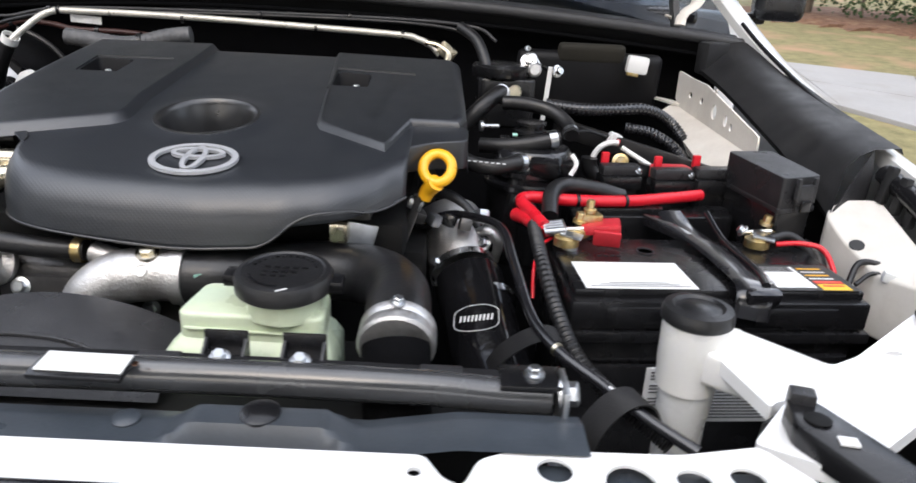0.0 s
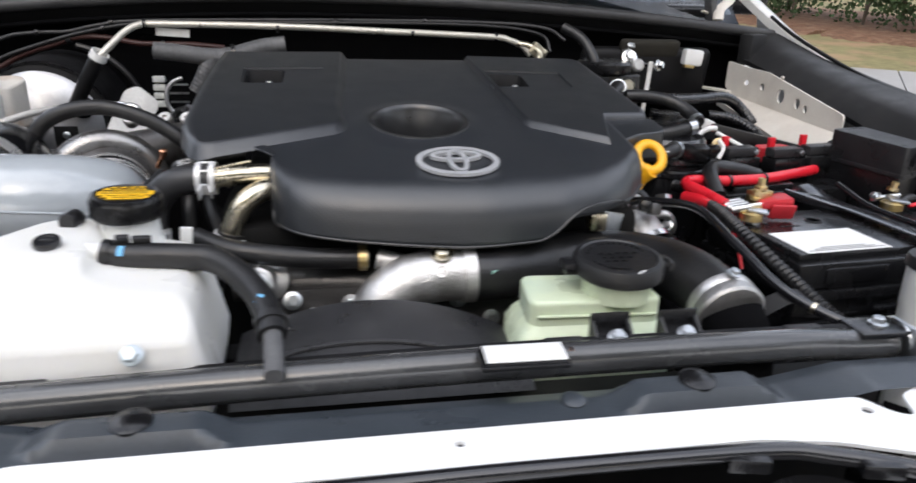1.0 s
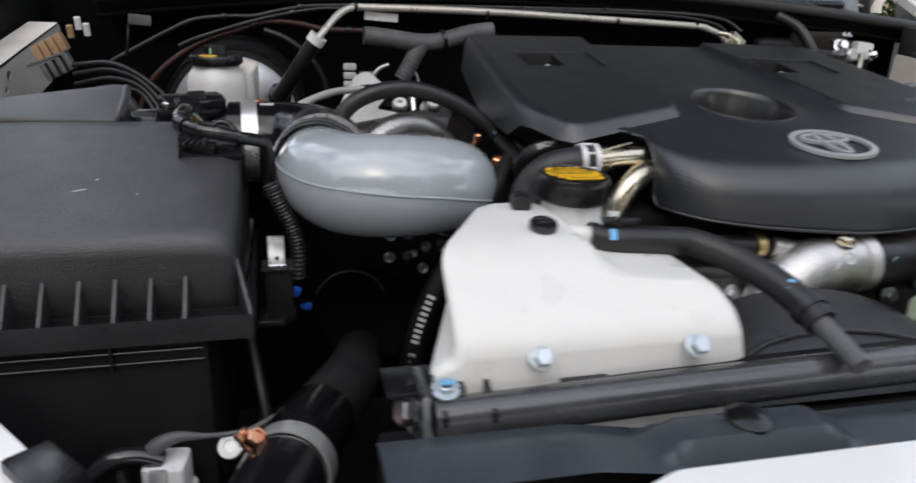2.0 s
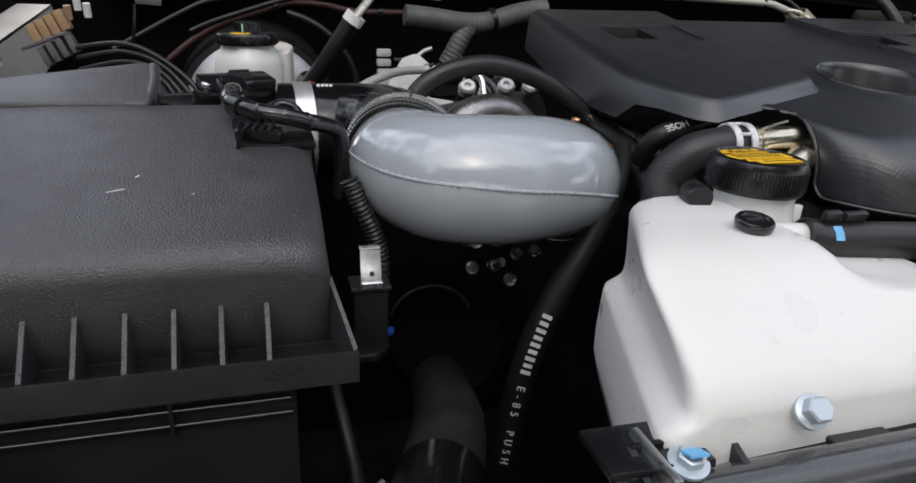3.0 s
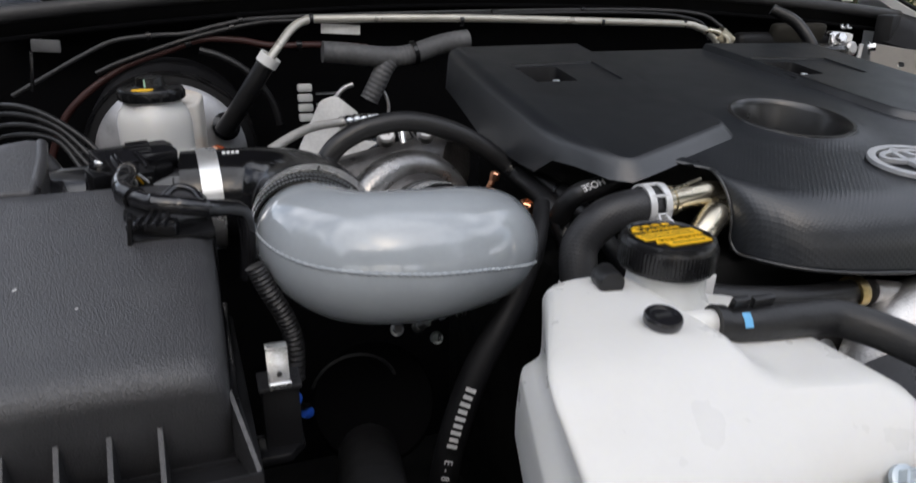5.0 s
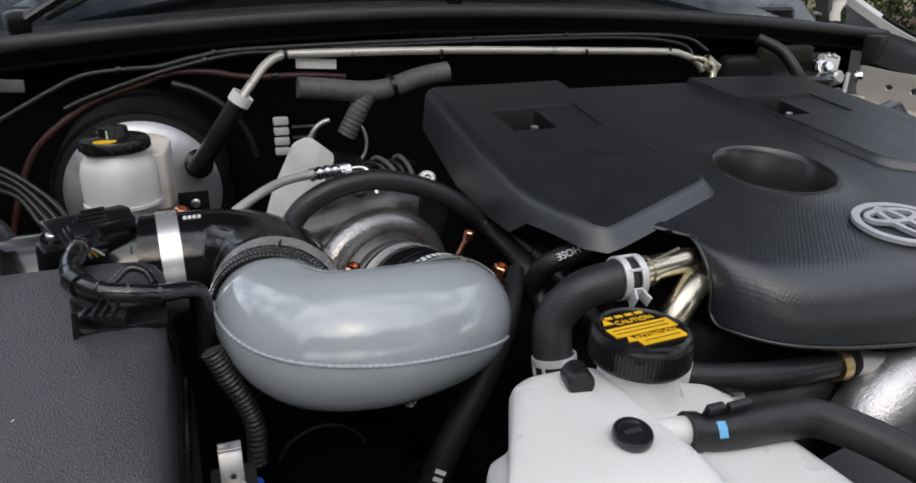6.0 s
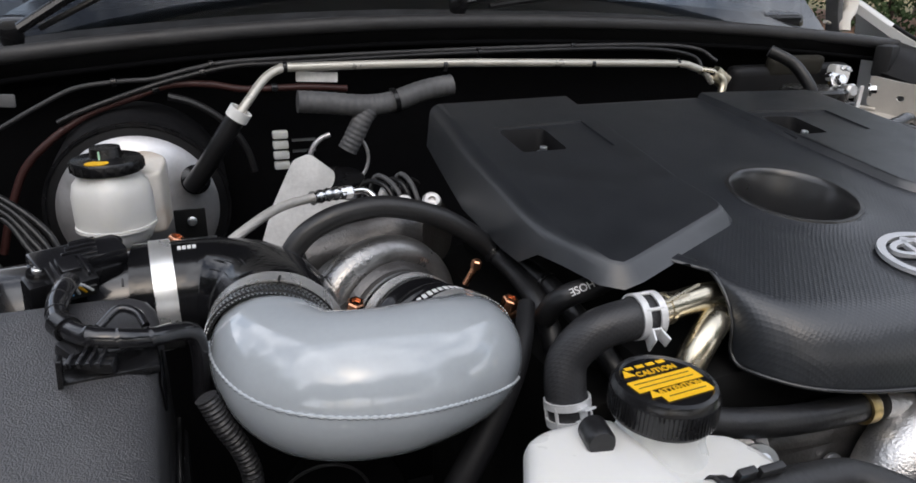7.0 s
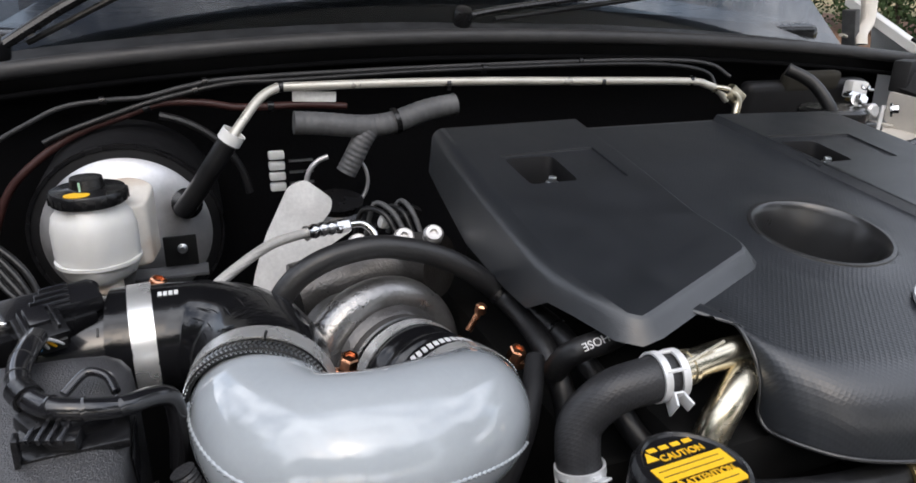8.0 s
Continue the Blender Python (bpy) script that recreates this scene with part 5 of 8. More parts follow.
def turbo():
    t = thing("turbocharger", (-0.61, 0.80, 1.18), "heat-stained turbocharger with a black inlet coupler", "turbocharger")
    ax = Vector((-0.26, 0.95, -0.12))
    base = Vector((-0.608, 0.694, 1.281))
    d = ax.normalized()
    co = part("coupler", tube([base - d * 0.012, base + d * 0.012, base + d * 0.035, base + d * 0.066], lambda u: 0.0420 + (0.0018 * math.cos((u - 0.40) * 30) if u > 0.40 else 0.0018), 48, 16), M_SILICONE, t, "glossy black silicone coupler")
    part("liner", band(base - d * 0.011, d, 0.0398, 0.006, 0.0034), M_INK, t, "woven clamp liner")
    part("liner_weave", liner_beads(base - d * 0.011, d, 0.0433, 0.006), M_ZINC, t, smooth=False)
    rings_clamp(t, base + d * 0.000, d, 0.0436, 0.013, tbolt=((-0.561, 0.722, 1.284), (-0.557, 0.715, 1.305)))
    rings_clamp(t, base + d * 0.058, d, 0.0436, 0.010)
    part("clamp_bolt", tube([(-0.575, 0.763, 1.300), (-0.568, 0.762, 1.313), (-0.566, 0.761, 1.318)], 0.0026, 10, 3), M_COPPER, t)
    part("clamp_nut", lathe([(0.0042, 0), (0.0042, 0.006), (0.003, 0.007), (0, 0.007)], 6, aim((-0.567, 0.7615, 1.314), (0.15, -0.2, 1))), M_COPPER, t)
    u0 = d.cross(Vector((0, 0, 1))).normalized()
    v0 = u0.cross(d).normalized()
    for k in range(15):
        a = radians(-30 + 6.0 * k)
        u = u0 * math.sin(a) + v0 * math.cos(a)
        part("logo_bar", block((0.0030, 0.0062 if k % 3 else 0.0070, 0.0006), along_skin(base + d * 0.0145 + u * 0.0438, u, d) @ Matrix.Rotation(radians(-14), 4, "Z"), 0), M_INKW, co, smooth=False)
    h = base + d * 0.068
    part("compressor_cover", lathe([(0.036, 0), (0.0430, 0.001), (0.0440, 0.004), (0.0440, 0.010), (0.048, 0.014), (0.054, 0.028)], 48, aim(h, d)), M_TURBO, t)
    part("inlet_rim", band(h + d * 0.001, d, 0.0425, 0.003, 0.0018), M_ZINC, t)
    # volute: swelling ring round the wheel
    vol = []
    u, v = d.cross(Vector((0, 0, 1))).normalized(), None
    v = u.cross(d).normalized()
    c = h + d * 0.030
    for k in range(17):
        a = radians(-70 + 20 * k)
        vol.append(c + (u * math.cos(a) + v * math.sin(a)) * 0.054)
    part("volute", tube(vol, lambda s: 0.011 + 0.007 * s, 24, 6), M_SCROLL, t)
    part("housing", lathe([(0.056, 0), (0.050, 0.015), (0.032, 0.025), (0.030, 0.045), (0.038, 0.05), (0.040, 0.07)], 36, aim(h + d * 0.03, d)), M_TURBO, t)
    part("actuator_bracket", block((0.022, 0.006, 0.05), pose(-0.662, 0.795, 1.270, 20, -15, 20), 0.002), M_TURBO, t)
    for p in ((-0.655, 0.838, 1.252), (-0.640, 0.850, 1.246)):
        part("bolt", bolt_head(p, (-0.3, -0.7, 0.8), 0.007, 0.012, 1.6), M_ZINC, t)
    return t


turbo().location += Vector((0.0195, -0.004, -0.0350))


# ---- under and in front of the cover ----
def engine_block():
    t = thing("engine_block", (-0.25, 0.80, 0.80), "dark dusty engine block under the cover", "engine")
    # block and head near-black: shade under the cover is in the colour
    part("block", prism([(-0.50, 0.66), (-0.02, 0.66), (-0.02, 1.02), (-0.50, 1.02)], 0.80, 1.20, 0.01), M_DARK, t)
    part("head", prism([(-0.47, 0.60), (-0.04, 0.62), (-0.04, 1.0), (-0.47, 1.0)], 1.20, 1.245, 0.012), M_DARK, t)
    part("front_case", prism([(-0.43, 0.575), (-0.12, 0.575), (-0.12, 0.66), (-0.43, 0.66)], 0.85, 1.19, 0.01), M_TURBO, t)
    for k in range(9):
        x = -0.42 + 0.035 * k
        part("case_bolt", bolt_head((x, 0.572, 1.150 + 0.012 * (k % 3)), (0, -1, 0.2), 0.006, 0.008), M_ZINC, t)
    part("coolant_cross_pipe", tube([(-0.46, 0.60, 1.186), (-0.40, 0.598, 1.187), (-0.33, 0.592, 1.186), (-0.27, 0.585, 1.182)], 0.016, 20, 6), M_TURBO, t)
    part("thermostat", lathe([(0.020, 0), (0.022, 0.006), (0.014, 0.012), (0.012, 0.024), (0, 0.026)], 24, aim((-0.425, 0.588, 1.196), (-0.4, -0.8, 0.35))), M_ALU, t)
    part("flange_bolt", bolt_head((-0.432, 0.560, 1.205), (-0.3, -0.9, 0.3), 0.009, 0.010), M_ZINC, t)
    part("flange_bolt", bolt_head((-0.405, 0.575, 1.178), (0.1, -0.9, 0.4), 0.006, 0.008), M_ZINC, t)
    part("cover_bracket", block((0.07, 0.02, 0.012), pose(-0.105, 0.60, 1.262), 0.004), M_TURBO, t)
    part("clamp_block", block((0.018, 0.018, 0.02), pose(-0.10, 0.59, 1.245), 0.004), M_GOLD, t)
    part("bracket", block((0.03, 0.004, 0.03), pose(-0.082, 0.60, 1.235, 0, 15, 20), 0.001), M_ZINC, t)
    return t


engine_block()


def alu_pipe():
    t = thing("intake_casting", (-0.27, 0.55, 1.16), "cast aluminium intake pipe with a yellow plug", "intake pipe")
    part("casting", tube([(-0.330, 0.545, 1.165), (-0.318, 0.548, 1.188), (-0.295, 0.552, 1.203), (-0.265, 0.555, 1.207), (-0.235, 0.556, 1.207)], lambda u: 0.0255, 28, 8), M_ALU, t)
    part("collar", band((-0.240, 0.556, 1.207), (1, 0.02, 0.02), 0.0250, 0.012, 0.003), M_ALU, t)
    part("boss", tube([(-0.325, 0.565, 1.222), (-0.29, 0.560, 1.215)], 0.010, 18, 3), M_ALU, t)
    part("plug", bolt_head((-0.266, 0.546, 1.231), (0, -0.35, 1), 0.007, 0.006), M_GOLD, t)
    for k, x in enumerate((-0.300, -0.284, -0.268)):
        part("cast_mark", lathe([(0.0062, 0), (0.0058, 0.0008), (0.0045, 0.0008), (0.004, 0.0003), (0, 0.0003)], 20, aim((x, 0.5315 + 0.0008 * k, 1.2135 + 0.0030 * k), (-0.25 + 0.1 * k, -0.85, 0.5))), M_ALU, t)
    return t


alu_pipe()
big = hose("intercooler_hose", [(-0.245, 0.556, 1.206), (-0.21, 0.560, 1.205), (-0.16, 0.580, 1.203), (-0.11, 0.592, 1.203), (-0.065, 0.575, 1.206), (-0.040, 0.530, 1.212), (-0.034, 0.480, 1.214), (-0.032, 0.445, 1.208)], lambda u: 0.026 + 0.003 * math.sin(3 * u), M_RUBBER, "large dusty black rubber intercooler hose", n=8)
part("end_clamp", lathe([(0.0285, -0.013), (0.0305, -0.012), (0.031, -0.006), (0.0295, -0.003), (0.031, 0.001), (0.031, 0.008), (0.0288, 0.010)], 40, aim((-0.032, 0.448, 1.209), (0, -1, -0.25))), M_ALU, big)
part("clamp_screw", bolt_head((-0.032, 0.446, 1.2425), (0.2, -0.2, 1), 0.004, 0.005), M_ZINC, big)
part("inlet", tube([(-0.032, 0.440, 1.207), (-0.030, 0.425, 1.190), (-0.028, 0.418, 1.150)], 0.0268, 28, 5), M_FELTSHADE, big)
mk = bmesh.new()
part("mint_mark", moved(block((0.009, 0.0006, 0.005), pose(0, 0, 0), 0), aim((-0.217, 0.5345, 1.2155), (0.1, -0.2, 1))), M_MINT, big, smooth=False)
mk.free()
hose("breather_hose", [(-0.490, 0.590, 1.240), (-0.46, 0.575, 1.233), (-0.42, 0.568, 1.228), (-0.38, 0.567, 1.224), (-0.332, 0.567, 1.2225)], 0.0098, M_RUBBER, "black rubber breather hose with a brass clip", [(0.98, 0.008, 0.0022, M_BRASS, "clip")])
hose("bypass_hose", [(-0.470, 0.605, 1.222), (-0.45, 0.60, 1.205), (-0.43, 0.598, 1.192), (-0.40, 0.598, 1.187)], 0.013, M_RUBBER, "short black rubber bypass hose", [(0.5, 0.006, 0.0012, M_ZINC, "clip")])


def shroud():
    t = thing("fan_shroud", (-0.33, 0.45, 1.05), "matt black plastic fan shroud behind the crossbar", "fan shroud")
    bm = bmesh.new()
    nx = 48
    rows = []
    for i in range(nx + 1):
        x = -0.445 + 0.235 * i / nx
        top = 1.203 - 2.2 * (x + 0.335) ** 2
        rows.append([bm.verts.new((x, y, z)) for y, z in ((0.412, 1.165), (0.43, 1.178), (0.47, min(top, 1.192)), (0.515, top), (0.522, top - 0.012), (0.522, 1.05))])
    for a, b in zip(rows, rows[1:]):
        for k in range(5):
            bm.faces.new((a[k], b[k], b[k + 1], a[k + 1]))
    part("shell", bm, M_BOX, t)
    arc = []
    for k in range(13):
        a = radians(15 + 150 * k / 12)
        arc.append((-0.345 + 0.085 * math.cos(a), 0.432 + 0.030 * math.sin(a), 1.180 + 0.010 * math.sin(a)))
    part("ring_ridge", tube(arc, 0.0022, 8, 4), M_BOX, t)
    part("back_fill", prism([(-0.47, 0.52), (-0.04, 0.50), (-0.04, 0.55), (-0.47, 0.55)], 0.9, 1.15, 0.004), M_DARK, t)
    return t


shroud()


def reservoir():
    t = thing("fluid_reservoir", (-0.155, 0.47, 1.17), "pale green plastic fluid reservoir with a wide black cap", "reservoir")
    up = rounded([(-0.207, 0.452), (-0.090, 0.449), (-0.093, 0.505), (-0.201, 0.512)], 0.012)
    lo = rounded([(-0.220, 0.442), (-0.080, 0.438), (-0.083, 0.515), (-0.212, 0.52)], 0.012)
    bm = bmesh.new()
    rows = [[bm.verts.new((x, y, z)) for x, y in ring] for ring, z in ((lo, 1.150), (lo, 1.184), ([((a + c) / 2, (b + d) / 2) for (a, b), (c, d) in zip(lo, up)], 1.194), (up, 1.200), (up, 1.222))]
    for a, b in zip(rows, rows[1:]):
        for i in range(len(a)):
            j = (i + 1) % len(a)
            bm.faces.new((a[i], a[j], b[j], b[i]))
    bm.faces.new(rows[0][::-1])
    bm.faces.new(rows[-1])
    bmesh.ops.recalc_face_normals(bm, faces=bm.faces)
    bevel(bm, 0.004, 3, [e for e in bm.edges if e.calc_face_angle(0) > radians(60)])
    part("body", bm, M_GREEN, t)
    part("seam", tube([(-0.200, 0.4505, 1.2095), (-0.15, 0.4490, 1.209), (-0.097, 0.4485, 1.208)], 0.0014, 8, 4), M_GREEN, t)
    cm = aim((-0.125, 0.473, 1.2375), (0, -0.06, 1))
    part("filler_neck", lathe([(0.030, 1.218), (0.030, 1.238)], 32, pose(-0.125, 0.472, 0)), M_GREEN, t)
    c = part("cap", lathe([(0.0, 0), (0.036, 0.0), (0.0385, 0.002), (0.0390, 0.012), (0.0370, 0.0155), (0.033, 0.0165), (0.0315, 0.0152), (0.0, 0.0145)], 56, cm), M_RUBBER, t, "wide black screw cap")
    part("tab", block((0.014, 0.018, 0.010), cm @ pose(-0.041, 0.004, 0.006), 0.002), M_BLACK, c)
    part("tab", block((0.014, 0.018, 0.010), cm @ pose(0.041, 0.0, 0.006), 0.002), M_BLACK, c)
    for k in range(26):
        a = radians(200 + 140 * k / 25) if k < 13 else radians(20 + 140 * (k - 13) / 12)
        part("raised_mark", block((0.0026, 0.0030, 0.0006), cm @ Matrix.Rotation(a, 4, "Z") @ pose(0.0265, 0, 0.0152), 0), M_BLACK, c, smooth=False)
    for i, y in enumerate((0.006, -0.002, -0.009)):
        for k in range(5 - i):
            part("raised_mark", block((0.005, 0.0025, 0.0006), cm @ pose(-0.014 + 0.0075 * k, y, 0.0150), 0), M_BLACK, c, smooth=False)
    part("arrow", block((0.009, 0.0016, 0.0006), cm @ pose(0.006, -0.0345, 0.0165, 0, 0, 35), 0), M_INKW, c, smooth=False)
    for x in (-0.1535, -0.0965):
        b = part("bracket", block((0.030, 0.022, 0.0025), pose(x, 0.402, 1.214, 8), 0.001), M_BLACK, t)
        part("bracket_back", block((0.032, 0.0025, 0.020), pose(x, 0.413, 1.2195), 0.001), M_BLACK, b)
        for s in (-0.0145, 0.0145):
            part("bracket_side", prism([(x + s - 0.001, 0.382), (x + s + 0.001, 0.382), (x + s + 0.001, 0.416), (x + s - 0.001, 0.416)], 1.198, lambda u, v: 1.203 + 0.70 * (v - 0.382), 0), M_BOX, b)
        part("bolt", bolt_head((x, 0.396, 1.2155), (0, -0.4, 1), 0.0050, 0.007, 1.5), M_ZINC, b)
    return t


reservoir()
card = thing("label_plate", (-0.236, 0.366, 1.2220), "small white label plate lying on the crossbar", "label plate")
part("holder", block((0.063, 0.0235, 0.004), pose(-0.2360, 0.3662, 1.2210, 6, 0, -1), 0.0012), M_BLACK, card)
part("face", block((0.058, 0.0205, 0.0012), pose(-0.2345, 0.3686, 1.2243, 6, 0, -1), 0.0004), M_LABEL, card, "blank white face")
part("edge_mark", block((0.003, 0.004, 0.001), pose(-0.2005, 0.3690, 1.2248, 6), 0), M_COPPER, card, smooth=False)


# ---- hoses round the turbo and tank ----
rh = hose("radiator_hose", [(-0.474, 0.628, 1.286), (-0.492, 0.626, 1.286), (-0.515, 0.629, 1.280), (-0.531, 0.633, 1.262), (-0.535, 0.629, 1.245), (-0.534, 0.624, 1.228), (-0.530, 0.618, 1.205), (-0.524, 0.612, 1.180)], 0.0138, M_MESH, "black woven-texture radiator hose with spring clamps", n=8)


def spring_clamp(parent, at, axis, r, up):
    """A flat spring clamp with its two bent ears."""
    a = Vector(axis).normalized()
    u = (Vector(up) - a * Vector(up).dot(a)).normalized()
    w = a.cross(u)
    clamp = part("clamp", band(Vector(at) - a * 0.0062, a, r, 0.0050, 0.0015), M_CLIP, parent, "pale steel spring clamp")
    part("clamp_band", band(Vector(at) + a * 0.0062, a, r, 0.0050, 0.0015), M_CLIP, clamp)
    for k in (70, 130, 180, 230, 290):
        o = u * math.cos(radians(k)) + w * math.sin(radians(k))
        m = aim(Vector(at) + o * (r + 0.0006), a)
        part("clamp_link", tube([Vector(at) + o * (r + 0.0006) - a * 0.0062, Vector(at) + o * (r + 0.0006) + a * 0.0062], 0.0013, 8, 2), M_CLIP, clamp)
    for s, lean, wide in ((-0.0040, -0.25, 0.013), (0.0052, 0.30, 0.009)):
        z = (u + a * lean).normalized()
        y = w.cross(z).normalized()
        p = Vector(at) + u * (r + 0.0045) + a * s
        m = Matrix(((w.x, -y.x, z.x, p.x), (w.y, -y.y, z.y, p.y), (w.z, -y.z, z.z, p.z), (0, 0, 0, 1)))
        part("clamp_ear", block((wide, 0.0016, 0.0095), m, 0.0006), M_CLIP, clamp)
    part("clamp_link", block((0.0060, 0.0135, 0.0014), aim(Vector(at) + u * (r + 0.0012), u), 0.0004), M_CLIP, clamp)


spring_clamp(rh, (-0.481, 0.6265, 1.2867), (1, -0.02, 0.0), 0.0141, (0.1, -0.9, -0.5))
spring_clamp(rh, (-0.534, 0.624, 1.228), (-0.06, 0.25, 1), 0.0141, (0.2, -1, 0))
gp = hose("coolant_pipe", [(-0.486, 0.626, 1.2865), (-0.45, 0.631, 1.288), (-0.415, 0.638, 1.286), (-0.385, 0.650, 1.270)], 0.0100, M_GOLD, "yellow-zinc steel coolant pipe under the cover")
part("rim", band((-0.462, 0.6295, 1.2875), (1, 0.12, 0.02), 0.0095, 0.003, 0.0018), M_GOLD, gp)
part("wire", tube([(-0.475, 0.618, 1.297), (-0.455, 0.622, 1.301), (-0.440, 0.626, 1.303)], 0.0012, 8, 4), M_GOLD, gp)
hose("coolant_pipe", [(-0.405, 0.640, 1.268), (-0.425, 0.622, 1.276), (-0.442, 0.612, 1.270), (-0.454, 0.608, 1.255), (-0.462, 0.606, 1.232), (-0.466, 0.605, 1.215)], 0.0105, M_GOLD, "bent yellow-zinc steel coolant pipe")
lh = hose("coolant_hose", [(-0.460, 0.6065, 1.239), (-0.463, 0.606, 1.229), (-0.470, 0.604, 1.212), (-0.482, 0.602, 1.190), (-0.49, 0.60, 1.16)], 0.0132, M_RUBBER, "short black coolant hose with a pale spring clamp")
spring_clamp(lh, (-0.4635, 0.606, 1.228), (0.35, 0.02, 1), 0.0136, (-0.3, -1, 0))
tb = hose("breather_pipe", [(-0.692, 0.786, 1.268), (-0.690, 0.787, 1.288), (-0.682, 0.788, 1.303), (-0.668, 0.789, 1.315), (-0.645, 0.790, 1.3240), (-0.612, 0.791, 1.3265), (-0.574, 0.791, 1.3160), (-0.543, 0.790, 1.2985), (-0.518, 0.783, 1.2770), (-0.513, 0.750, 1.2700), (-0.513, 0.715, 1.2620), (-0.511, 0.690, 1.240), (-0.508, 0.675, 1.20)], 0.0086, M_RUBBER, "black rubber hose arching over the turbocharger", [(0.665, 0.004, 0.001, M_BLACK, "tie")])
part("end_clip", band((-0.6905, 0.7868, 1.281), (0.1, 0.05, 1), 0.0087, 0.007, 0.0015), M_COPPER, tb)
hose("vacuum_hose", [(-0.508, 0.775, 1.275), (-0.500, 0.735, 1.272), (-0.496, 0.705, 1.265), (-0.488, 0.675, 1.250), (-0.478, 0.65, 1.228), (-0.46, 0.63, 1.205)], 0.008, M_RUBBER, "thin black vacuum hose beside the cover", [(0.25, 0.003, 0.001, M_BLACK, "tie")])
lk = hose("oil_hose", [(-0.520, 0.690, 1.262), (-0.518, 0.680, 1.277), (-0.511, 0.672, 1.2865), (-0.494, 0.671, 1.2905), (-0.474, 0.674, 1.2960), (-0.452, 0.680, 1.298)], 0.0083, M_RUBBER, "black hose with pale printed lettering under the cover")
words("HOSE", 0.0078, along((-0.485, 0.6720, 1.2930), (-0.512, 0.671, 1.2865), 0.72, 0.0088, (-0.1, -0.75, 0.7)), M_INKW, lk)
fu = hose("fuel_hose", [(-0.535, 0.690, 1.275), (-0.549, 0.666, 1.262), (-0.563, 0.650, 1.245), (-0.585, 0.640, 1.21), (-0.610, 0.632, 1.175), (-0.626, 0.630, 1.135), (-0.634, 0.635, 1.09), (-0.638, 0.645, 1.03)], lambda u: 0.0062 + 0.0046 * min(1.0, u * 1.6), M_SEALSHADE, "black rubber hose with white printed lettering", n=8)
fl = curve_through([(-0.535, 0.690, 1.275), (-0.549, 0.666, 1.262), (-0.563, 0.650, 1.245), (-0.585, 0.640, 1.21), (-0.610, 0.632, 1.175), (-0.626, 0.630, 1.135), (-0.634, 0.635, 1.09), (-0.638, 0.645, 1.03)], 32)
for k in range(9):
    i = 136 + 4 * k
    part("logo_bar", block((0.0030, 0.0066 if k % 2 else 0.0074, 0.0005), along(fl[i], fl[i + 4], 0.5, 0.0115, (-0.30, -0.9, 0.25)), 0), M_INKW, fu, smooth=False)
for k, ch in enumerate("E-85 PUSH"):
    i = 178 + 5 * k
    if ch != " ":
        words(ch, 0.0088, along(fl[i], fl[i + 4], 0.5, 0.0116, (-0.30, -0.9, 0.25)), M_INKW, fu)
words("P.250", 0.0075, along((-0.542, 0.678, 1.268), (-0.575, 0.644, 1.225), 0.55, 0.0082, (-0.3, -0.6, 0.75)), M_INKW, fu)
hose("loom_branch", [(-0.755, 0.662, 1.262), (-0.748, 0.660, 1.244), (-0.739, 0.660, 1.224), (-0.734, 0.660, 1.203), (-0.735, 0.662, 1.175)], ridged(0.0062, 0.0006, 26), M_MESH, "corrugated grey-black loom beside the air box", n=24)
hose("loom_branch", [(-0.785, 0.62, 1.20), (-0.775, 0.60, 1.14), (-0.765, 0.57, 1.09), (-0.76, 0.55, 1.03)], 0.005, M_RUBBER, "thin black loom hanging beside the air box")
pl = thing("sensor_plug", (-0.732, 0.66, 1.14), "bright blue sensor plug in the dark bay", "plug")
part("upper_plug", block((0.007, 0.008, 0.009), pose(-0.737, 0.650, 1.165, 10, 20, 10), 0.003), M_BLUE, pl)
part("lower_plug", lathe([(0.0, 0), (0.0042, 0), (0.0046, 0.004), (0.003, 0.009), (0, 0.010)], 16, aim((-0.727, 0.668, 1.142), (-0.5, -0.7, 0.4))), M_BLUE, pl)
part("stem", tube([(-0.738, 0.652, 1.16), (-0.732, 0.66, 1.152), (-0.727, 0.67, 1.145)], 0.003, 8, 3), M_BLACK, pl)
lower = hose("charge_hose", [(-0.675, 0.72, 1.06), (-0.688, 0.64, 1.085), (-0.702, 0.58, 1.105), (-0.726, 0.51, 1.120), (-0.745, 0.445, 1.132), (-0.768, 0.38, 1.135)], 0.0255, M_MATT, "thick black charge-air hose low in the bay", n=8)
part("sleeve", tube([(-0.724, 0.515, 1.119), (-0.735, 0.480, 1.1265), (-0.745, 0.445, 1.132), (-0.766, 0.385, 1.135)], 0.0278, 32, 5), M_SILICONE, lower)
rings_clamp(lower, (-0.745, 0.445, 1.132), (-0.32, -0.93, 0.13), 0.0281, 0.015, tbolt=((-0.774, 0.456, 1.146), (-0.764, 0.443, 1.160)))
sump = thing("idler_cover", (-0.68, 0.72, 1.08), "round black pulley cover deep in the bay", "pulley cover")
# disc in the shade black, so that only its rim shows
part("disc", lathe([(0.0, 0), (0.050, 0.0), (0.053, -0.004), (0.053, -0.03)], 36, aim((-0.665, 0.73, 1.10), (-0.1, -0.8, 0.6))), M_FELTSHADE, sump)
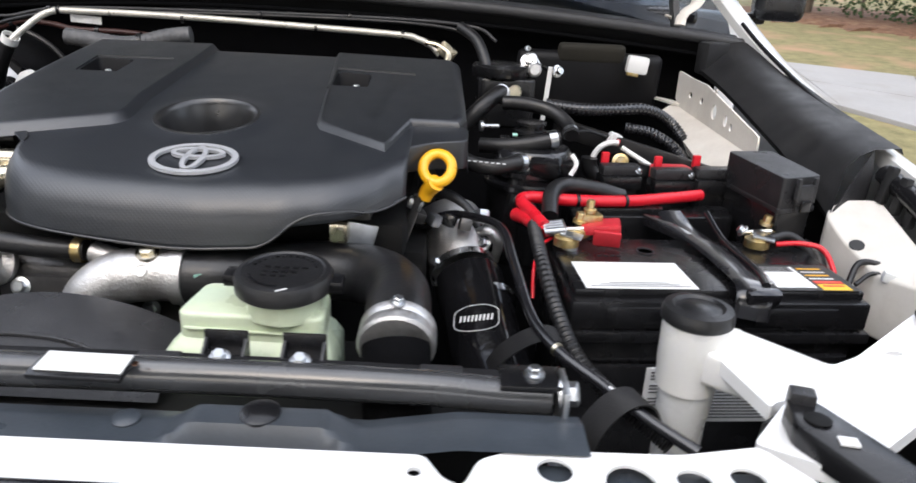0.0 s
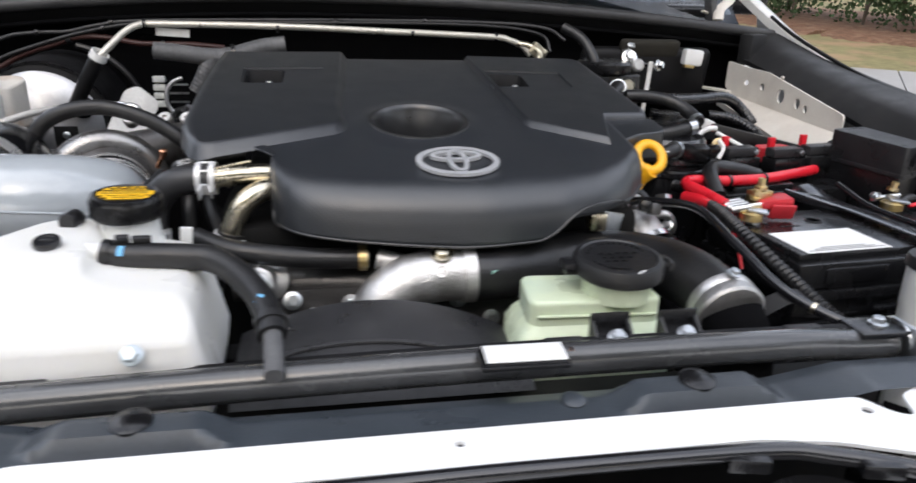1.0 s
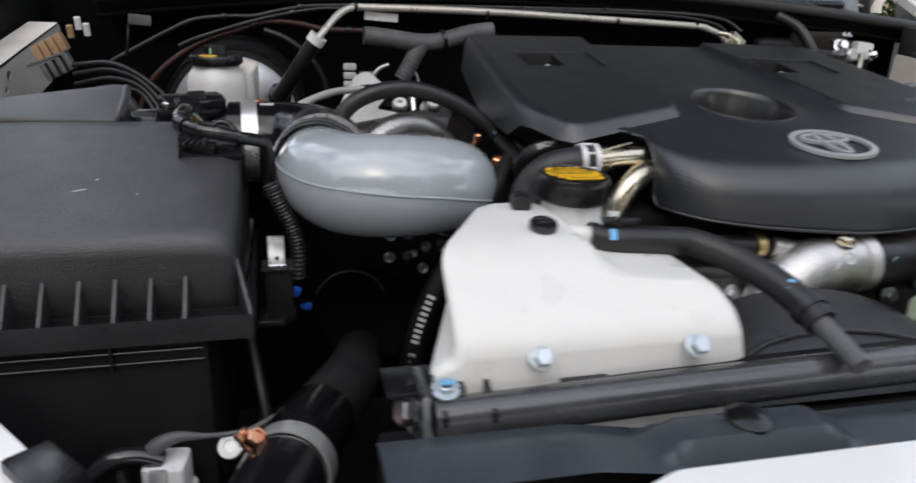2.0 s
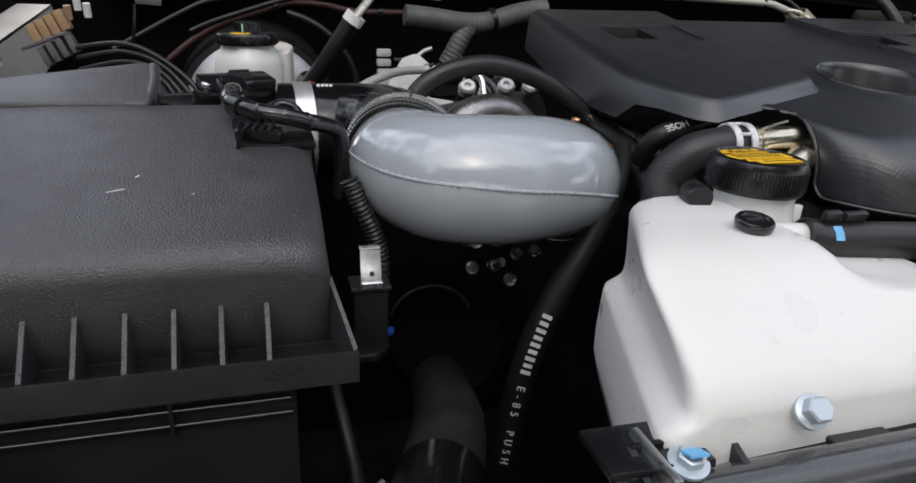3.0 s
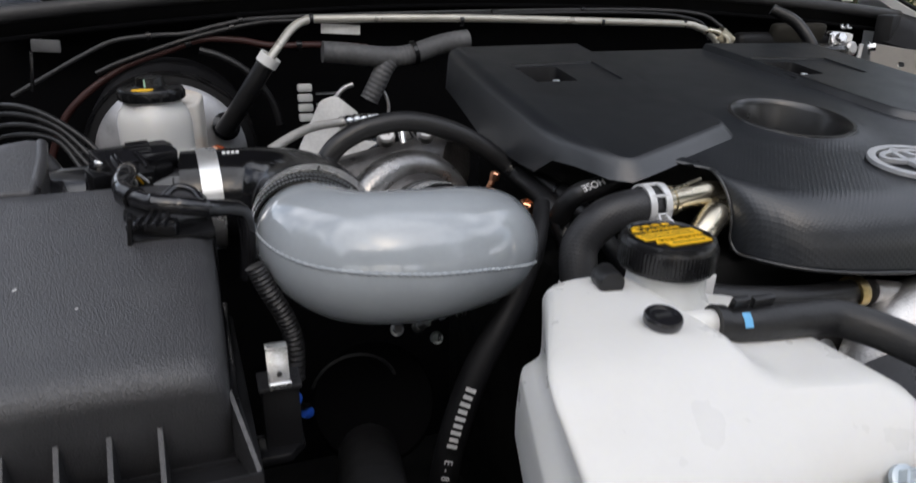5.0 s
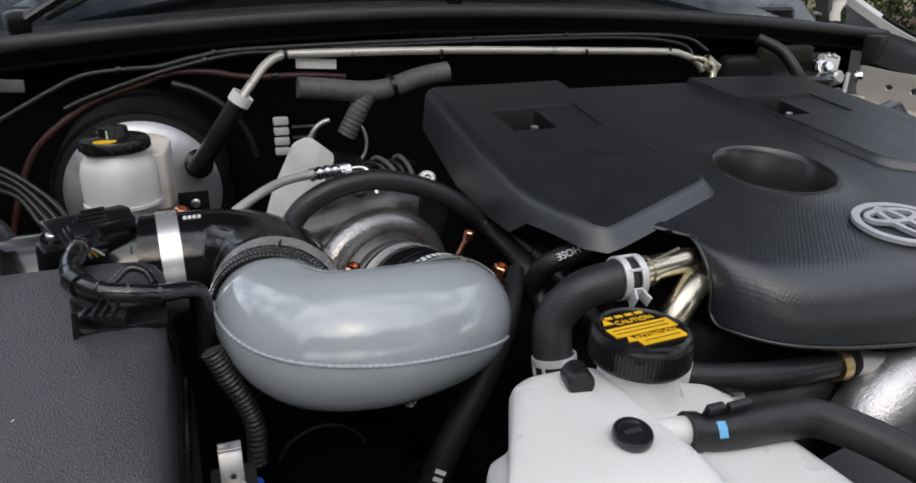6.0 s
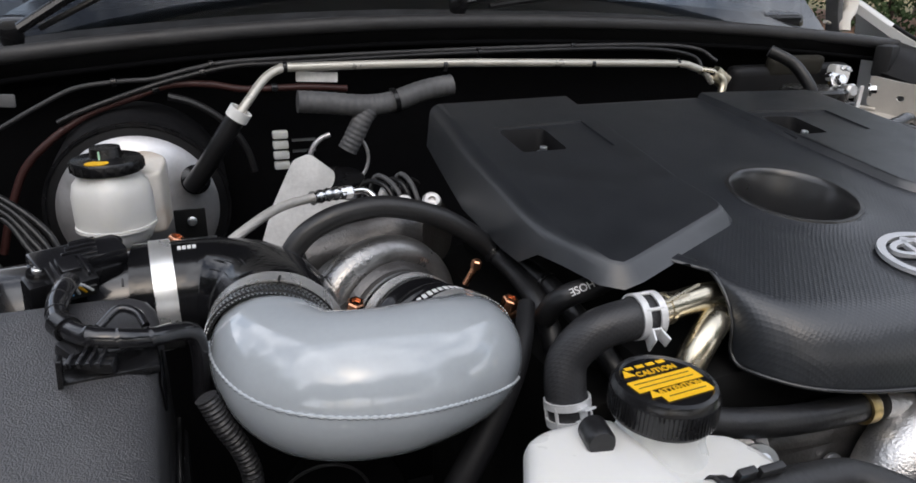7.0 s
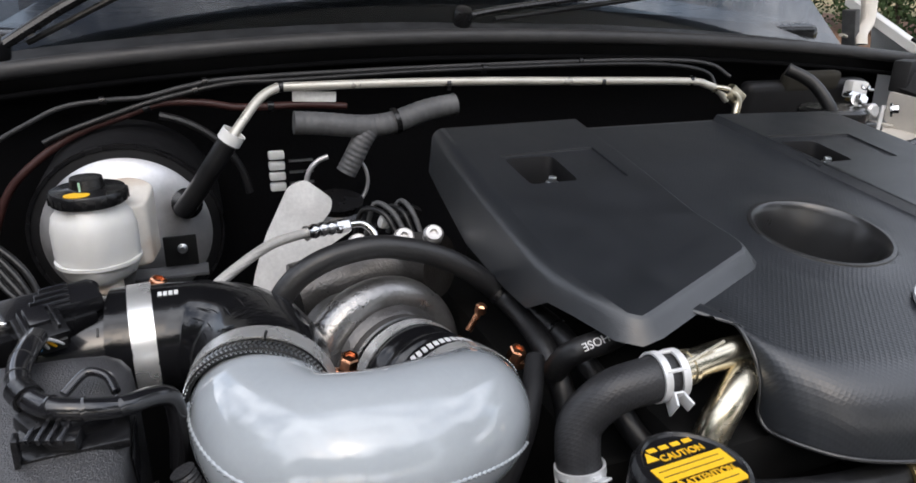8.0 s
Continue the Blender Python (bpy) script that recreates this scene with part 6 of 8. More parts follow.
part("rim", tube([(-0.684 + 0.036 * math.cos(radians(a)), 0.715, 1.120 + 0.036 * math.sin(radians(a))) for a in range(20, 161, 14)], 0.0012, 8, 4), M_BOX, sump)
for k in range(7):
    part("stud", bolt_head((-0.640 + 0.018 * (k % 4), 0.735 + 0.01 * (k // 4), 1.185 - 0.014 * (k // 2)), (0.4 * (k % 3 - 1), -0.8, 0.6), 0.0045, 0.016 if k % 2 else 0.006, 1.3), M_ZINC, sump)


# ---- brake hydraulics and the firewall ----
def brake_set():
    b = thing("brake_booster", (-0.835, 1.18, 1.22), "grey steel brake servo drum behind the fluid reservoir", "brake servo")
    part("dome", lathe([(0.0, -0.075), (0.035, -0.07), (0.05, -0.06), (0.082, -0.05), (0.092, -0.038)], 56, aim((-0.817, 1.215, 1.232), (0.0, 1, 0.05))), M_DRUM, b)
    # drum split here: dark behind the lit dome is painted on this shell
    part("drum", lathe([(0.0915, -0.039), (0.104, -0.034), (0.106, 0.02), (0.106, 0.09)], 56, aim((-0.817, 1.215, 1.232), (0.0, 1, 0.05))), M_SEALSHADE, b, "near-black rear shell, shade put in its colour")
    part("rim", band((-0.817, 1.182, 1.230), (0, 1, 0.05), 0.1015, 0.008, 0.004), M_BLACK, b)
    part("outer_ring", tube([(-0.800 + 0.125 * math.cos(radians(a)), 1.240, 1.240 + 0.118 * math.sin(radians(a))) for a in range(5, 80, 12)], 0.005, 8, 4), M_RUBBER, b)
    part("check_valve", lathe([(0.016, 0), (0.018, 0.006), (0.011, 0.012), (0.010, 0.02), (0, 0.021)], 22, aim((-0.752, 1.160, 1.266), (0.3, -0.9, 0.2))), M_BLACK, b)
    r = thing("brake_reservoir", (-0.83, 0.97, 1.245), "milky brake fluid reservoir stained brown, with a black cap", "brake reservoir")
    cx, cy = -0.831, 0.958
    lobes = []
    for z, q in ((1.248, 0.022), (1.252, 0.027), (1.262, 0.031), (1.270, 0.0325), (1.295, 0.0325), (1.306, 0.030), (1.311, 0.026), (1.318, 0.024)):
        lobes.append([(cx + (q + 0.0016 * math.cos(4 * a)) * math.cos(a), cy + (q + 0.0016 * math.cos(4 * a)) * math.sin(a), z) for a in (2 * math.pi * k / 48 for k in range(48))])
    front = bmesh.new()
    rings = [[front.verts.new(p) for p in ring] for ring in lobes]
    for a, b2 in zip(rings, rings[1:]):
        for k in range(48):
            front.faces.new((a[k], a[(k + 1) % 48], b2[(k + 1) % 48], b2[k]))
    front.faces.new(rings[0][::-1])
    front.faces.new(rings[-1])
    part("front_chamber", front, M_TANK, r)
    part("foot", lathe([(0.016, 1.22), (0.016, 1.25)], 24, pose(cx, cy, 0)), M_AGED, r)
    part("ring_seam", band((cx, cy, 1.266), (0, 0, 1), 0.0320, 0.003, 0.0026), M_TANK, r)
    part("rear_chamber", prism(rounded([(-0.835, 0.965), (-0.790, 0.965), (-0.783, 1.015), (-0.80, 1.04), (-0.845, 1.035)], 0.012), 1.250, lambda x, y: 1.312 + 0.1 * (y - 1.0), 0.008, 4), M_AGED, r)
    cm = aim((cx, cy, 1.317), (0, -0.03, 1))
    c = part("cap", lathe([(0.0, 0), (0.029, 0.0), (0.0305, 0.002), (0.0305, 0.0085), (0.029, 0.011), (0.016, 0.012), (0.0138, 0.013), (0.0125, 0.021), (0.0, 0.022)], 44, cm), M_BLACK, r, "black screw cap")
    for k in range(20):
        part("rib", block((0.0012, 0.003, 0.007), cm @ Matrix.Rotation(2 * math.pi * k / 20, 4, "Z") @ pose(0.0305, 0, 0.005), 0), M_BLACK, c, smooth=False)
    part("orange_mark", lathe([(0.0, 0), (0.0090, 0), (0.0090, 0.0008), (0, 0.0008)], 20, cm @ pose(-0.006, -0.0205, 0.0112) @ Matrix.Diagonal((1.1, 0.75, 1, 1))), M_INKY, c)
    part("green_mark", block((0.0015, 0.001, 0.008), cm @ pose(-0.004, -0.0136, 0.016), 0), M_MINT, c, smooth=False)
    part("master_cylinder", tube([(-0.835, 0.90, 1.215), (-0.835, 1.12, 1.22)], 0.022, 24, 3), M_TURBO, r)
    r.location += Vector((0.010, 0.006, 0.014))
    br = thing("loom_bracket", (-0.76, 1.10, 1.20), "small grey steel bracket beside the brake servo", "bracket")
    part("plate", block((0.034, 0.004, 0.034), pose(-0.761, 1.10, 1.230), 0.001), M_DARK, br)
    part("stud", bolt_head((-0.759, 1.096, 1.234), (0, -1, 0.1), 0.0035, 0.01), M_ZINC, br)
    part("shelf", block((0.075, 0.03, 0.004), pose(-0.772, 1.095, 1.208), 0.001), M_FOAM, br)


brake_set()
for k, (dx, dz) in enumerate(((0, 0), (0.004, 0.012), (0.010, 0.022), (-0.004, -0.012))):
    hose("brake_pipe", [(-0.985, 0.99, 1.302 + dz), (-0.94, 0.965, 1.312 + dz * 0.8), (-0.905, 0.945, 1.306 + dz * 0.6), (-0.882 + dx, 0.925, 1.282 + dz * 0.5), (-0.868 + dx, 0.915, 1.262), (-0.855 + dx, 0.915, 1.235)], 0.0026, M_RUBBER, "thin black brake pipe beside the air box", n=6)
hb = thing("air_box_handle", (-0.915, 0.83, 1.27), "black loop and pale clip at the back of the air box", "clip")
part("loop", tube([(-0.925, 0.815, 1.296), (-0.915, 0.825, 1.310), (-0.898, 0.83, 1.308), (-0.888, 0.825, 1.295)], 0.006, 12, 5), M_BOX, hb)
part("pale_clip", block((0.016, 0.006, 0.020), pose(-0.905, 0.822, 1.290, 0, 20, 0), 0.002), M_FOIL, hb)


def vacuum_rail():
    t = thing("heater_pipe", (-0.4, 1.15, 1.37), "pale steel pipe running along the firewall", "pipe")
    part("pipe", tube([(-0.703, 1.092, 1.345), (-0.683, 1.108, 1.367), (-0.664, 1.124, 1.386), (-0.645, 1.134, 1.3955), (-0.62, 1.138, 1.397), (-0.44, 1.138, 1.3965), (-0.24, 1.137, 1.391), (-0.092, 1.136, 1.386), (-0.062, 1.134, 1.381), (-0.040, 1.132, 1.372), (-0.026, 1.130, 1.358)], 0.0052, 16, 6), M_LINE, t)
    part("hose_end", tube([(-0.698, 1.094, 1.352), (-0.720, 1.102, 1.319), (-0.736, 1.112, 1.294), (-0.755, 1.128, 1.266)], 0.0108, 18, 6), M_RUBBER, t)
    part("collar", band((-0.697, 1.0935, 1.353), (0.45, -0.1, 0.66), 0.0112, 0.012, 0.0016), M_LABEL, t)
    for x in (-0.638, -0.44, -0.226, -0.086):
        part("tie", band((x, 1.138, 1.397 - 0.020 * (x + 0.638)), (1, 0, 0), 0.0053, 0.005, 0.0018), M_BLACK, t)
    part("bracket", block((0.05, 0.003, 0.012), pose(-0.600, 1.145, 1.384, 0, 3), 0.001), M_FOIL, t)
    part("tail_bracket", block((0.03, 0.014, 0.022), pose(-0.014, 1.130, 1.364, 0, 35), 0.004), M_GOLD, t)
    part("tail_tube", tube([(-0.050, 1.134, 1.376), (-0.028, 1.130, 1.372), (-0.012, 1.125, 1.360), (-0.016, 1.120, 1.340)], 0.006, 14, 5), M_GOLD, t)


vacuum_rail()
hose("brake_line", [(-1.0, 1.25, 1.303), (-0.953, 1.25, 1.329), (-0.914, 1.25, 1.350), (-0.874, 1.25, 1.368), (-0.824, 1.25, 1.374), (-0.785, 1.25, 1.376), (-0.737, 1.25, 1.387), (-0.667, 1.252, 1.395), (-0.40, 1.26, 1.401), (-0.102, 1.26, 1.403), (0.03, 1.255, 1.396), (0.07, 1.24, 1.375)], 0.0029, M_SEALGREY, "thin grey line clipped along the firewall", [(0.35, 0.006, 0.0025, M_BLACK, "clip"), (0.6, 0.006, 0.0025, M_BLACK, "clip"), (0.8, 0.006, 0.0025, M_BLACK, "clip")], n=6)
hose("brake_line", [(-0.90, 1.245, 1.328), (-0.873, 1.245, 1.340), (-0.82, 1.245, 1.358), (-0.765, 1.245, 1.374), (-0.688, 1.245, 1.389), (-0.617, 1.245, 1.391), (-0.394, 1.25, 1.397), (-0.10, 1.25, 1.398), (0.02, 1.245, 1.385), (0.04, 1.23, 1.355)], 0.0034, M_RUBBER, "thin black line clipped along the firewall", [(0.4, 0.006, 0.0025, M_BLACK, "clip"), (0.7, 0.006, 0.0025, M_BLACK, "clip")], n=6)
hose("brake_line", [(-0.985, 1.24, 1.17), (-0.967, 1.245, 1.226), (-0.938, 1.248, 1.282), (-0.874, 1.25, 1.331), (-0.807, 1.25, 1.356), (-0.766, 1.25, 1.368), (-0.72, 1.252, 1.366), (-0.677, 1.255, 1.358), (-0.60, 1.26, 1.357), (-0.54, 1.265, 1.352)], 0.0048, M_RUST, "brown-red hose curving over the brake servo", [(0.5, 0.008, 0.002, M_BLACK, "clip"), (0.85, 0.008, 0.002, M_BLACK, "clip")], n=6)
wall_plate = thing("wall_plate", (-0.937, 1.16, 1.362), "small grey plate on the firewall", "plate")
part("plate", block((0.030, 0.004, 0.014), pose(-0.937, 1.16, 1.369, 0, 4), 0.003), M_FOAM, wall_plate)
part("strap", block((0.004, 0.004, 0.045), pose(-0.957, 1.165, 1.340, 0, 8), 0.001), M_BLACK, wall_plate)


def sleeve_hose():
    t = thing("heater_hose", (-0.55, 1.12, 1.30), "grey sleeved heater hose with a branch", "hose")
    part("main", tube([(-0.627, 1.130, 1.358), (-0.594, 1.130, 1.355), (-0.553, 1.130, 1.350), (-0.525, 1.131, 1.350), (-0.503, 1.133, 1.354), (-0.466, 1.137, 1.364), (-0.430, 1.140, 1.369)], ridged(0.0132, 0.0003, 24), 20, 24), M_FOAM, t)
    part("branch", tube([(-0.540, 1.129, 1.347), (-0.550, 1.128, 1.333), (-0.560, 1.129, 1.314), (-0.570, 1.130, 1.296)], ridged(0.0122, 0.0003, 10), 18, 24), M_FOAM, t)
    part("tie", band((-0.508, 1.1325, 1.3530), (1, 0.1, 0.2), 0.0145, 0.006, 0.0015), M_BLACK, t)
    part("ring", tube([(-0.585 + 0.032 * math.cos(radians(a)), 1.13, 1.285 + 0.032 * math.sin(radians(a))) for a in range(100, 261, 20)], 0.0032, 10, 4), M_DRUM, t)
    part("ring", tube([(-0.58 + 0.036 * math.cos(radians(a)), 1.13, 1.285 + 0.036 * math.sin(radians(a))) for a in range(-50, 61, 18)], 0.0022, 10, 4), M_DRUM, t)
    part("valve_body", lathe([(0.032, 0), (0.034, 0.012), (0.026, 0.02), (0.03, 0.03)], 28, aim((-0.582, 1.13, 1.235), (0, -0.2, 1))), M_BLACK, t)
    return t


sleeve_hose()
wc = thing("fuse_connector", (-0.642, 1.208, 1.255), "stacked translucent white connector on the firewall", "connector")
for k in range(4):
    part("segment", block((0.020, 0.012, 0.0105), pose(-0.642, 1.208, 1.264 + 0.0135 * k), 0.003), M_NECK, wc)
for k in range(3):
    part("pin", block((0.03, 0.004, 0.003), pose(-0.612, 1.208, 1.267 + 0.0145 * k), 0), M_ZINC, wc, smooth=False)
hs = thing("heat_shield", (-0.66, 0.98, 1.20), "pale grey heat shield plate behind the turbocharger", "heat shield")
shield_pts = rounded([(-0.650, 1.312), (-0.632, 1.318), (-0.606, 1.296), (-0.608, 1.284), (-0.622, 1.268), (-0.585, 1.262), (-0.640, 1.231), (-0.668, 1.205), (-0.697, 1.198), (-0.690, 1.226), (-0.677, 1.262)], 0.006)
part("plate", moved(plate(shield_pts, [], 0, 0.003), Matrix(((1, 0, 0, 0), (0, 0.12, -1, 0.872), (0, 1, 0.12, 0), (0, 0, 0, 1)))), M_FOIL, hs)
brd = hose("oil_feed_line", [(-0.760, 0.802, 1.245), (-0.752, 0.792, 1.285), (-0.735, 0.800, 1.302), (-0.712, 0.822, 1.311), (-0.685, 0.852, 1.315), (-0.655, 0.874, 1.314), (-0.632, 0.884, 1.313)], 0.0040, M_BRAID, "steel-braided oil feed line with an alloy fitting", n=8)
part("ferrule", tube([(-0.655, 0.873, 1.314), (-0.640, 0.880, 1.314), (-0.625, 0.885, 1.313)], ridged(0.0058, 0.0006, 4), 20, 8), M_STEEL, brd)
part("fitting", lathe([(0.0062, 0), (0.0062, 0.010), (0.005, 0.012)], 6, aim((-0.628, 0.884, 1.313), (1, 0.3, 0))), M_STEEL, brd)
part("bend", tube([(-0.618, 0.887, 1.313), (-0.604, 0.888, 1.312), (-0.596, 0.882, 1.304), (-0.595, 0.875, 1.29)], 0.0034, 14, 5), M_STEEL, brd)
man = thing("exhaust_manifold", (-0.58, 0.92, 1.20), "dark iron exhaust manifold with round studs", "manifold")
part("log", tube([(-0.66, 0.93, 1.235), (-0.60, 0.935, 1.245), (-0.555, 0.925, 1.255), (-0.53, 0.90, 1.26)], 0.030, 20, 5), M_TURBO, man)
for k, p in enumerate(((-0.613, 0.890, 1.293), (-0.572, 0.890, 1.294), (-0.545, 0.890, 1.294))):
    part("stud", lathe([(0.0075, 0), (0.0090, 0.002), (0.0092, 0.010), (0.0072, 0.0125), (0.0035, 0.0125), (0.0030, 0.009), (0, 0.009)], 22, aim(Vector(p) + Vector((0.004, 0, -0.003)), (-0.1, -0.7, 0.75))), M_ALU, man)
sm = thing("injector_lines", (-0.56, 1.0, 1.26), "tangle of small fuel lines and clips behind the cover", "fuel lines")
for k in range(4):
    part("line", tube([(-0.585 + 0.012 * k, 1.02, 1.255), (-0.578 + 0.013 * k, 1.01, 1.285 + 0.006 * (k % 2)), (-0.562 + 0.010 * k, 0.985, 1.288), (-0.55 + 0.008 * k, 0.97, 1.265)], 0.0028, 10, 5), M_FOAM if k % 2 else M_RUBBER, sm)
for k in range(4):
    part("clip", block((0.012, 0.010, 0.012), pose(-0.575 + 0.016 * k, 0.985 + 0.008 * (k % 2), 1.272 + 0.004 * k, 20, 10 * k, 15), 0.003), M_FOIL if k == 1 else M_BLACK, sm)

# far side of the bay, beyond the air box
jb = thing("junction_block", (-1.01, 1.0, 1.29), "tan relay block with grey plugs on the inner wing", "relay block")
part("bracket", block((0.046, 0.020, 0.003), pose(-1.014, 1.0, 1.330, 0, -22), 0.001), M_FOAM, jb)
for k in range(4):
    part("relay", block((0.0085, 0.016, 0.020), pose(-1.022 + 0.0085 * k, 1.0, 1.336 + 0.0045 * k, 0, -22), 0.0015), M_TAN, jb)
    part("plug", block((0.0062, 0.014, 0.020), pose(-1.016 + 0.0085 * k, 0.998, 1.3145 + 0.0045 * k, 0, -22), 0.0015), M_FOAM, jb)
for x, z, m in ((-1.014, 1.363, M_LABEL), (-1.004, 1.355, M_LABEL), (-1.025, 1.352, M_TAN)):
    part("pin_cap", lathe([(0.0, 0), (0.0042, 0), (0.0042, 0.016), (0, 0.017)], 16, aim((x, 1.15, z - 0.008), (0, -0.2, 1))), m, jb)
far = thing("inner_wing_rail", (-1.065, 1.0, 1.25), "dusty grey inner wing rail with punched holes", "body rail")
web = plate(rounded([(0.84, 1.20), (0.84, 1.300), (0.933, 1.314), (1.055, 1.333), (1.234, 1.358), (1.26, 1.30), (1.10, 1.27), (1.07, 1.20)], 0.008), [ring_of(1.012, 1.308, 0.0075, 0.006, 16), ring_of(0.998, 1.293, 0.0065, 0.0045, 14)], 0.0, 0.003)
part("web", moved(web, Matrix(((0, 0, -1, -1.062), (1, 0, 0, 0), (0, 1, 0, 0), (0, 0, 0, 1)))), M_INNER, far)
part("flange", prism([(-1.10, 0.86), (-1.062, 0.86), (-1.062, 1.23), (-1.10, 1.23)], lambda x, y: 1.300 + 0.15 * (y - 0.86), lambda x, y: 1.303 + 0.15 * (y - 0.86), 0), M_INNER, far)
cn = thing("lamp_connector", (-0.83, 0.50, 1.06), "pale grey wiring connector with a black loom near the headlamp", "connector")
part("housing", prism(rounded([(-0.846, 0.492), (-0.818, 0.488), (-0.815, 0.516), (-0.843, 0.519)], 0.004), 1.045, 1.106, 0.003, 2), M_FOIL, cn, "dusty grey plastic housing")
part("collar", prism(rounded([(-0.850, 0.488), (-0.815, 0.484), (-0.812, 0.517), (-0.847, 0.520)], 0.005), 1.072, 1.080, 0.002, 2), M_FOIL, cn)
part("latch", block((0.012, 0.006, 0.026), pose(-0.834, 0.488, 1.094, -8, 0, -6), 0.002), M_DRUM, cn)
part("latch_slot", block((0.006, 0.003, 0.009), pose(-0.834, 0.4855, 1.092, -8, 0, -6), 0.0008), M_INK, cn, smooth=False)
part("cable_boot", tube([(-0.842, 0.505, 1.104), (-0.836, 0.505, 1.116), (-0.822, 0.506, 1.122), (-0.800, 0.508, 1.119), (-0.775, 0.512, 1.118), (-0.755, 0.52, 1.123)], lambda u: 0.0085 - 0.0066 * min(1.0, u * 1.7), 14, 6), M_FOAM, cn, "tapered grey cable boot")
part("loom", tube([(-0.833, 0.503, 1.105), (-0.850, 0.502, 1.112), (-0.868, 0.500, 1.110), (-0.884, 0.498, 1.092), (-0.890, 0.497, 1.060), (-0.89, 0.497, 1.03)], 0.0072, 16, 6), M_GLOSS, cn)
part("loom", tube([(-0.862, 0.505, 1.104), (-0.862, 0.506, 1.080), (-0.864, 0.507, 1.04)], ridged(0.0052, 0.0005, 14), 14, 20), M_RUBBER, cn)
gm = thing("bracket_grommet", (-0.785, 0.510, 1.09), "pale round grommet on a dark bracket", "grommet")
part("ring", lathe([(0.0, 0), (0.0085, 0.0), (0.0092, 0.002), (0.0085, 0.0045), (0.005, 0.0050), (0.0042, 0.003), (0.0, 0.003)], 24, aim((-0.787, 0.508, 1.108), (-0.1, -0.75, 0.65))), M_FOIL, gm)
part("bracket", block((0.020, 0.004, 0.034), pose(-0.785, 0.516, 1.094, 20, 0, 6), 0.002), M_BLACK, gm)
lm = thing("lamp_surround", (-0.88, 0.36, 1.12), "white headlamp surround with a black latch", "lamp surround")
part("surround", prism(rounded([(-1.06, 0.30), (-0.845, 0.31), (-0.868, 0.398), (-0.931, 0.476), (-1.06, 0.580)], 0.02), 1.08, 1.190, 0.01, 3), M_WHITE, lm)
part("latch", block((0.04, 0.025, 0.012), pose(-0.862, 0.384, 1.190, 0, 0, -50), 0.003), M_BLACK, lm)


# ---- battery side ----
BAT = pose(0.268, 0.662, 0, 0, 0, 4.8)


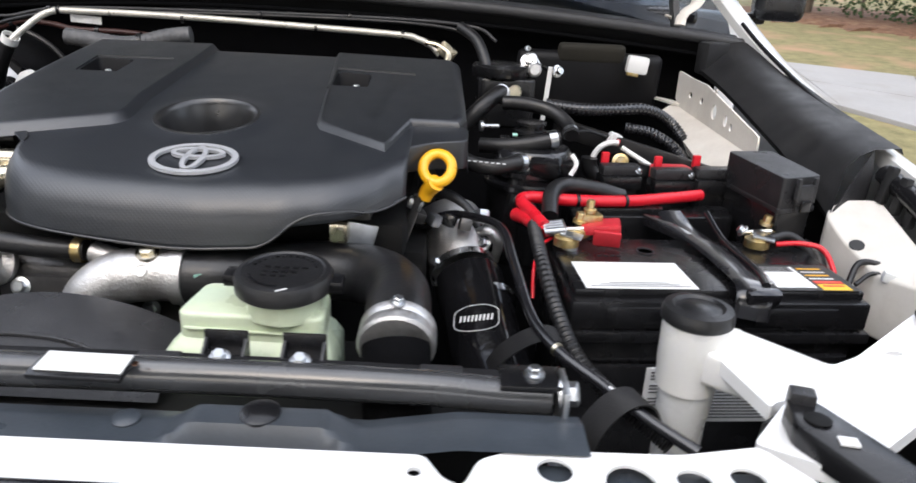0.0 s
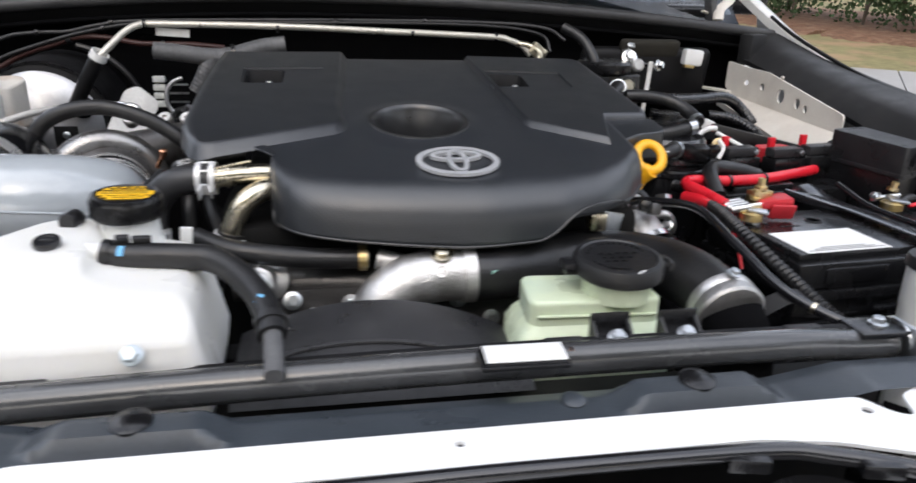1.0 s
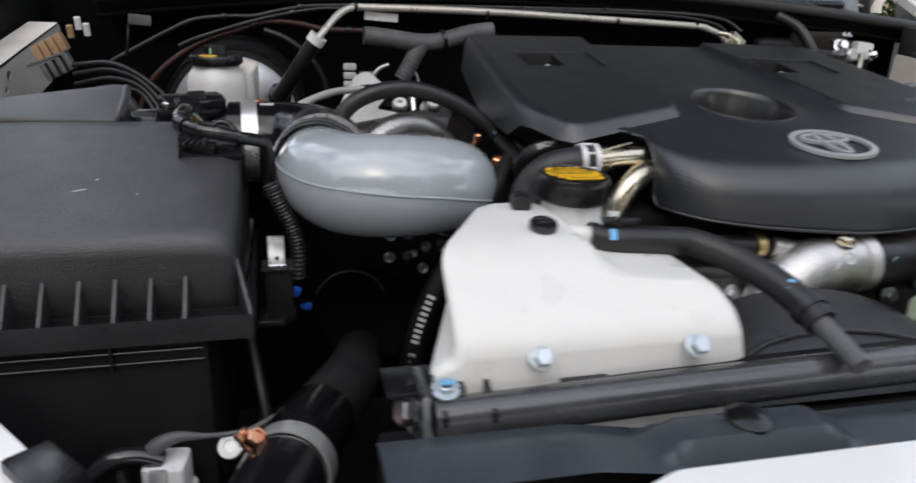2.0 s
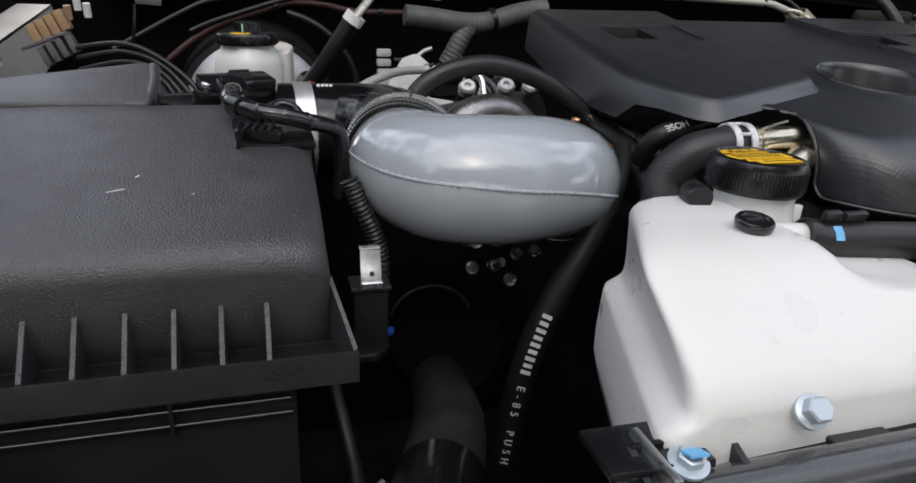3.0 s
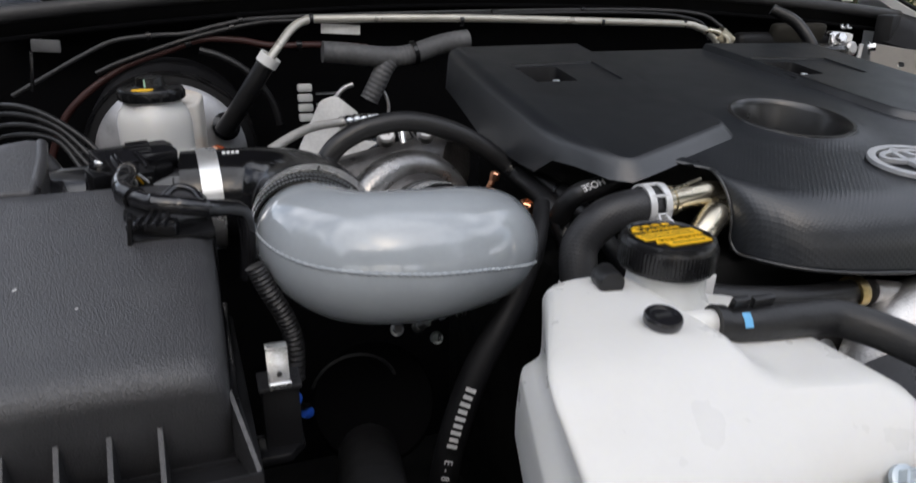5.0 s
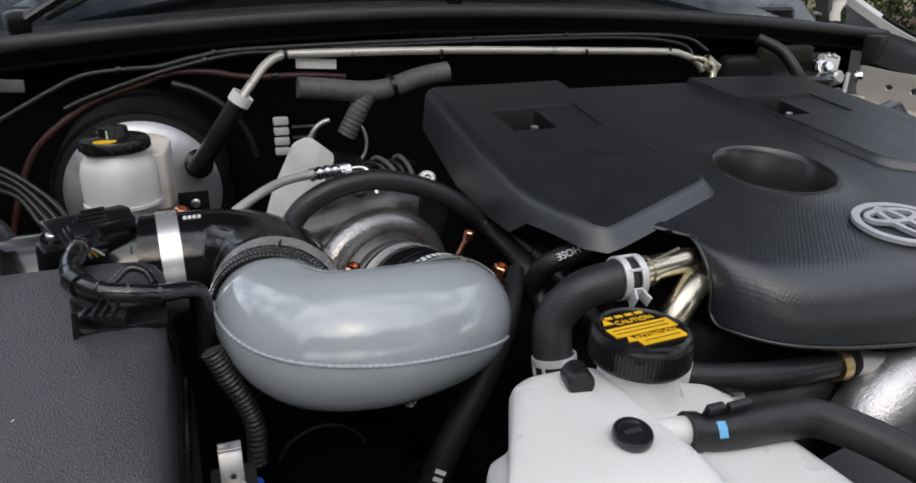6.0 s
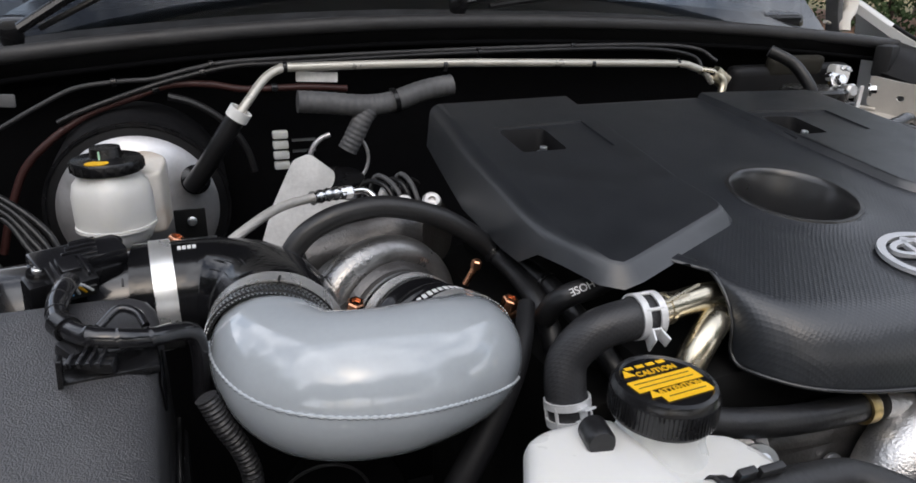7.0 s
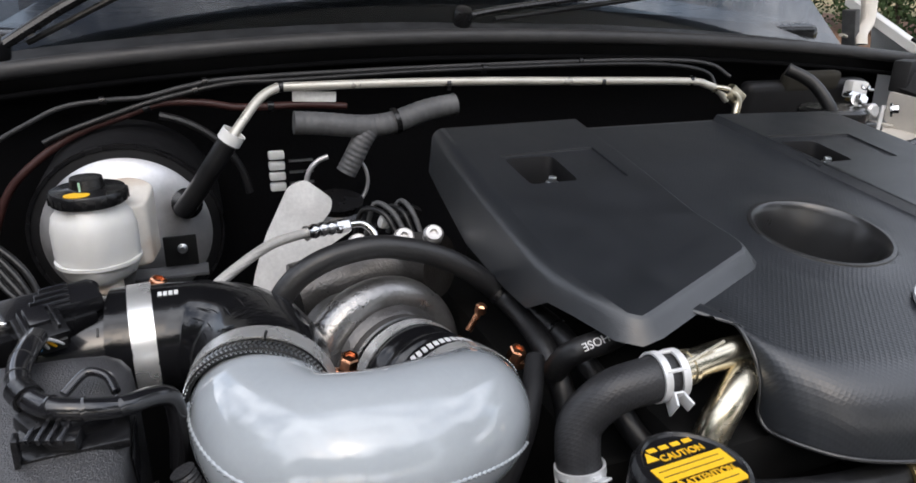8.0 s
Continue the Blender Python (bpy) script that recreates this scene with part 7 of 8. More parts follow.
def battery():
    t = thing("battery", (0.268, 0.662, 1.0), "black starter battery with white and warning labels under a strap", "battery")
    L, D, top = 0.302, 0.172, 1.203
    at = lambda x, y, z: BAT @ Vector((x, y, z))
    bx = lambda w, d, h, x, y, z, r=0.002, tilt=0: block((w, d, h), BAT @ pose(x, y, z, tilt), r)
    part("case", bx(L - 0.012, D - 0.012, 0.17, 0, 0, 1.075, 0.004), M_BLACK, t)
    part("lid", bx(L, D, 0.030, 0, 0, 1.180, 0.004), M_BLACK, t)
    part("lid_lip", bx(L + 0.008, D + 0.008, 0.012, 0, 0, 1.158, 0.003), M_BLACK, t)
    part("lid_top", bx(L - 0.008, D - 0.030, 0.010, 0, -0.006, 1.199, 0.003), M_BLACK, t)
    for s in (-1, 1):
        part("grip", bx(0.085, 0.008, 0.020, 0.075 * s, -D / 2 + 0.001, 1.180, 0.006), M_BLACK, t)
    part("case_rib", bx(0.07, 0.004, 0.005, -0.09, -D / 2 + 0.006, 1.128), M_BLACK, t)
    part("case_rib", bx(0.06, 0.004, 0.005, 0.10, -D / 2 + 0.006, 1.122), M_BLACK, t)
    lab = part("label", bx(0.112, 0.066, 0.0006, -0.080, -0.043, 1.2046, 0), M_LABEL, t, "white label", smooth=False)
    for k in range(3):
        part("print_bar", bx(0.10 - 0.02 * k, 0.0012, 0.0003, -0.08, -0.071 + 0.004 * k, 1.2051, 0), M_FOAM, lab, smooth=False)
    lb2 = part("label", bx(0.108, 0.066, 0.0006, 0.088, -0.043, 1.2046, 0), M_INK, t, "black warning label", smooth=False)
    part("print_field", bx(0.042, 0.054, 0.0003, 0.080, -0.043, 1.2052, 0), M_LABEL, lb2, smooth=False)
    part("print_field", bx(0.026, 0.022, 0.0003, 0.050, -0.034, 1.2052, 0), M_LABEL, lb2, smooth=False)
    part("print_field", bx(0.030, 0.014, 0.0003, 0.120, -0.068, 1.2052, 0), M_INKY, lb2, smooth=False)
    part("print_field", bx(0.030, 0.006, 0.0003, 0.120, -0.056, 1.2052, 0), M_INKR, lb2, smooth=False)
    part("print_bar", bx(0.022, 0.003, 0.0003, 0.120, -0.066, 1.2057, 0), M_INKR, lb2, smooth=False)
    for k in range(4):
        part("print_bar", bx(0.026, 0.0028, 0.0003, 0.118, -0.047 + 0.0085 * k, 1.2052, 0), (M_INKW, M_YELLOW)[k % 2], lb2, smooth=False)
    for k in range(6):
        part("print_bar", bx(0.034, 0.0012, 0.0003, 0.080, -0.030 + 0.0025 * k, 1.2057, 0), M_FOAM, lb2, smooth=False)
    for k in range(3):
        part("print_bar", bx(0.02, 0.002, 0.0003, 0.052, -0.060 + 0.005 * k, 1.2052, 0), M_INKW, lb2, smooth=False)
    part("vent_ring", lathe([(0.010, 0), (0.010, 0.001), (0.008, 0.001), (0.008, 0)], 24, BAT @ pose(-0.045, 0.024, 1.2042)), M_BOX, t)
    for k in range(4):
        part("raised_mark", bx(0.006, 0.003, 0.0006, 0.036 + 0.008 * k, 0.035, 1.2045, 0), M_FOAM, t, smooth=False)
        part("raised_mark", bx(0.005, 0.003, 0.0006, -0.10 + 0.007 * k, 0.010, 1.2045, 0), M_BOX, t, smooth=False)
    part("terminal", lathe([(0.009, 0), (0.008, 0.018), (0, 0.018)], 20, BAT @ pose(-0.128, 0.030, 1.203)), M_ZINC, t)
    part("terminal", lathe([(0.009, 0), (0.008, 0.018), (0, 0.018)], 20, BAT @ pose(0.098, 0.050, 1.203)), M_ZINC, t)
    tr = thing("battery_tray", (0.268, 0.66, 0.93), "black battery tray with a printed paper label", "battery tray")
    part("tray", bx(L + 0.03, D + 0.03, 0.05, 0, 0, 0.985, 0.004), M_BLACK, tr)
    part("front_plate", bx(L + 0.01, 0.006, 0.14, 0.0, -D / 2 - 0.006, 1.06, 0.002), M_BLACK, tr)
    lp = part("paper_label", bx(0.150, 0.0015, 0.062, 0.003, -D / 2 - 0.0102, 1.098, 0), M_LABEL, tr, "white printed label", smooth=False)
    for k in range(15):
        part("print_bar", bx(0.138 - 0.02 * (k % 4 == 3), 0.0008, 0.0014, 0.002, -D / 2 - 0.0112, 1.124 - 0.0037 * k, 0), M_FOAM, lp, smooth=False)
    part("rib", bx(0.18, 0.008, 0.006, 0.04, -D / 2 - 0.008, 1.140), M_BLACK, tr)


battery()
st = thing("battery_strap", (0.29, 0.66, 1.20), "glossy black battery hold-down strap with an upturned end", "strap")
part("web", tube([(0.272, 0.775, 1.222), (0.280, 0.74, 1.212), (0.292, 0.69, 1.211), (0.300, 0.62, 1.211), (0.300, 0.585, 1.212), (0.298, 0.568, 1.206), (0.296, 0.563, 1.185)], 0.0165, 16, 6, flat=0.16), M_GLOSS, st)
part("edge", tube([(0.313, 0.765, 1.226), (0.314, 0.70, 1.214), (0.318, 0.62, 1.214), (0.312, 0.578, 1.214)], 0.004, 10, 5), M_GLOSS, st)
part("tongue", prism([(0.238, 0.772), (0.262, 0.765), (0.29, 0.715), (0.275, 0.708)], 1.206, lambda x, y: 1.212 + 0.12 * (y - 0.71), 0.001), M_GLOSS, st)
part("nub", block((0.034, 0.012, 0.022), pose(0.306, 0.569, 1.204, 20, 0, 5), 0.005), M_GLOSS, st)


def clamp_end(name, c, label, cover):
    t = thing(name, c, label, "battery terminal")
    x, y, z = c
    part("ring", lathe([(0.009, 0), (0.014, 0.001), (0.014, 0.010), (0.010, 0.012)], 24, pose(x, y, z)), M_BRASS, t)
    part("yoke", block((0.030, 0.013, 0.010), pose(x + 0.012, y + 0.012, z + 0.008, 0, -10, 30), 0.002), M_BRASS, t)
    part("bolt", tube([(x - 0.012, y + 0.02, z + 0.010), (x + 0.02, y + 0.012, z + 0.016)], 0.003, 10, 3), M_ZINC, t)
    part("nut", bolt_head((x - 0.010, y + 0.018, z + 0.012), (-0.8, 0.2, 0.6), 0.005, 0.007), M_ZINC, t)
    part("lug", block((0.024, 0.012, 0.003), pose(x + 0.004, y - 0.006, z + 0.014, 8, 6, -20), 0.001), M_ZINC, t)
    part("post_bolt", bolt_head((x + 0.016, y + 0.022, z + 0.020), (0.1, -0.1, 1), 0.005, 0.012), M_BRASS, t)
    if cover:
        part("cover", block((0.045, 0.030, 0.012), pose(x + 0.040, y + 0.022, z + 0.016, 0, -8, -10), 0.004), M_REDBOX, t, "red terminal cover")
        part("cover_flap", block((0.03, 0.004, 0.02), pose(x + 0.045, y + 0.004, z + 0.008, 20, 0, -10), 0.002), M_REDBOX, t)
        part("tall_bolt", bolt_head((x + 0.028, y + 0.030, z + 0.030), (0, 0, 1), 0.005, 0.014), M_BRASS, t)
        part("block", block((0.026, 0.02, 0.018), pose(x + 0.028, y + 0.030, z + 0.020, 0, 0, 15), 0.003), M_BRASS, t)
        for k in range(4):
            part("crimp", tube([(x - 0.022, y + 0.03 - 0.008 * k, z + 0.012), (x - 0.002, y + 0.022 - 0.008 * k, z + 0.018)], 0.005, 12, 3), M_ZINC, t)
    return t


clamp_end("battery_clamp", (0.133, 0.680, 1.208), "corroded brass positive clamp with a red cover", True)
clamp_end("battery_clamp", (0.356, 0.712, 1.205), "corroded brass negative clamp on the battery", False)
red = hose("battery_cable", [(0.110, 0.700, 1.222), (0.098, 0.730, 1.228), (0.088, 0.757, 1.232), (0.100, 0.770, 1.234), (0.15, 0.778, 1.230), (0.22, 0.795, 1.227), (0.29, 0.822, 1.227), (0.328, 0.836, 1.228)], 0.0074, M_RED, "bright red sleeved battery cable", [(0.60, 0.004, 0.001, M_BLACK, "tie"), (0.72, 0.004, 0.001, M_BLACK, "tie")])
hose("battery_cable", [(0.112, 0.700, 1.215), (0.095, 0.725, 1.220), (0.082, 0.75, 1.218)], 0.008, M_RED, "short red cable branch at the terminal")
hose("battery_cable", [(0.120, 0.735, 1.222), (0.125, 0.768, 1.240), (0.145, 0.795, 1.244), (0.185, 0.805, 1.238), (0.22, 0.81, 1.228)], 0.010, M_RUBBER, "black sleeved cable looping over the red one")
hose("sense_wire", [(0.118, 0.690, 1.212), (0.103, 0.670, 1.208), (0.095, 0.640, 1.195), (0.094, 0.62, 1.17)], 0.0018, M_RED, "thin red wire at the terminal")
hose("sense_wire", [(0.375, 0.705, 1.212), (0.40, 0.700, 1.216), (0.42, 0.690, 1.214), (0.428, 0.675, 1.198), (0.428, 0.66, 1.18)], 0.0030, M_RED, "thin red wire beside the battery")
hose("earth_cable", [(0.370, 0.715, 1.214), (0.395, 0.725, 1.216), (0.415, 0.72, 1.205), (0.43, 0.71, 1.18)], 0.006, M_RUBBER, "black earth cable beside the battery")
rb = thing("cable_tray", (0.27, 0.80, 1.18), "black plastic cable tray behind the battery", "cable tray")
part("body", prism(rounded([(0.155, 0.772), (0.36, 0.795), (0.365, 0.845), (0.155, 0.825)], 0.008), 1.12, 1.212, 0.006, 3), M_BLACK, rb)
part("step", prism(rounded([(0.17, 0.782), (0.27, 0.793), (0.27, 0.825), (0.17, 0.815)], 0.006), 1.21, 1.220, 0.003), M_BLACK, rb)


def link_block(c, w, tip):
    t = thing("fusible_link", c, "grey-black fusible link block with a red tab", "fuse link", "fusible links behind the battery")
    x, y, z = c
    m = pose(x, y, z, 0, 0, 8)
    part("body", block((w, 0.030, 0.018), m @ pose(0, 0, 0.010), 0.003), M_BLACK, t)
    part("lid", block((w * 0.96, 0.022, 0.014), m @ pose(0, 0.002, 0.026), 0.004), M_BOX, t)
    part("lower_body", block((w * 0.9, 0.026, 0.03), m @ pose(0, 0.004, -0.012), 0.003), M_BLACK, t)
    part("tab", block((0.010, 0.006, 0.016), m @ pose(-w * 0.32 + tip, 0.014, 0.038), 0.001), M_RED, t)
    part("screw", bolt_head(m @ Vector((w * 0.42, -0.006, 0.026)), (0.5, -0.6, 0.5), 0.004, 0.004), M_ZINC, t)


link_block((0.228, 0.872, 1.222), 0.055, 0)
link_block((0.295, 0.862, 1.222), 0.056, 0.002)
link_block((0.352, 0.862, 1.226), 0.058, -0.004)
solo("red_cover", prism(rounded([(0.275, 0.895), (0.335, 0.90), (0.33, 0.925), (0.28, 0.92)], 0.008), 1.225, 1.247, 0.004, 3), M_REDBOX, "faded red plastic cover behind the links", "cover")


def fuse_box():
    t = thing("fuse_box", (0.405, 0.81, 1.18), "black plastic fuse box with a clipped lid", "fuse box")
    q = [(0.384, 0.736), (0.436, 0.757), (0.424, 0.872), (0.362, 0.858)]
    c = Vector((0.4015, 0.806))
    grow = lambda k: [tuple(c + (Vector(p) - c) * k) for p in q]
    part("lid", prism(rounded(grow(1.0), 0.006), 1.243, lambda x, y: 1.282 + 0.02 * (y - 0.8), 0.005, 3), M_BOX, t)
    part("body", prism(rounded(grow(0.95), 0.005), 1.16, 1.242, 0.003), M_BLACK, t)
    part("lid_rim", prism(rounded(grow(1.03), 0.006), 1.238, 1.244, 0.001), M_BOX, t)
    d = (Vector(q[1]) - Vector(q[0])).normalized()
    m = Matrix.Translation((0.412, 0.744, 1.262)) @ Matrix.Rotation(math.atan2(d.y, d.x), 4, "Z")
    part("latch", block((0.022, 0.006, 0.022), m @ pose(0, -0.003, 0), 0.0015), M_BOX, t)
    part("latch_loop", block((0.014, 0.004, 0.014), m @ pose(0, -0.007, -0.014), 0.0015), M_BLACK, t)
    part("post", block((0.005, 0.005, 0.03), m @ pose(-0.012, -0.003, 0.004), 0.001), M_BOX, t)
    part("post", block((0.005, 0.005, 0.03), m @ pose(0.013, -0.003, 0.004), 0.001), M_BOX, t)
    part("loom", tube([(0.425, 0.745, 1.20), (0.440, 0.735, 1.19), (0.446, 0.715, 1.16)], 0.008, 12, 4), M_RUBBER, t)
    return t


fuse_box()


# ---- fuel filter and hoses between engine and wing ----
def fuel_filter():
    t = thing("fuel_filter", (0.105, 0.86, 1.15), "black fuel filter housing with hoses and brackets", "fuel filter")
    c = (0.108, 0.862)
    part("bowl", lathe([(0.0, 1.12), (0.045, 1.12), (0.055, 1.14), (0.058, 1.225), (0.062, 1.228), (0.062, 1.234), (0.056, 1.236), (0.056, 1.243), (0.060, 1.246), (0.060, 1.252), (0.052, 1.256), (0.050, 1.272), (0.046, 1.276), (0.0, 1.277)], 44, pose(*c, 0)), M_GLOSS, t)
    part("sensor", block((0.036, 0.018, 0.022), pose(0.118, 0.806, 1.262, 15, 0, -8), 0.004), M_BLACK, t)
    part("sensor_plug", block((0.016, 0.014, 0.016), pose(0.146, 0.806, 1.264, 15, 0, -8), 0.003), M_BLACK, t)
    part("clip", tube([(0.150, 0.805, 1.280), (0.156, 0.80, 1.270), (0.150, 0.798, 1.256)], 0.003, 10, 4), M_LABEL, t)
    part("pump", lathe([(0.018, 0), (0.018, 0.012), (0.022, 0.013), (0.022, 0.017), (0.017, 0.018), (0.017, 0.024), (0.02, 0.025), (0.02, 0.028), (0, 0.029)], 28, pose(0.105, 0.878, 1.277)), M_BLACK, t)
    for k in range(4):
        part("stub", block((0.014, 0.012, 0.016), pose(0.070 + 0.022 * k, 0.862 - 0.006 * (k % 2), 1.280, 0, 0, 20 * k), 0.003), M_BLACK, t)
    part("mint_mark", block((0.006, 0.004, 0.002), pose(0.083, 0.858, 1.2905, 20), 0), M_MINT, t, smooth=False)
    part("tap", lathe([(0.003, 0), (0.003, 0.02), (0.007, 0.021), (0.007, 0.025), (0, 0.025)], 12, aim((0.062, 0.872, 1.298), (-1, -0.2, 0))), M_ZINC, t)
    return t


fuel_filter()


def vacuum_pot():
    t = thing("vacuum_pump", (0.085, 1.02, 1.30), "black vacuum pump with a bright steel bracket", "pump")
    part("lid", lathe([(0.0, 0), (0.042, 0), (0.044, 0.004), (0.044, 0.014), (0.040, 0.018), (0.0, 0.020)], 40, pose(0.070, 1.035, 1.342)), M_BLACK, t)
    part("body", prism(rounded([(0.035, 1.00), (0.12, 1.0), (0.12, 1.06), (0.035, 1.06)], 0.012), 1.27, 1.342, 0.006, 3), M_BLACK, t)
    part("brass_plug", lathe([(0.0, 0.010), (0.009, 0.010), (0.010, 0.008), (0.010, 0)], 22, aim((0.088, 0.984, 1.326), (0, -1, 0.25))), M_GOLD, t)
    part("bracket_arm", tube([(0.105, 1.05, 1.372), (0.118, 1.052, 1.374), (0.130, 1.05, 1.358), (0.152, 1.03, 1.352)], 0.0055, 12, 5, flat=0.5), M_STEEL, t)
    part("bracket_leg", block((0.007, 0.003, 0.085), pose(0.139, 1.02, 1.318, 0, 4), 0.001), M_FOIL, t)
    part("bolt", bolt_head((0.150, 1.015, 1.355), (0.6, -0.8, 0.2), 0.006, 0.010), M_STEEL, t)
    part("bolt", bolt_head((0.110, 1.035, 1.365), (-0.1, -0.9, 0.5), 0.008, 0.012), M_STEEL, t)
    part("boss", lathe([(0.010, 0), (0.010, 0.016), (0.007, 0.019), (0, 0.019)], 22, aim((0.118, 1.03, 1.352), (0, -1, 0.2))), M_ALU, t)
    part("spring", tube([(0.106 + 0.003 * math.cos(k * 1.3), 1.03 - 0.002 * k, 1.385 + 0.002 * math.sin(k * 1.3)) for k in range(10)], 0.0018, 8, 3), M_ZINC, t)
    return t


vacuum_pot()
hose("vent_hose", [(0.005, 1.06, 1.408), (0.030, 1.04, 1.392), (0.044, 1.02, 1.365), (0.050, 1.01, 1.34)], 0.008, M_RUBBER, "black vent hose beside the cover")
hose("fuel_return_hose", [(0.012, 0.935, 1.278), (0.030, 0.935, 1.300), (0.050, 0.945, 1.318), (0.066, 0.965, 1.327), (0.072, 0.975, 1.318)], 0.011, M_RUBBER, "bent black fuel return hose", [(0.82, 0.006, 0.0015, M_ZINC, "clip")])
hose("fuel_supply_hose", [(0.070, 0.94, 1.318), (0.10, 0.935, 1.318), (0.135, 0.925, 1.312), (0.155, 0.905, 1.300), (0.160, 0.88, 1.288)], 0.0095, M_RUBBER, "curved black fuel supply hose", [(0.95, 0.006, 0.0015, M_ZINC, "clip")])
hose("fuel_feed_hose", [(0.040, 0.862, 1.274), (0.07, 0.850, 1.277), (0.105, 0.846, 1.283), (0.140, 0.850, 1.291)], 0.0098, M_RUBBER, "straight black fuel feed hose", [(0.95, 0.010, 0.0015, M_ZINC, "clip")])
pr = hose("leak_off_hose", [(0.012, 0.80, 1.272), (0.030, 0.792, 1.266), (0.055, 0.788, 1.264), (0.078, 0.795, 1.268), (0.092, 0.805, 1.268)], 0.0095, M_RUBBER, "black hose with faint white printing", [(0.93, 0.008, 0.0018, M_ZINC, "clip")])
for k in range(7):
    part("print_bar", block((0.004, 0.0016, 0.0004), aim((0.024 + 0.007 * k, 0.7805 - 0.0002 * k, 1.2725 - 0.0003 * k), (0, -0.55, 0.83)), 0), M_INKW, pr, smooth=False)
hose("air_con_hose", [(0.14, 1.02, 1.305), (0.19, 1.01, 1.302), (0.24, 1.03, 1.300), (0.30, 1.06, 1.298), (0.345, 1.08, 1.278), (0.372, 1.07, 1.248), (0.378, 1.04, 1.22)], ridged(0.0092, 0.0007, 46), M_GLOSS, "dusty ribbed air-conditioning hose along the inner wing", n=40)
hose("air_con_hose", [(0.27, 1.05, 1.27), (0.31, 1.04, 1.265), (0.345, 1.02, 1.245), (0.36, 0.99, 1.215)], ridged(0.0085, 0.0007, 22), M_GLOSS, "second ribbed black hose beside the inner wing", n=40)
divider = thing("rubber_strip", (0.27, 0.97, 1.24), "long black rubber strip crossing the bay", "rubber strip")
part("strip", prism([(0.155, 1.035), (0.165, 1.045), (0.385, 0.945), (0.380, 0.93)], lambda x, y: 1.235 - 0.20 * (x - 0.27), lambda x, y: 1.262 - 0.20 * (x - 0.27), 0.003), M_RUBBER, divider)
ab = thing("wheel_sensor_lead", (0.244, 1.0, 1.25), "grey plug with a steel lead beside the hoses", "plug")
part("plug", block((0.020, 0.014, 0.018), pose(0.244, 1.0, 1.262, 10, 20, 20), 0.004), M_FOIL, ab)
part("red_face", block((0.010, 0.004, 0.010), pose(0.250, 0.992, 1.258, 10, 20, 20), 0.001), M_REDBOX, ab)
part("rod", tube([(0.255, 0.99, 1.252), (0.30, 0.965, 1.228)], 0.004, 10, 3), M_FOIL, ab)
part("lead", tube([(0.232, 1.0, 1.265), (0.20, 0.985, 1.275), (0.17, 0.96, 1.276)], 0.0025, 8, 4), M_RUBBER, ab)
rg = thing("hose_loop", (0.235, 0.97, 1.22), "pale ring and black hose loop deep beside the filter", "hose loop")
part("ring", tube([(0.240 + 0.030 * math.cos(radians(a)), 0.975, 1.232 + 0.030 * math.sin(radians(a))) for a in range(80, 271, 19)], 0.0045, 12, 4), M_FOIL, rg)
part("loop", tube([(0.245 + 0.042 * math.cos(radians(a)), 0.965, 1.235 + 0.030 * math.sin(radians(a))) for a in range(170, 361, 19)], 0.012, 14, 4), M_RUBBER, rg)
part("nut", bolt_head((0.250, 0.97, 1.235), (0, -1, 0.3), 0.008, 0.012), M_BRASS, rg)
lc = thing("bulkhead_connector", (0.318, 1.22, 1.33), "cream connector on the firewall", "connector")
part("body", block((0.038, 0.02, 0.030), pose(0.318, 1.22, 1.349, 0, 6), 0.006), M_LABEL, lc)
part("yellow_edge", block((0.020, 0.012, 0.006), pose(0.310, 1.216, 1.333, 0, 6), 0.002), M_BRASS, lc)
ins = thing("insulation_panel", (0.22, 1.22, 1.25), "worn olive-black insulation panel on the firewall", "insulation panel")
part("panel", block((0.26, 0.03, 0.10), pose(0.24, 1.26, 1.315, 10), 0.015, 3), M_SEALSHADE, ins)
part("upper_pad", block((0.12, 0.02, 0.035), pose(0.24, 1.245, 1.362, 15), 0.01, 3), M_OLIVE, ins)


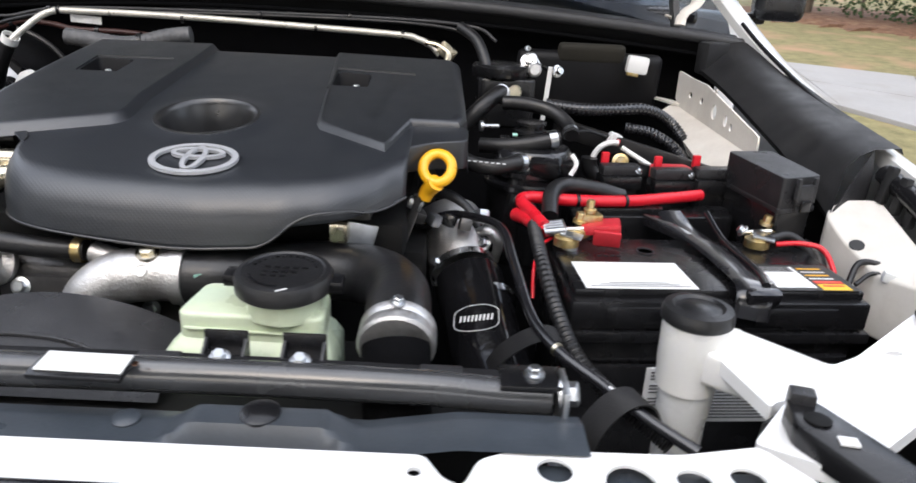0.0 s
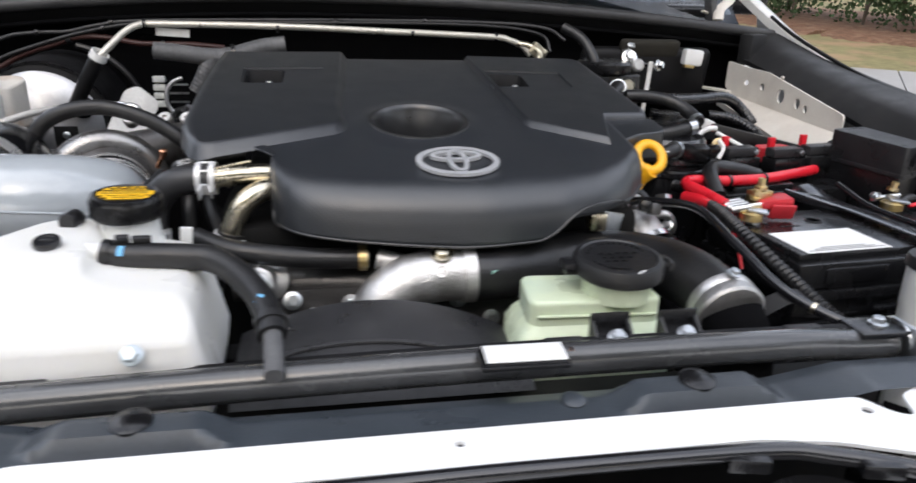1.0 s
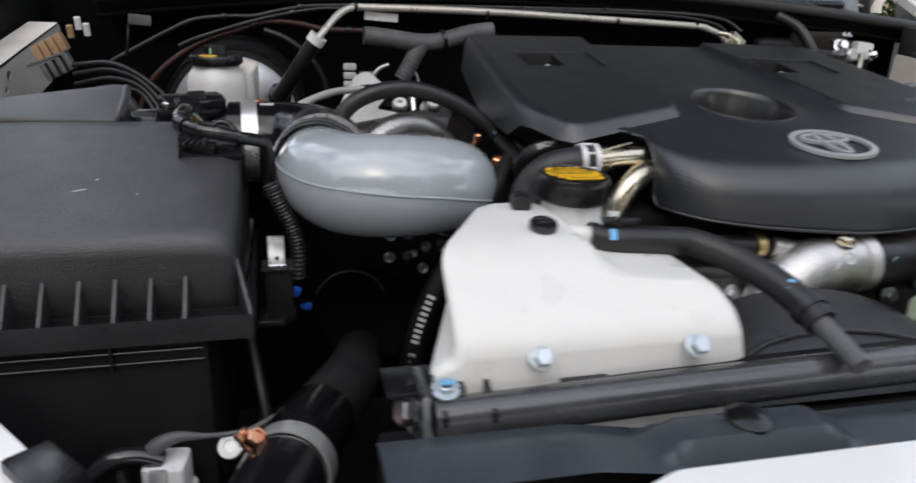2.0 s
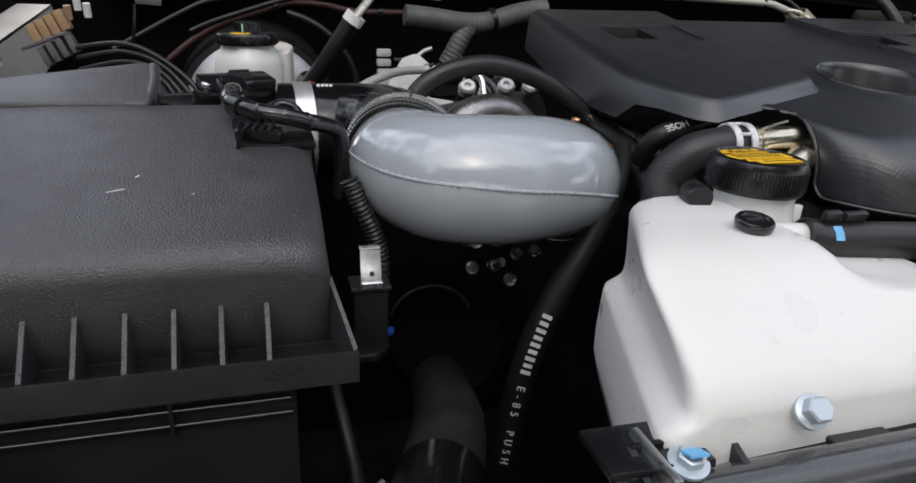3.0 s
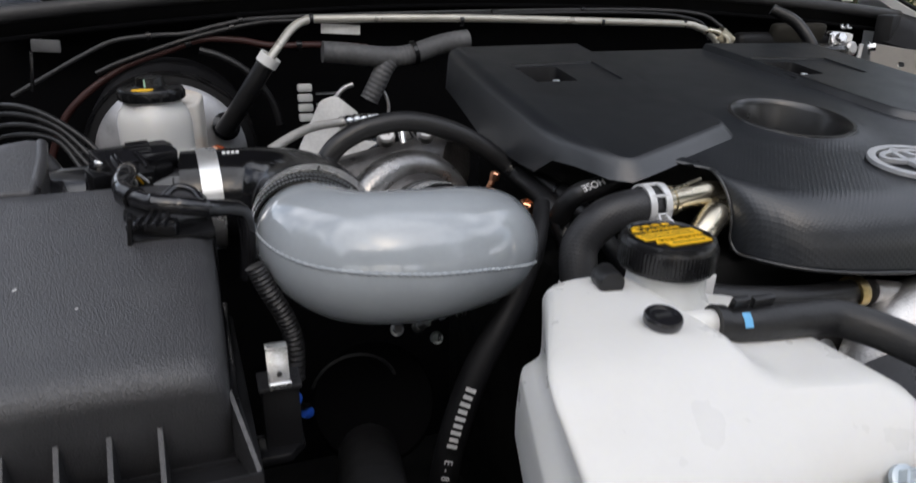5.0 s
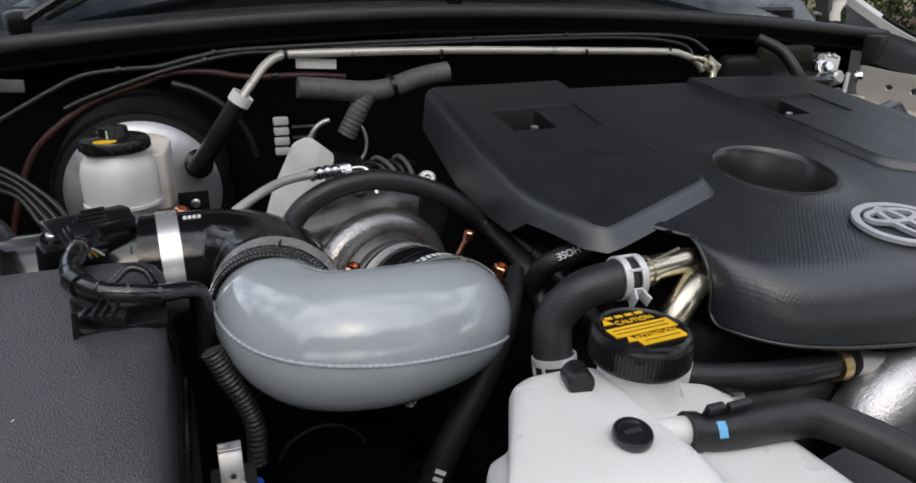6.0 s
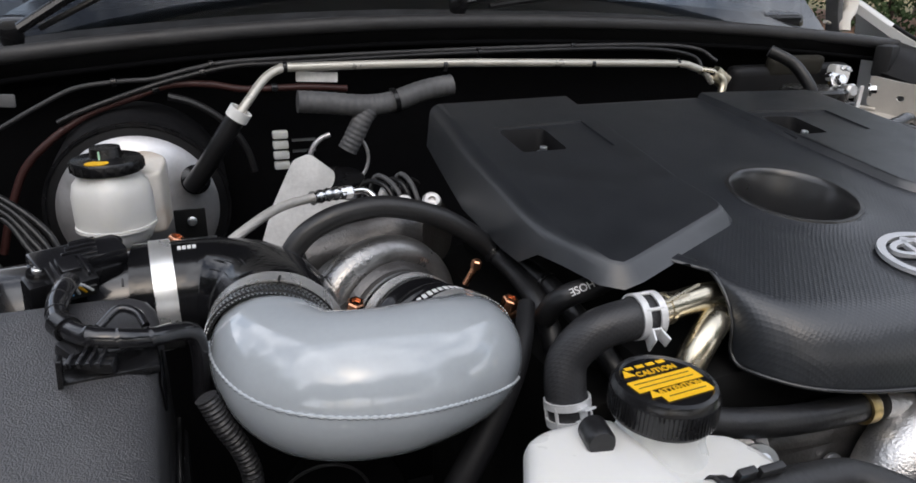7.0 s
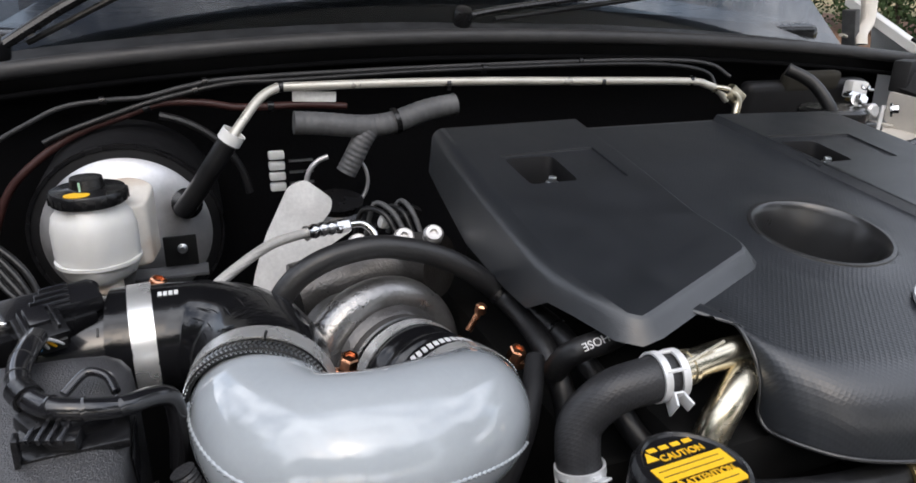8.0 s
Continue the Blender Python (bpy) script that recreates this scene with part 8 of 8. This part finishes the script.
# ---- throttle, charge hose and looms ----
def throttle():
    t = thing("throttle_body", (0.02, 0.75, 1.13), "dark alloy throttle body with clamps and plugs", "throttle body")
    part("body", lathe([(0.034, 0), (0.036, 0.01), (0.036, 0.05), (0.042, 0.055), (0.042, 0.075)], 32, aim((0.020, 0.715, 1.160), (-0.25, 0.85, 0.45))), M_ALU, t)
    part("motor", lathe([(0.0, 0), (0.020, 0), (0.022, 0.004), (0.022, 0.05)], 24, aim((-0.005, 0.735, 1.195), (0.2, 0.9, 0.1))), M_TURBO, t)
    part("tube_loop", tube([(0.030, 0.74, 1.195), (0.050, 0.735, 1.200), (0.062, 0.735, 1.185), (0.060, 0.745, 1.16)], 0.006, 12, 5), M_ALU, t)
    for k in range(3):
        part("clamp_band", band(Vector((0.022, 0.712, 1.158)) + Vector((0.012, -0.022, -0.012)) * k, (-0.25, 0.85, 0.45), 0.0375, 0.008, 0.0014), M_STEEL if k != 1 else M_SILICONE, t)
    for p in ((-0.006, 0.70, 1.172), (0.0, 0.69, 1.150), (0.048, 0.72, 1.190)):
        part("clamp_screw", bolt_head(p, (-0.6, -0.6, 0.4), 0.005, 0.010), M_ZINC, t)
    for k in range(6):
        part("fitting", block((0.016, 0.014, 0.014), pose(-0.050 + 0.018 * k, 0.70 + 0.012 * (k % 3), 1.215 + 0.008 * (k % 2), 15, 20, 25 * k), 0.003), (M_BLACK, M_TURBO, M_ZINC)[k % 3], t)
    return t


throttle()
ch = hose("charge_pipe_hose", [(0.030, 0.700, 1.150), (0.042, 0.650, 1.128), (0.058, 0.585, 1.100), (0.085, 0.52, 1.075), (0.125, 0.455, 1.062), (0.18, 0.40, 1.058)], 0.0405, M_SILICONE, "large black silicone charge hose with a printed badge", n=8)
bdg = along((0.040, 0.655, 1.130), (0.058, 0.585, 1.100), 0.45, 0.0408, (-0.25, -0.55, 0.80)) @ Matrix.Rotation(radians(75), 4, "Z")
part("badge_outline", moved(plate(rounded([(-0.024, -0.012), (-0.01, -0.016), (0.01, -0.016), (0.024, -0.012), (0.024, 0.010), (0.010, 0.017), (-0.010, 0.017), (-0.024, 0.010)], 0.006), [rounded([(-0.0232, -0.0115), (-0.01, -0.0153), (0.01, -0.0153), (0.0232, -0.0115), (0.0232, 0.0096), (0.0098, 0.0163), (-0.0098, 0.0163), (-0.0232, 0.0096)], 0.0055)], 0, 0.0004), bdg), M_INKW, ch, smooth=False)
for k in range(9):
    part("badge_bar", block((0.0020, 0.0075, 0.0004), bdg @ pose(-0.0165 + 0.0041 * k, 0, 0.0003, 0, 0, -8), 0), M_INKW, ch, smooth=False)
part("strap", band((0.083, 0.525, 1.078), (0.4, -0.85, -0.25), 0.0412, 0.022, 0.002), M_FELTSHADE, ch, "black cloth strap")
part("strap", band((0.150, 0.43, 1.060), (0.7, -0.7, -0.05), 0.0412, 0.024, 0.002), M_FELTSHADE, ch, "black cloth strap")


def ribbon(pts, across, thick=0.0016):
    """A flat strap: a smooth line swept across a width."""
    line = curve_through(pts, 8)
    w = Vector(across) / 2
    bm = bmesh.new()
    rows = []
    for i, p in enumerate(line):
        tg = (line[min(i + 1, len(line) - 1)] - line[max(i - 1, 0)]).normalized()
        up = w.cross(tg).normalized() * thick
        rows.append([bm.verts.new(v) for v in (p - w, p + w, p + w + up, p - w + up)])
    for a, b in zip(rows, rows[1:]):
        for k in range(4):
            bm.faces.new((a[k], a[(k + 1) % 4], b[(k + 1) % 4], b[k]))
    bm.faces.new(rows[0])
    bm.faces.new(rows[-1][::-1])
    bmesh.ops.recalc_face_normals(bm, faces=bm.faces)
    return bm


part("cable_strap", ribbon([(0.046, 0.552, 1.105), (0.052, 0.549, 1.130), (0.066, 0.544, 1.152), (0.090, 0.534, 1.1735), (0.108, 0.529, 1.176), (0.119, 0.528, 1.160)], (0.006, -0.017, -0.006)), M_MATT, ch, "flat black cloth strap")
part("cable_strap", ribbon([(0.122, 0.444, 1.100), (0.126, 0.446, 1.125), (0.136, 0.448, 1.146), (0.152, 0.448, 1.1635), (0.168, 0.449, 1.164), (0.178, 0.446, 1.148)], (0.013, -0.020, -0.004)), M_MATT, ch, "flat black cloth strap")
hose("corrugated_loom", [(0.088, 0.790, 1.222), (0.099, 0.760, 1.222), (0.100, 0.700, 1.217), (0.102, 0.648, 1.207), (0.110, 0.565, 1.186), (0.123, 0.509, 1.167), (0.145, 0.479, 1.153), (0.170, 0.452, 1.142), (0.190, 0.430, 1.134)], ridged(0.0070, 0.0009, 84), M_RUBBER, "black corrugated wiring loom beside the battery", n=60)
cb = hose("grey_cable", [(-0.033, 0.736, 1.200), (-0.005, 0.735, 1.216), (0.021, 0.723, 1.222), (0.059, 0.678, 1.226), (0.072, 0.615, 1.208), (0.086, 0.545, 1.184), (0.108, 0.504, 1.172), (0.138, 0.473, 1.163), (0.169, 0.436, 1.155), (0.203, 0.405, 1.147)], 0.0052, M_GLOSS, "thick dark grey cable running to the front", [(0.66, 0.004, 0.0008, M_GOLD, "tape")])
for u in (0.32, 0.5, 0.72):
    part("print_bar", block((0.010, 0.002, 0.0004), along((0.138, 0.473, 1.163), (0.169, 0.436, 1.155), u, 0.0054, (-0.2, -0.4, 0.9)), 0), M_INKW, cb, smooth=False)
hose("black_lead", [(-0.02, 0.77, 1.235), (0.01, 0.76, 1.230), (0.035, 0.745, 1.205), (0.045, 0.72, 1.16), (0.05, 0.68, 1.12)], 0.007, M_RUBBER, "black lead behind the dipstick")


def dipstick():
    t = thing("dipstick", (-0.05, 0.68, 1.17), "oil dipstick with a bright yellow ring handle", "dipstick")
    m = aim((-0.011, 0.672, 1.290), (-0.05, -0.80, 0.60), 0)
    ringp = [m @ Vector((0.0150 * math.cos(a), 0.0163 * math.sin(a), 0)) for a in (2 * math.pi * k / 24 for k in range(25))]
    hd = part("handle", tube(ringp, 0.0056, 14, 2, caps=False, flat=0.8), M_YELLOW, t, "yellow plastic ring")
    lowp = min(ringp, key=lambda p: p.z)
    part("stem", tube([lowp, Vector((-0.020, 0.670, 1.266)), Vector((-0.024, 0.671, 1.256))], lambda u: 0.0095 - 0.002 * u, 14, 4), M_YELLOW, hd)
    part("tube", tube([(-0.029, 0.669, 1.260), (-0.040, 0.673, 1.225), (-0.054, 0.68, 1.182), (-0.066, 0.685, 1.14)], 0.0055, 14, 4), M_TURBO, t)
    part("clip", block((0.016, 0.012, 0.012), pose(-0.033, 0.672, 1.250, 0, 20), 0.003), M_ZINC, t)
    return t


dipstick()


# ---- front corner: washer filler and white bracket ----
def washer():
    t = thing("washer_filler", (0.215, 0.485, 1.05), "translucent white washer filler neck with a black cap", "washer filler")
    part("throat", lathe([(0.0255, 1.158), (0.0260, 1.175), (0.0268, 1.18), (0.0272, 1.222)], 36, pose(0.2145, 0.486, 0)), M_TANK, t)
    part("neck", lathe([(0.0205, 1.02), (0.021, 1.125), (0.0225, 1.13), (0.0235, 1.158)], 32, pose(0.2165, 0.487, 0)), M_NECK, t)
    c = part("cap", lathe([(0.0, 1.219), (0.0275, 1.219), (0.0298, 1.221), (0.0298, 1.227), (0.028, 1.232), (0.0215, 1.2335), (0.019, 1.231), (0.0145, 1.231), (0.0125, 1.2325), (0.0, 1.2325)], 44, pose(0.2145, 0.486, 0)), M_RUBBER, t, "black rubber push-on cap")
    part("hinge_tab", block((0.012, 0.014, 0.012), pose(0.240, 0.500, 1.222, 0, 0, 30), 0.003), M_RUBBER, c)
    return t


washer()


def corner_bracket():
    t = thing("corner_bracket", (0.33, 0.43, 1.15), "white painted corner bracket joining wing and front panel", "bracket")
    arm = [(0.225, 0.456), (0.243, 0.506), (0.262, 0.512), (0.322, 0.462), (0.352, 0.478), (0.455, 0.560), (0.52, 0.56), (0.52, 0.43), (0.40, 0.42), (0.283, 0.336), (0.262, 0.325), (0.215, 0.352), (0.255, 0.400), (0.268, 0.408), (0.252, 0.404), (0.245, 0.396)]
    hole = ring_of(0.381, 0.478, 0.007, 0.004, 14)
    def h(x, y):
        return 1.196 + 0.012 * max(0.0, min(1.0, (x - 0.34) / 0.1)) + 0.010 * max(0.0, min(1.0, (0.28 - x) / 0.04)) * max(0.0, min(1.0, (y - 0.43) / 0.04))
    part("plate", plate(rounded(arm, 0.006, 3), [hole], lambda x, y: h(x, y) - 0.012, h), M_WHITE, t)
    part("arm", prism(rounded([(0.214, 0.461), (0.222, 0.510), (0.262, 0.511), (0.322, 0.462), (0.310, 0.430), (0.272, 0.418), (0.262, 0.424)], 0.006), 1.173, lambda x, y: h(x, y) + 0.002, 0.008, 4), M_TANK, t)
    # black block stands for the dark inside the notch
    part("inner_hole", prism([(0.236, 0.388), (0.256, 0.404), (0.268, 0.408), (0.262, 0.390)], 1.14, 1.188, 0.001), M_INK, t)
    part("rubber_stop", lathe([(0.0, 0), (0.016, 0.0), (0.018, 0.004), (0.016, 0.014), (0.010, 0.018), (0, 0.018)], 26, aim((0.448, 0.530, 1.208), (-0.1, -0.1, 1))), M_RUBBER, t)
    la = thing("lamp_latch", (0.26, 0.355, 1.19), "black plastic headlamp latch with a grey clip", "latch")
    part("bar", prism(rounded([(0.246, 0.384), (0.266, 0.380), (0.292, 0.330), (0.31, 0.29), (0.275, 0.285), (0.240, 0.352)], 0.006), 1.192, lambda x, y: 1.212 + 0.04 * (y - 0.35), 0.003), M_BLACK, la)
    part("hook", block((0.018, 0.014, 0.016), pose(0.256, 0.381, 1.213, 0, 0, -15), 0.003), M_BOX, la)
    part("disc", lathe([(0.009, 0), (0.009, 0.001), (0.006, 0.0015), (0, 0.0015)], 22, aim((0.257, 0.358, 1.2125), (0, 0.04, 1))), M_DARK, la)
    part("clip", block((0.012, 0.009, 0.002), pose(0.266, 0.335, 1.2125, 0, 0, -10), 0.0005), M_FOIL, la)
    hl = thing("headlamp", (0.36, 0.28, 1.0), "dark headlamp housing below the corner bracket", "headlamp")
    part("housing", prism(rounded([(0.30, 0.34), (0.40, 0.415), (0.52, 0.42), (0.52, 0.24), (0.32, 0.25)], 0.02), 1.0, 1.165, 0.012, 3), M_BLACK, hl)


corner_bracket()
wr = thing("wing_wiring", (0.47, 0.66, 1.19), "black wiring with a white plug on the inner wing", "wiring")
part("loom", tube([(0.440, 0.660, 1.185), (0.455, 0.675, 1.205), (0.475, 0.672, 1.206), (0.490, 0.655, 1.200), (0.485, 0.64, 1.19)], 0.0035, 10, 5), M_RUBBER, wr)
part("loom", tube([(0.445, 0.655, 1.188), (0.465, 0.662, 1.199), (0.482, 0.650, 1.198)], 0.0025, 10, 5), M_RUBBER, wr)
part("plug", block((0.020, 0.012, 0.012), pose(0.478, 0.648, 1.200, 0, 10, -20), 0.003), M_NECK, wr)
hinge = thing("hinge", (0.42, 1.33, 1.40), "cream painted bonnet hinge beside the windscreen", "hinge")
part("arm", tube([(0.405, 1.30, 1.415), (0.412, 1.31, 1.435), (0.440, 1.325, 1.455), (0.455, 1.34, 1.49)], 0.010, 12, 5, flat=0.4), M_INNER, hinge)
part("arm", tube([(0.385, 1.33, 1.43), (0.42, 1.33, 1.425), (0.435, 1.335, 1.47), (0.43, 1.35, 1.52)], 0.006, 10, 5, flat=0.5), M_INNER, hinge)
part("leg", block((0.012, 0.03, 0.08), pose(0.40, 1.325, 1.435, 0, -12), 0.003), M_FOAM, hinge)


# ---- outside the car ----
def slab_path():
    """Concrete path seen beyond the wing, laid in slabs with open joints."""
    t = thing("pavement", (7.0, 11.0, slope(11.0)), "pale concrete footpath across the grass", "pavement", kind="structure")
    near = lambda k: Vector((4.02, 7.35)) + Vector((0.42, -1.03)) * k
    away = lambda k: Vector((4.69, 10.33)) + Vector((1.45, -0.74)) * k
    for k in range(-3, 6):
        for j in range(2):
            a, b = (0.0, 0.497) if j == 0 else (0.503, 1.0)
            q = [near(k).lerp(away(k), a), near(k + 0.99).lerp(away(k + 0.99), a), near(k + 0.99).lerp(away(k + 0.99), b), near(k).lerp(away(k), b)]
            part("slab", prism([tuple(p) for p in q], lambda x, y: slope(y) - 0.05, lambda x, y: slope(y) + 0.04, 0.006, 1), M_CONCRETE, t, smooth=False)


def mulch_bed():
    """A bed of fallen leaves under the shrubs, uneven at its edge."""
    rnd = random.Random(3)
    line = curve_through([(5.0, 18.6, 0), (7.2, 17.6, 0), (8.9, 16.4, 0), (9.9, 14.6, 0), (10.4, 12.6, 0), (10.9, 10.4, 0), (11.6, 8.0, 0)], 12)
    bm = bmesh.new()
    rows = []
    for p in line:
        w = rnd.uniform(-0.3, 0.3)
        rows.append([bm.verts.new((p.x + d + w * (d < 1), p.y + 0.6 * d + w * (d < 1), slope(p.y + 0.6 * d) + h)) for d, h in ((-0.5, -0.06), (0.0, 0.035), (1.0, 0.06), (3.0, 0.07), (6.0, 0.05))])
    for a, b in zip(rows, rows[1:]):
        for i in range(4):
            bm.faces.new((a[i], b[i], b[i + 1], a[i + 1]))
    solo("mulch_bed", bm, M_MULCH, "bed of brown fallen leaves under the shrubs", "leaf litter", kind="structure")


mulch_bed()
slab_path()


def shrub(c, h, w, n, seed):
    """A shrub: a few stems and a crown of many small leaves with gaps."""
    rnd = random.Random(seed)
    t = thing("shrub", c, "dense green garden shrub at the edge of the grass", "shrub", "shrubs beyond the footpath")
    for k in range(4):
        a = rnd.uniform(0, 6.28)
        part("stem", tube([Vector(c), Vector(c) + Vector((0.2 * math.cos(a), 0.2 * math.sin(a), h * 0.4)), Vector(c) + Vector((0.5 * w * math.cos(a), 0.5 * w * math.sin(a), h * 0.8))], lambda u: 0.03 - 0.02 * u, 8, 3), M_BARK, t)
    bm = bmesh.new()
    blobs = [(Vector((rnd.uniform(-0.6, 0.6) * w, rnd.uniform(-0.5, 0.5) * w, rnd.uniform(0.12, 0.85) * h)), rnd.uniform(0.35, 0.6) * w) for k in range(9)]
    for k in range(n):
        b, r = blobs[k % 9]
        v = Vector((rnd.gauss(0, 1), rnd.gauss(0, 1), rnd.gauss(0, 1))).normalized()
        p = b + v * r * rnd.uniform(0.7, 1.1)
        if p.z < 0.03:
            continue
        s = rnd.uniform(0.07, 0.15)
        e = Euler((rnd.uniform(0, 6.28), rnd.uniform(0, 6.28), rnd.uniform(0, 6.28))).to_matrix()
        q = [bm.verts.new(Vector(c) + p + e @ (Vector(o) * s)) for o in ((0, 0, 0), (0.4, 0.5, 0.1), (0, 1, 0), (-0.4, 0.5, 0.1))]
        bm.faces.new(q)
    part("crown", bm, M_LEAF, t, smooth=False)


k = 0
for x, y in ((6.6, 20.2), (8.4, 19.4), (10.0, 18.4), (11.4, 17.0), (12.0, 15.2), (12.6, 13.4), (13.2, 11.6), (13.9, 9.8), (12.6, 19.0), (14.2, 16.5)):
    k += 1
    shrub((x, y, slope(y)), 2.6 + 0.5 * (k % 3), 1.5 + 0.25 * (k % 2), 2600, k)


def tree(c, h, seed):
    """A street tree: tapered trunk, limbs and a loose crown of leaf clumps."""
    rnd = random.Random(seed)
    t = thing("tree", c, "tall leafy tree added out of view for reflections", "tree", "trees along the street")
    base = Vector(c)
    part("trunk", tube([base, base + Vector((0.1, 0, h * 0.25)), base + Vector((0.0, 0.1, h * 0.5)), base + Vector((0.2, 0, h * 0.8))], lambda u: 0.22 - 0.17 * u, 12, 4), M_BARK, t)
    tips = []
    for k in range(9):
        a, s = 6.28 * k / 9 + rnd.uniform(-0.2, 0.2), rnd.uniform(0.35, 0.7)
        p0 = base + Vector((0.05, 0.03, h * s))
        p1 = p0 + Vector((math.cos(a), math.sin(a), 0.5)) * h * 0.28
        part("limb", tube([p0, p0.lerp(p1, 0.5) + Vector((0, 0, 0.2)), p1], lambda u: 0.09 - 0.07 * u, 8, 3), M_BARK, t)
        tips += [p1, p0.lerp(p1, 0.6)]
    bm = bmesh.new()
    for k in range(4600):
        b = tips[k % len(tips)]
        v = Vector((rnd.gauss(0, 1), rnd.gauss(0, 1), rnd.gauss(0, 0.8))) * h * 0.085
        s = rnd.uniform(0.18, 0.34)
        e = Euler((rnd.uniform(0, 6.28), rnd.uniform(0, 6.28), rnd.uniform(0, 6.28))).to_matrix()
        bm.faces.new([bm.verts.new(b + v + e @ (Vector(o) * s)) for o in ((0, 0, 0), (0.4, 0.5, 0.1), (0, 1, 0), (-0.4, 0.5, 0.1))])
    part("crown", bm, M_LEAF, t, smooth=False)


# added trees out of view: for reflections, the last five to block bright sky
for i, (x, y, h) in enumerate(((-7.5, -9, 8.5), (-1.5, -12, 9.5), (4.5, -10, 8.0), (-12, -3, 8.0), (9.0, -5, 8.5), (-4.2, -6.8, 8.0), (1.8, -7.5, 7.0), (-9.5, 2.0, 7.5), (-14, -9, 9.0), (13, -9, 9.0), (13.0, 12.5, 8.5), (17.0, 8.0, 9.0), (9.0, 19.5, 9.0), (18.5, 15.0, 10.0), (15.0, 3.5, 8.0))):
    tree((x, y, slope(y)), h, 40 + i)

mirror = thing("door_mirror", (0.86, 2.0, 1.36), "black door mirror beyond the wing", "mirror")
part("housing", block((0.13, 0.10, 0.11), pose(0.875, 2.0, 1.462, 0, 0, -12), 0.03, 4), M_BLACK, mirror)
part("stalk", block((0.10, 0.06, 0.03), pose(0.80, 2.03, 1.41), 0.01), M_BLACK, mirror)
solo("car_door", block((0.06, 1.0, 0.75), pose(0.70, 2.3, 1.05), 0.02, 3), M_WHITE, "white front door of the car", "car door")
